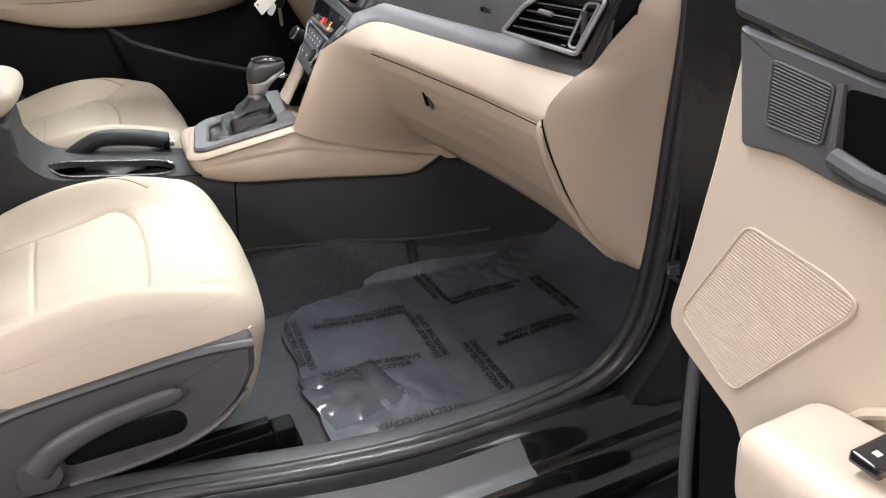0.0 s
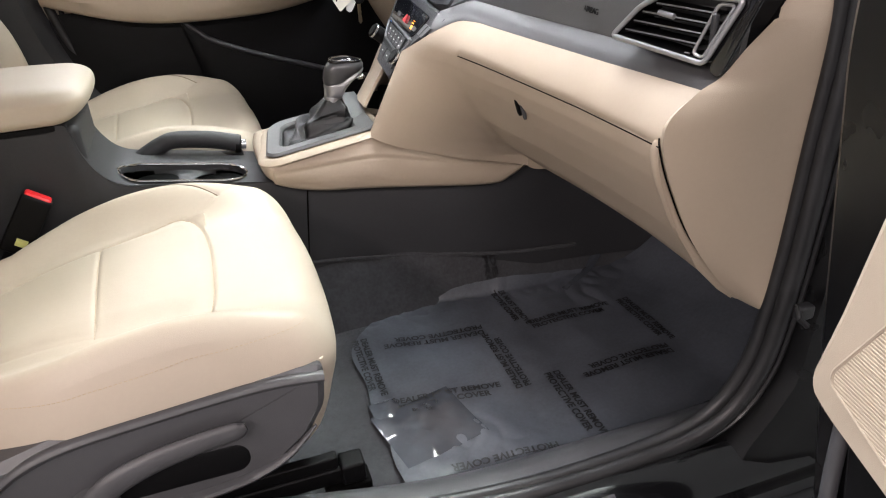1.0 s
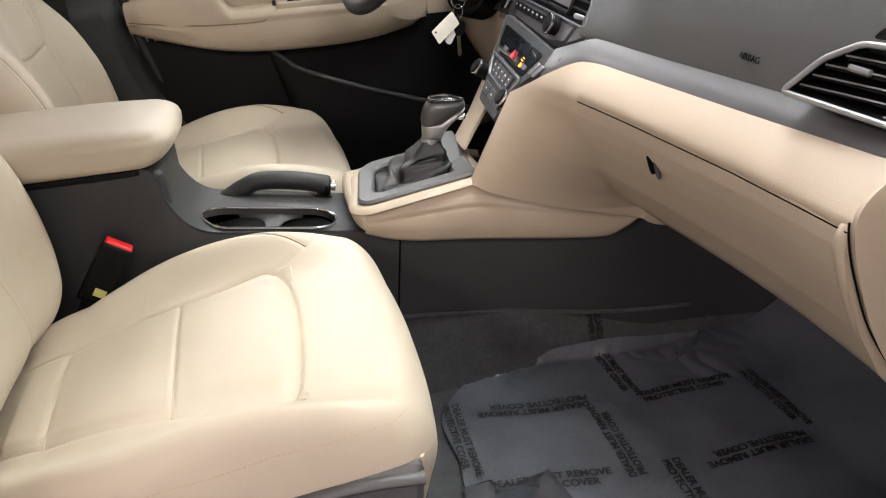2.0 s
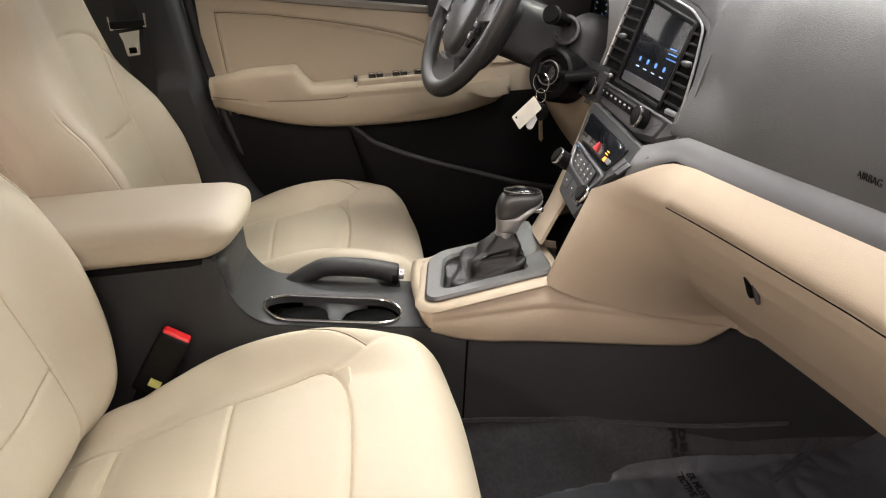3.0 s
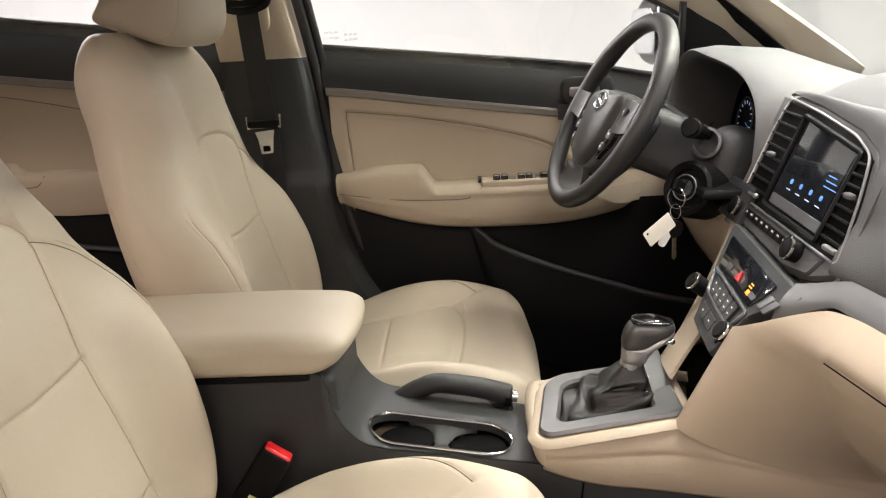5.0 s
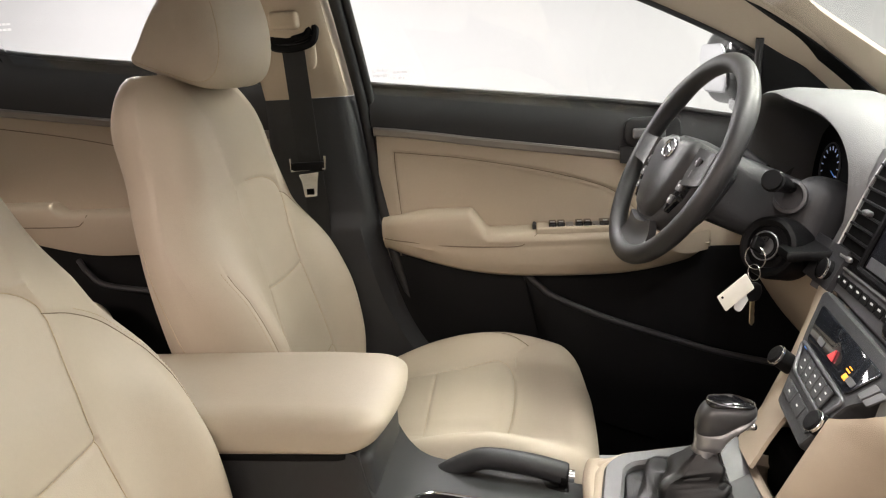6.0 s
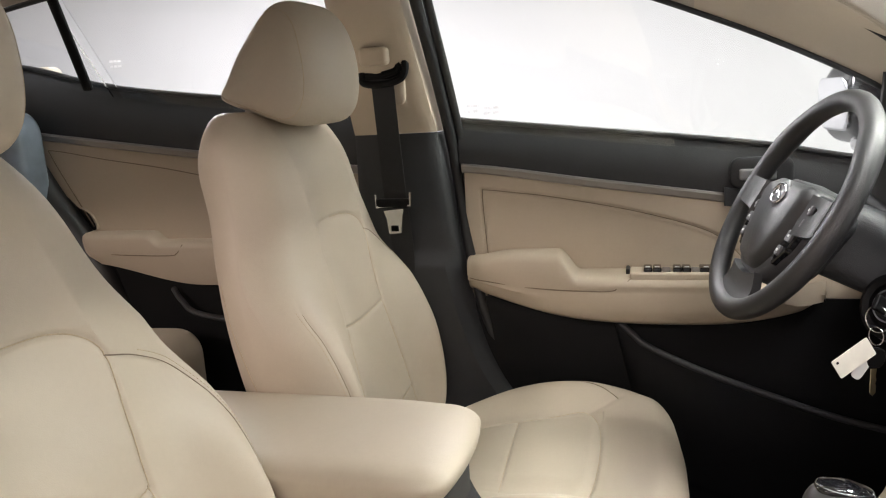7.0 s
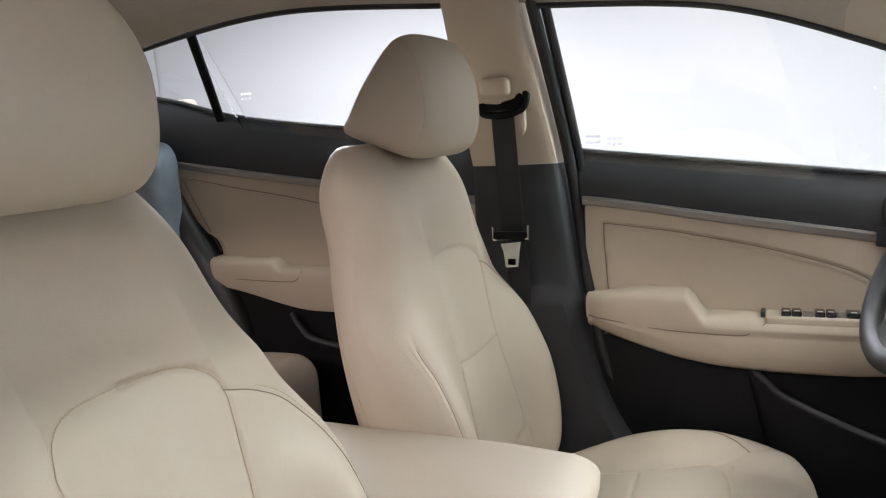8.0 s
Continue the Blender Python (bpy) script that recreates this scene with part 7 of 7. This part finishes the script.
# ignition key, ring and tags
ks = thing("key_bunch", tuple(ig + iw * 0.03), "car key on a ring with white paper tags", "keys")
kc = ig + iw * 0.012
part("inserted_key", turned(rbox((0, 0, 0), (0.014, 0.004, 0.012), 0.003, (4, 3, 4)), Matrix.Translation(kc + iw * 0.012) @ pose(0, 0, 0, 0, 30, 40)), BLACK, ks, "black key head in the lock")
rc_ = kc + np.array((-0.012, -0.010, -0.018))
part("key_ring", tube(np.array([rc_ + 0.019 * (math.cos(t) * np.array((0.62, -0.75, 0.1)) + math.sin(t) * np.array((0, 0.13, 1.0))) for t in np.linspace(0, 2 * math.pi, 36, endpoint=False)]), 0.0011, 6, closed=True), STEEL, ks, "thin steel split ring")
part("second_ring", tube(np.array([rc_ + np.array((-0.002, -0.004, -0.024)) + 0.013 * (math.cos(t) * np.array((0.5, -0.85, 0.0)) + math.sin(t) * np.array((0.1, 0.1, 1.0))) for t in np.linspace(0, 2 * math.pi, 30, endpoint=False)]), 0.001, 6, closed=True), STEEL, ks)
kd = rc_ + np.array((-0.004, -0.008, -0.040))


def hang(u, v, w):
    """Across the picture plane of the hanging keys: sideways, down, out."""
    return tuple(kd + np.array((0.93, 0.36, 0)) * u + np.array((0, 0, -1)) * v + np.array((-0.36, 0.93, 0)) * w)


part("key_head", plate(rounded([(-0.014, 0.004), (-0.017, 0.018), (-0.010, 0.032), (0.010, 0.032), (0.017, 0.018), (0.014, 0.004), (0.004, 0.0), (-0.004, 0.0)], 0.008), -0.004, 0.004, hang, 0.002), BLACK, ks, "black plastic key head")
part("key_blade", plate([(-0.0045, 0.031), (-0.0045, 0.070), (0.0, 0.075), (0.0045, 0.070), (0.0045, 0.060), (0.0035, 0.055), (0.0045, 0.050), (0.0035, 0.044), (0.0045, 0.031)], -0.001, 0.001, hang, 0.0003), BRASS, ks, "nickel key blade")
c3, s3 = math.cos(radians(58)), math.sin(radians(58))


def swing(u, v, w):
    return hang(-0.010 + c3 * u - s3 * v, -0.006 + s3 * -u * -1 * 0.0 + c3 * v + s3 * u, w - 0.006)


part("paper_tag", plate(rounded([(-0.016, 0.0), (-0.016, 0.062), (0.016, 0.062), (0.016, 0.0)], 0.003), -0.0006, 0.0006, swing, 0.0002), PAPER, ks, "off-white paper key tag")
part("tag_hole", lathe([(0.0022, 0), (0.0022, 0.0004)], swing(-0.009, 0.055, -0.0008), (0.36, -0.93, 0), 12), VOID, ks)


def swing2(u, v, w):
    a = radians(36)
    return hang(-0.004 + math.cos(a) * u - math.sin(a) * v, 0.004 + math.cos(a) * v + math.sin(a) * u, w - 0.003)


part("small_tag", plate(rounded([(-0.009, 0.0), (-0.009, 0.048), (0.009, 0.048), (0.009, 0.0)], 0.008), -0.0006, 0.0006, swing2, 0.0002), WHITE_MARK, ks, "small white oval tag")
set_in()

# ---- protective film on the passenger floor ----
def film_rise(x, y):
    z = carpet_height(x, y)[2] + 0.006
    crumple = math.exp(-(((x + 0.02) / 0.10) ** 2 + ((y + 0.60) / 0.09) ** 2))
    edge = math.exp(-((y + 0.21) / 0.03) ** 2) + math.exp(-((x - 0.40) / 0.09) ** 2) * math.exp(-((y + 0.26) / 0.08) ** 2)
    n = noise.noise((x * 7, y * 7, 0.3)) * 0.003 + abs(noise.noise((x * 22, y * 18, 1.7))) * 0.0010
    n += (crumple * 0.012 + edge * 0.007) * abs(noise.noise((x * 24 + y * 9, y * 17 - x * 6, 4.1)))
    return z + n + 0.002


def film_at(s, t):
    y = -0.212 - 0.528 * t + 0.030 * math.sin(math.pi * min(1.0, s * 1.1)) * (1 - t)
    x0 = -0.118 + 0.06 * max(0, 1 - t * 6) ** 2 + 0.003 * math.sin(23 * t)
    x1 = 0.62 - 0.02 * t - 0.30 * float(step(0.80, 1.0, t)) ** 2
    x = x0 + (x1 - x0) * s
    return (x, y + 0.006 * math.sin(9 * s) * (1 - t), film_rise(x, y))


film = thing("floor_film", (0.2, -0.4, FLOOR), "clear crinkled protective film with black lettering on the carpet", "protective film")
part("film_sheet", slab(sheet(np.linspace(0, 1, 230), np.linspace(0, 1, 200), film_at), 0.0006), MAT_FILM, film, "crinkled clear film", sharp=60)


def lettering(text, start, way, size):
    """One printed line lying on the film."""
    fc = bpy.data.curves.new("lettering", "FONT")
    fc.body, fc.size, fc.extrude, fc.offset = text, size, 0.0, 0.0006
    tmp = new("lettering_text", fc)
    me = bpy.data.meshes.new_from_object(tmp)
    bpy.data.objects.remove(tmp)
    c, s = math.cos(way), math.sin(way)
    for v in me.vertices:
        x, y = start[0] + c * v.co.x - s * v.co.y, start[1] + s * v.co.x + c * v.co.y
        v.co = (x, y, film_rise(x, y) + 0.0030)
    me.materials.append(INK)
    ob = new("lettering", me)
    ob.parent = film
    ob.matrix_parent_inverse = Matrix.Translation(-film.location)
    ob["label"] = "printed black capital letters"
    return ob


PRINTS = [((-0.087, -0.472), (0.128, -0.500)), ((0.141, -0.327), (-0.078, -0.296)), ((0.141, -0.515), (0.143, -0.322)), ((-0.094, -0.262), (-0.098, -0.462)), ((0.207, -0.497), (0.206, -0.700)),
          ((0.222, -0.160), (0.231, -0.358)), ((0.236, -0.340), (0.436, -0.338)), ((0.443, -0.516), (0.234, -0.522)), ((0.222, -0.690), (0.436, -0.680)), ((0.132, -0.680), (-0.088, -0.664)), ((0.450, -0.330), (0.460, -0.510))]
for (ax1, ay1), (bx1, by1) in PRINTS:
    ang, ln = math.atan2(by1 - ay1, bx1 - ax1), math.hypot(bx1 - ax1, by1 - ay1)
    size = ln / 11.6
    lettering("DEALER MUST REMOVE", (ax1, ay1), ang, size)
    lettering("PROTECTIVE COVER", (ax1 + math.sin(ang) * size * 1.0, ay1 - math.cos(ang) * size * 1.0), ang, size)



# loose folds of the film that stand up and catch the light
def fold(cx, cy, lx, ly, turn, height, cells, seed):
    """A crumpled flap: flat facets between sharp creases, pinned down at its edge."""
    rnd = random.Random(seed)
    n1, n2 = cells
    c, s = math.cos(turn), math.sin(turn)
    rows = []
    for i in range(n1):
        row = []
        for j in range(n2):
            rim = i in (0, n1 - 1) or j in (0, n2 - 1)
            a = (i / (n1 - 1) - 0.5 + (0 if rim else rnd.uniform(-0.38, 0.38) / (n1 - 1))) * lx
            b = (j / (n2 - 1) - 0.5 + (0 if rim else rnd.uniform(-0.38, 0.38) / (n2 - 1))) * ly
            e = max(0.0, 1 - (2 * a / lx) ** 4) * max(0.0, 1 - (2 * b / ly) ** 4)
            x, y = cx + c * a - s * b, cy + s * a + c * b
            row.append((x, y, film_rise(x, y) + 0.0012 + height * e * rnd.random() ** 1.5))
        rows.append(row)
    return slab(np.array(rows), 0.0004)


for q in ((-0.045, -0.545, 0.150, 0.140, 0.2, 0.012, (9, 8), 3), (-0.100, -0.480, 0.05, 0.05, 0.1, 0.012, (5, 5), 8), (0.455, -0.190, 0.22, 0.014, 0.53, 0.018, (12, 4), 17)):
    part("film_fold", fold(*q), CRINKLE, film, "glossy crumpled fold of clear film", sharp=50)
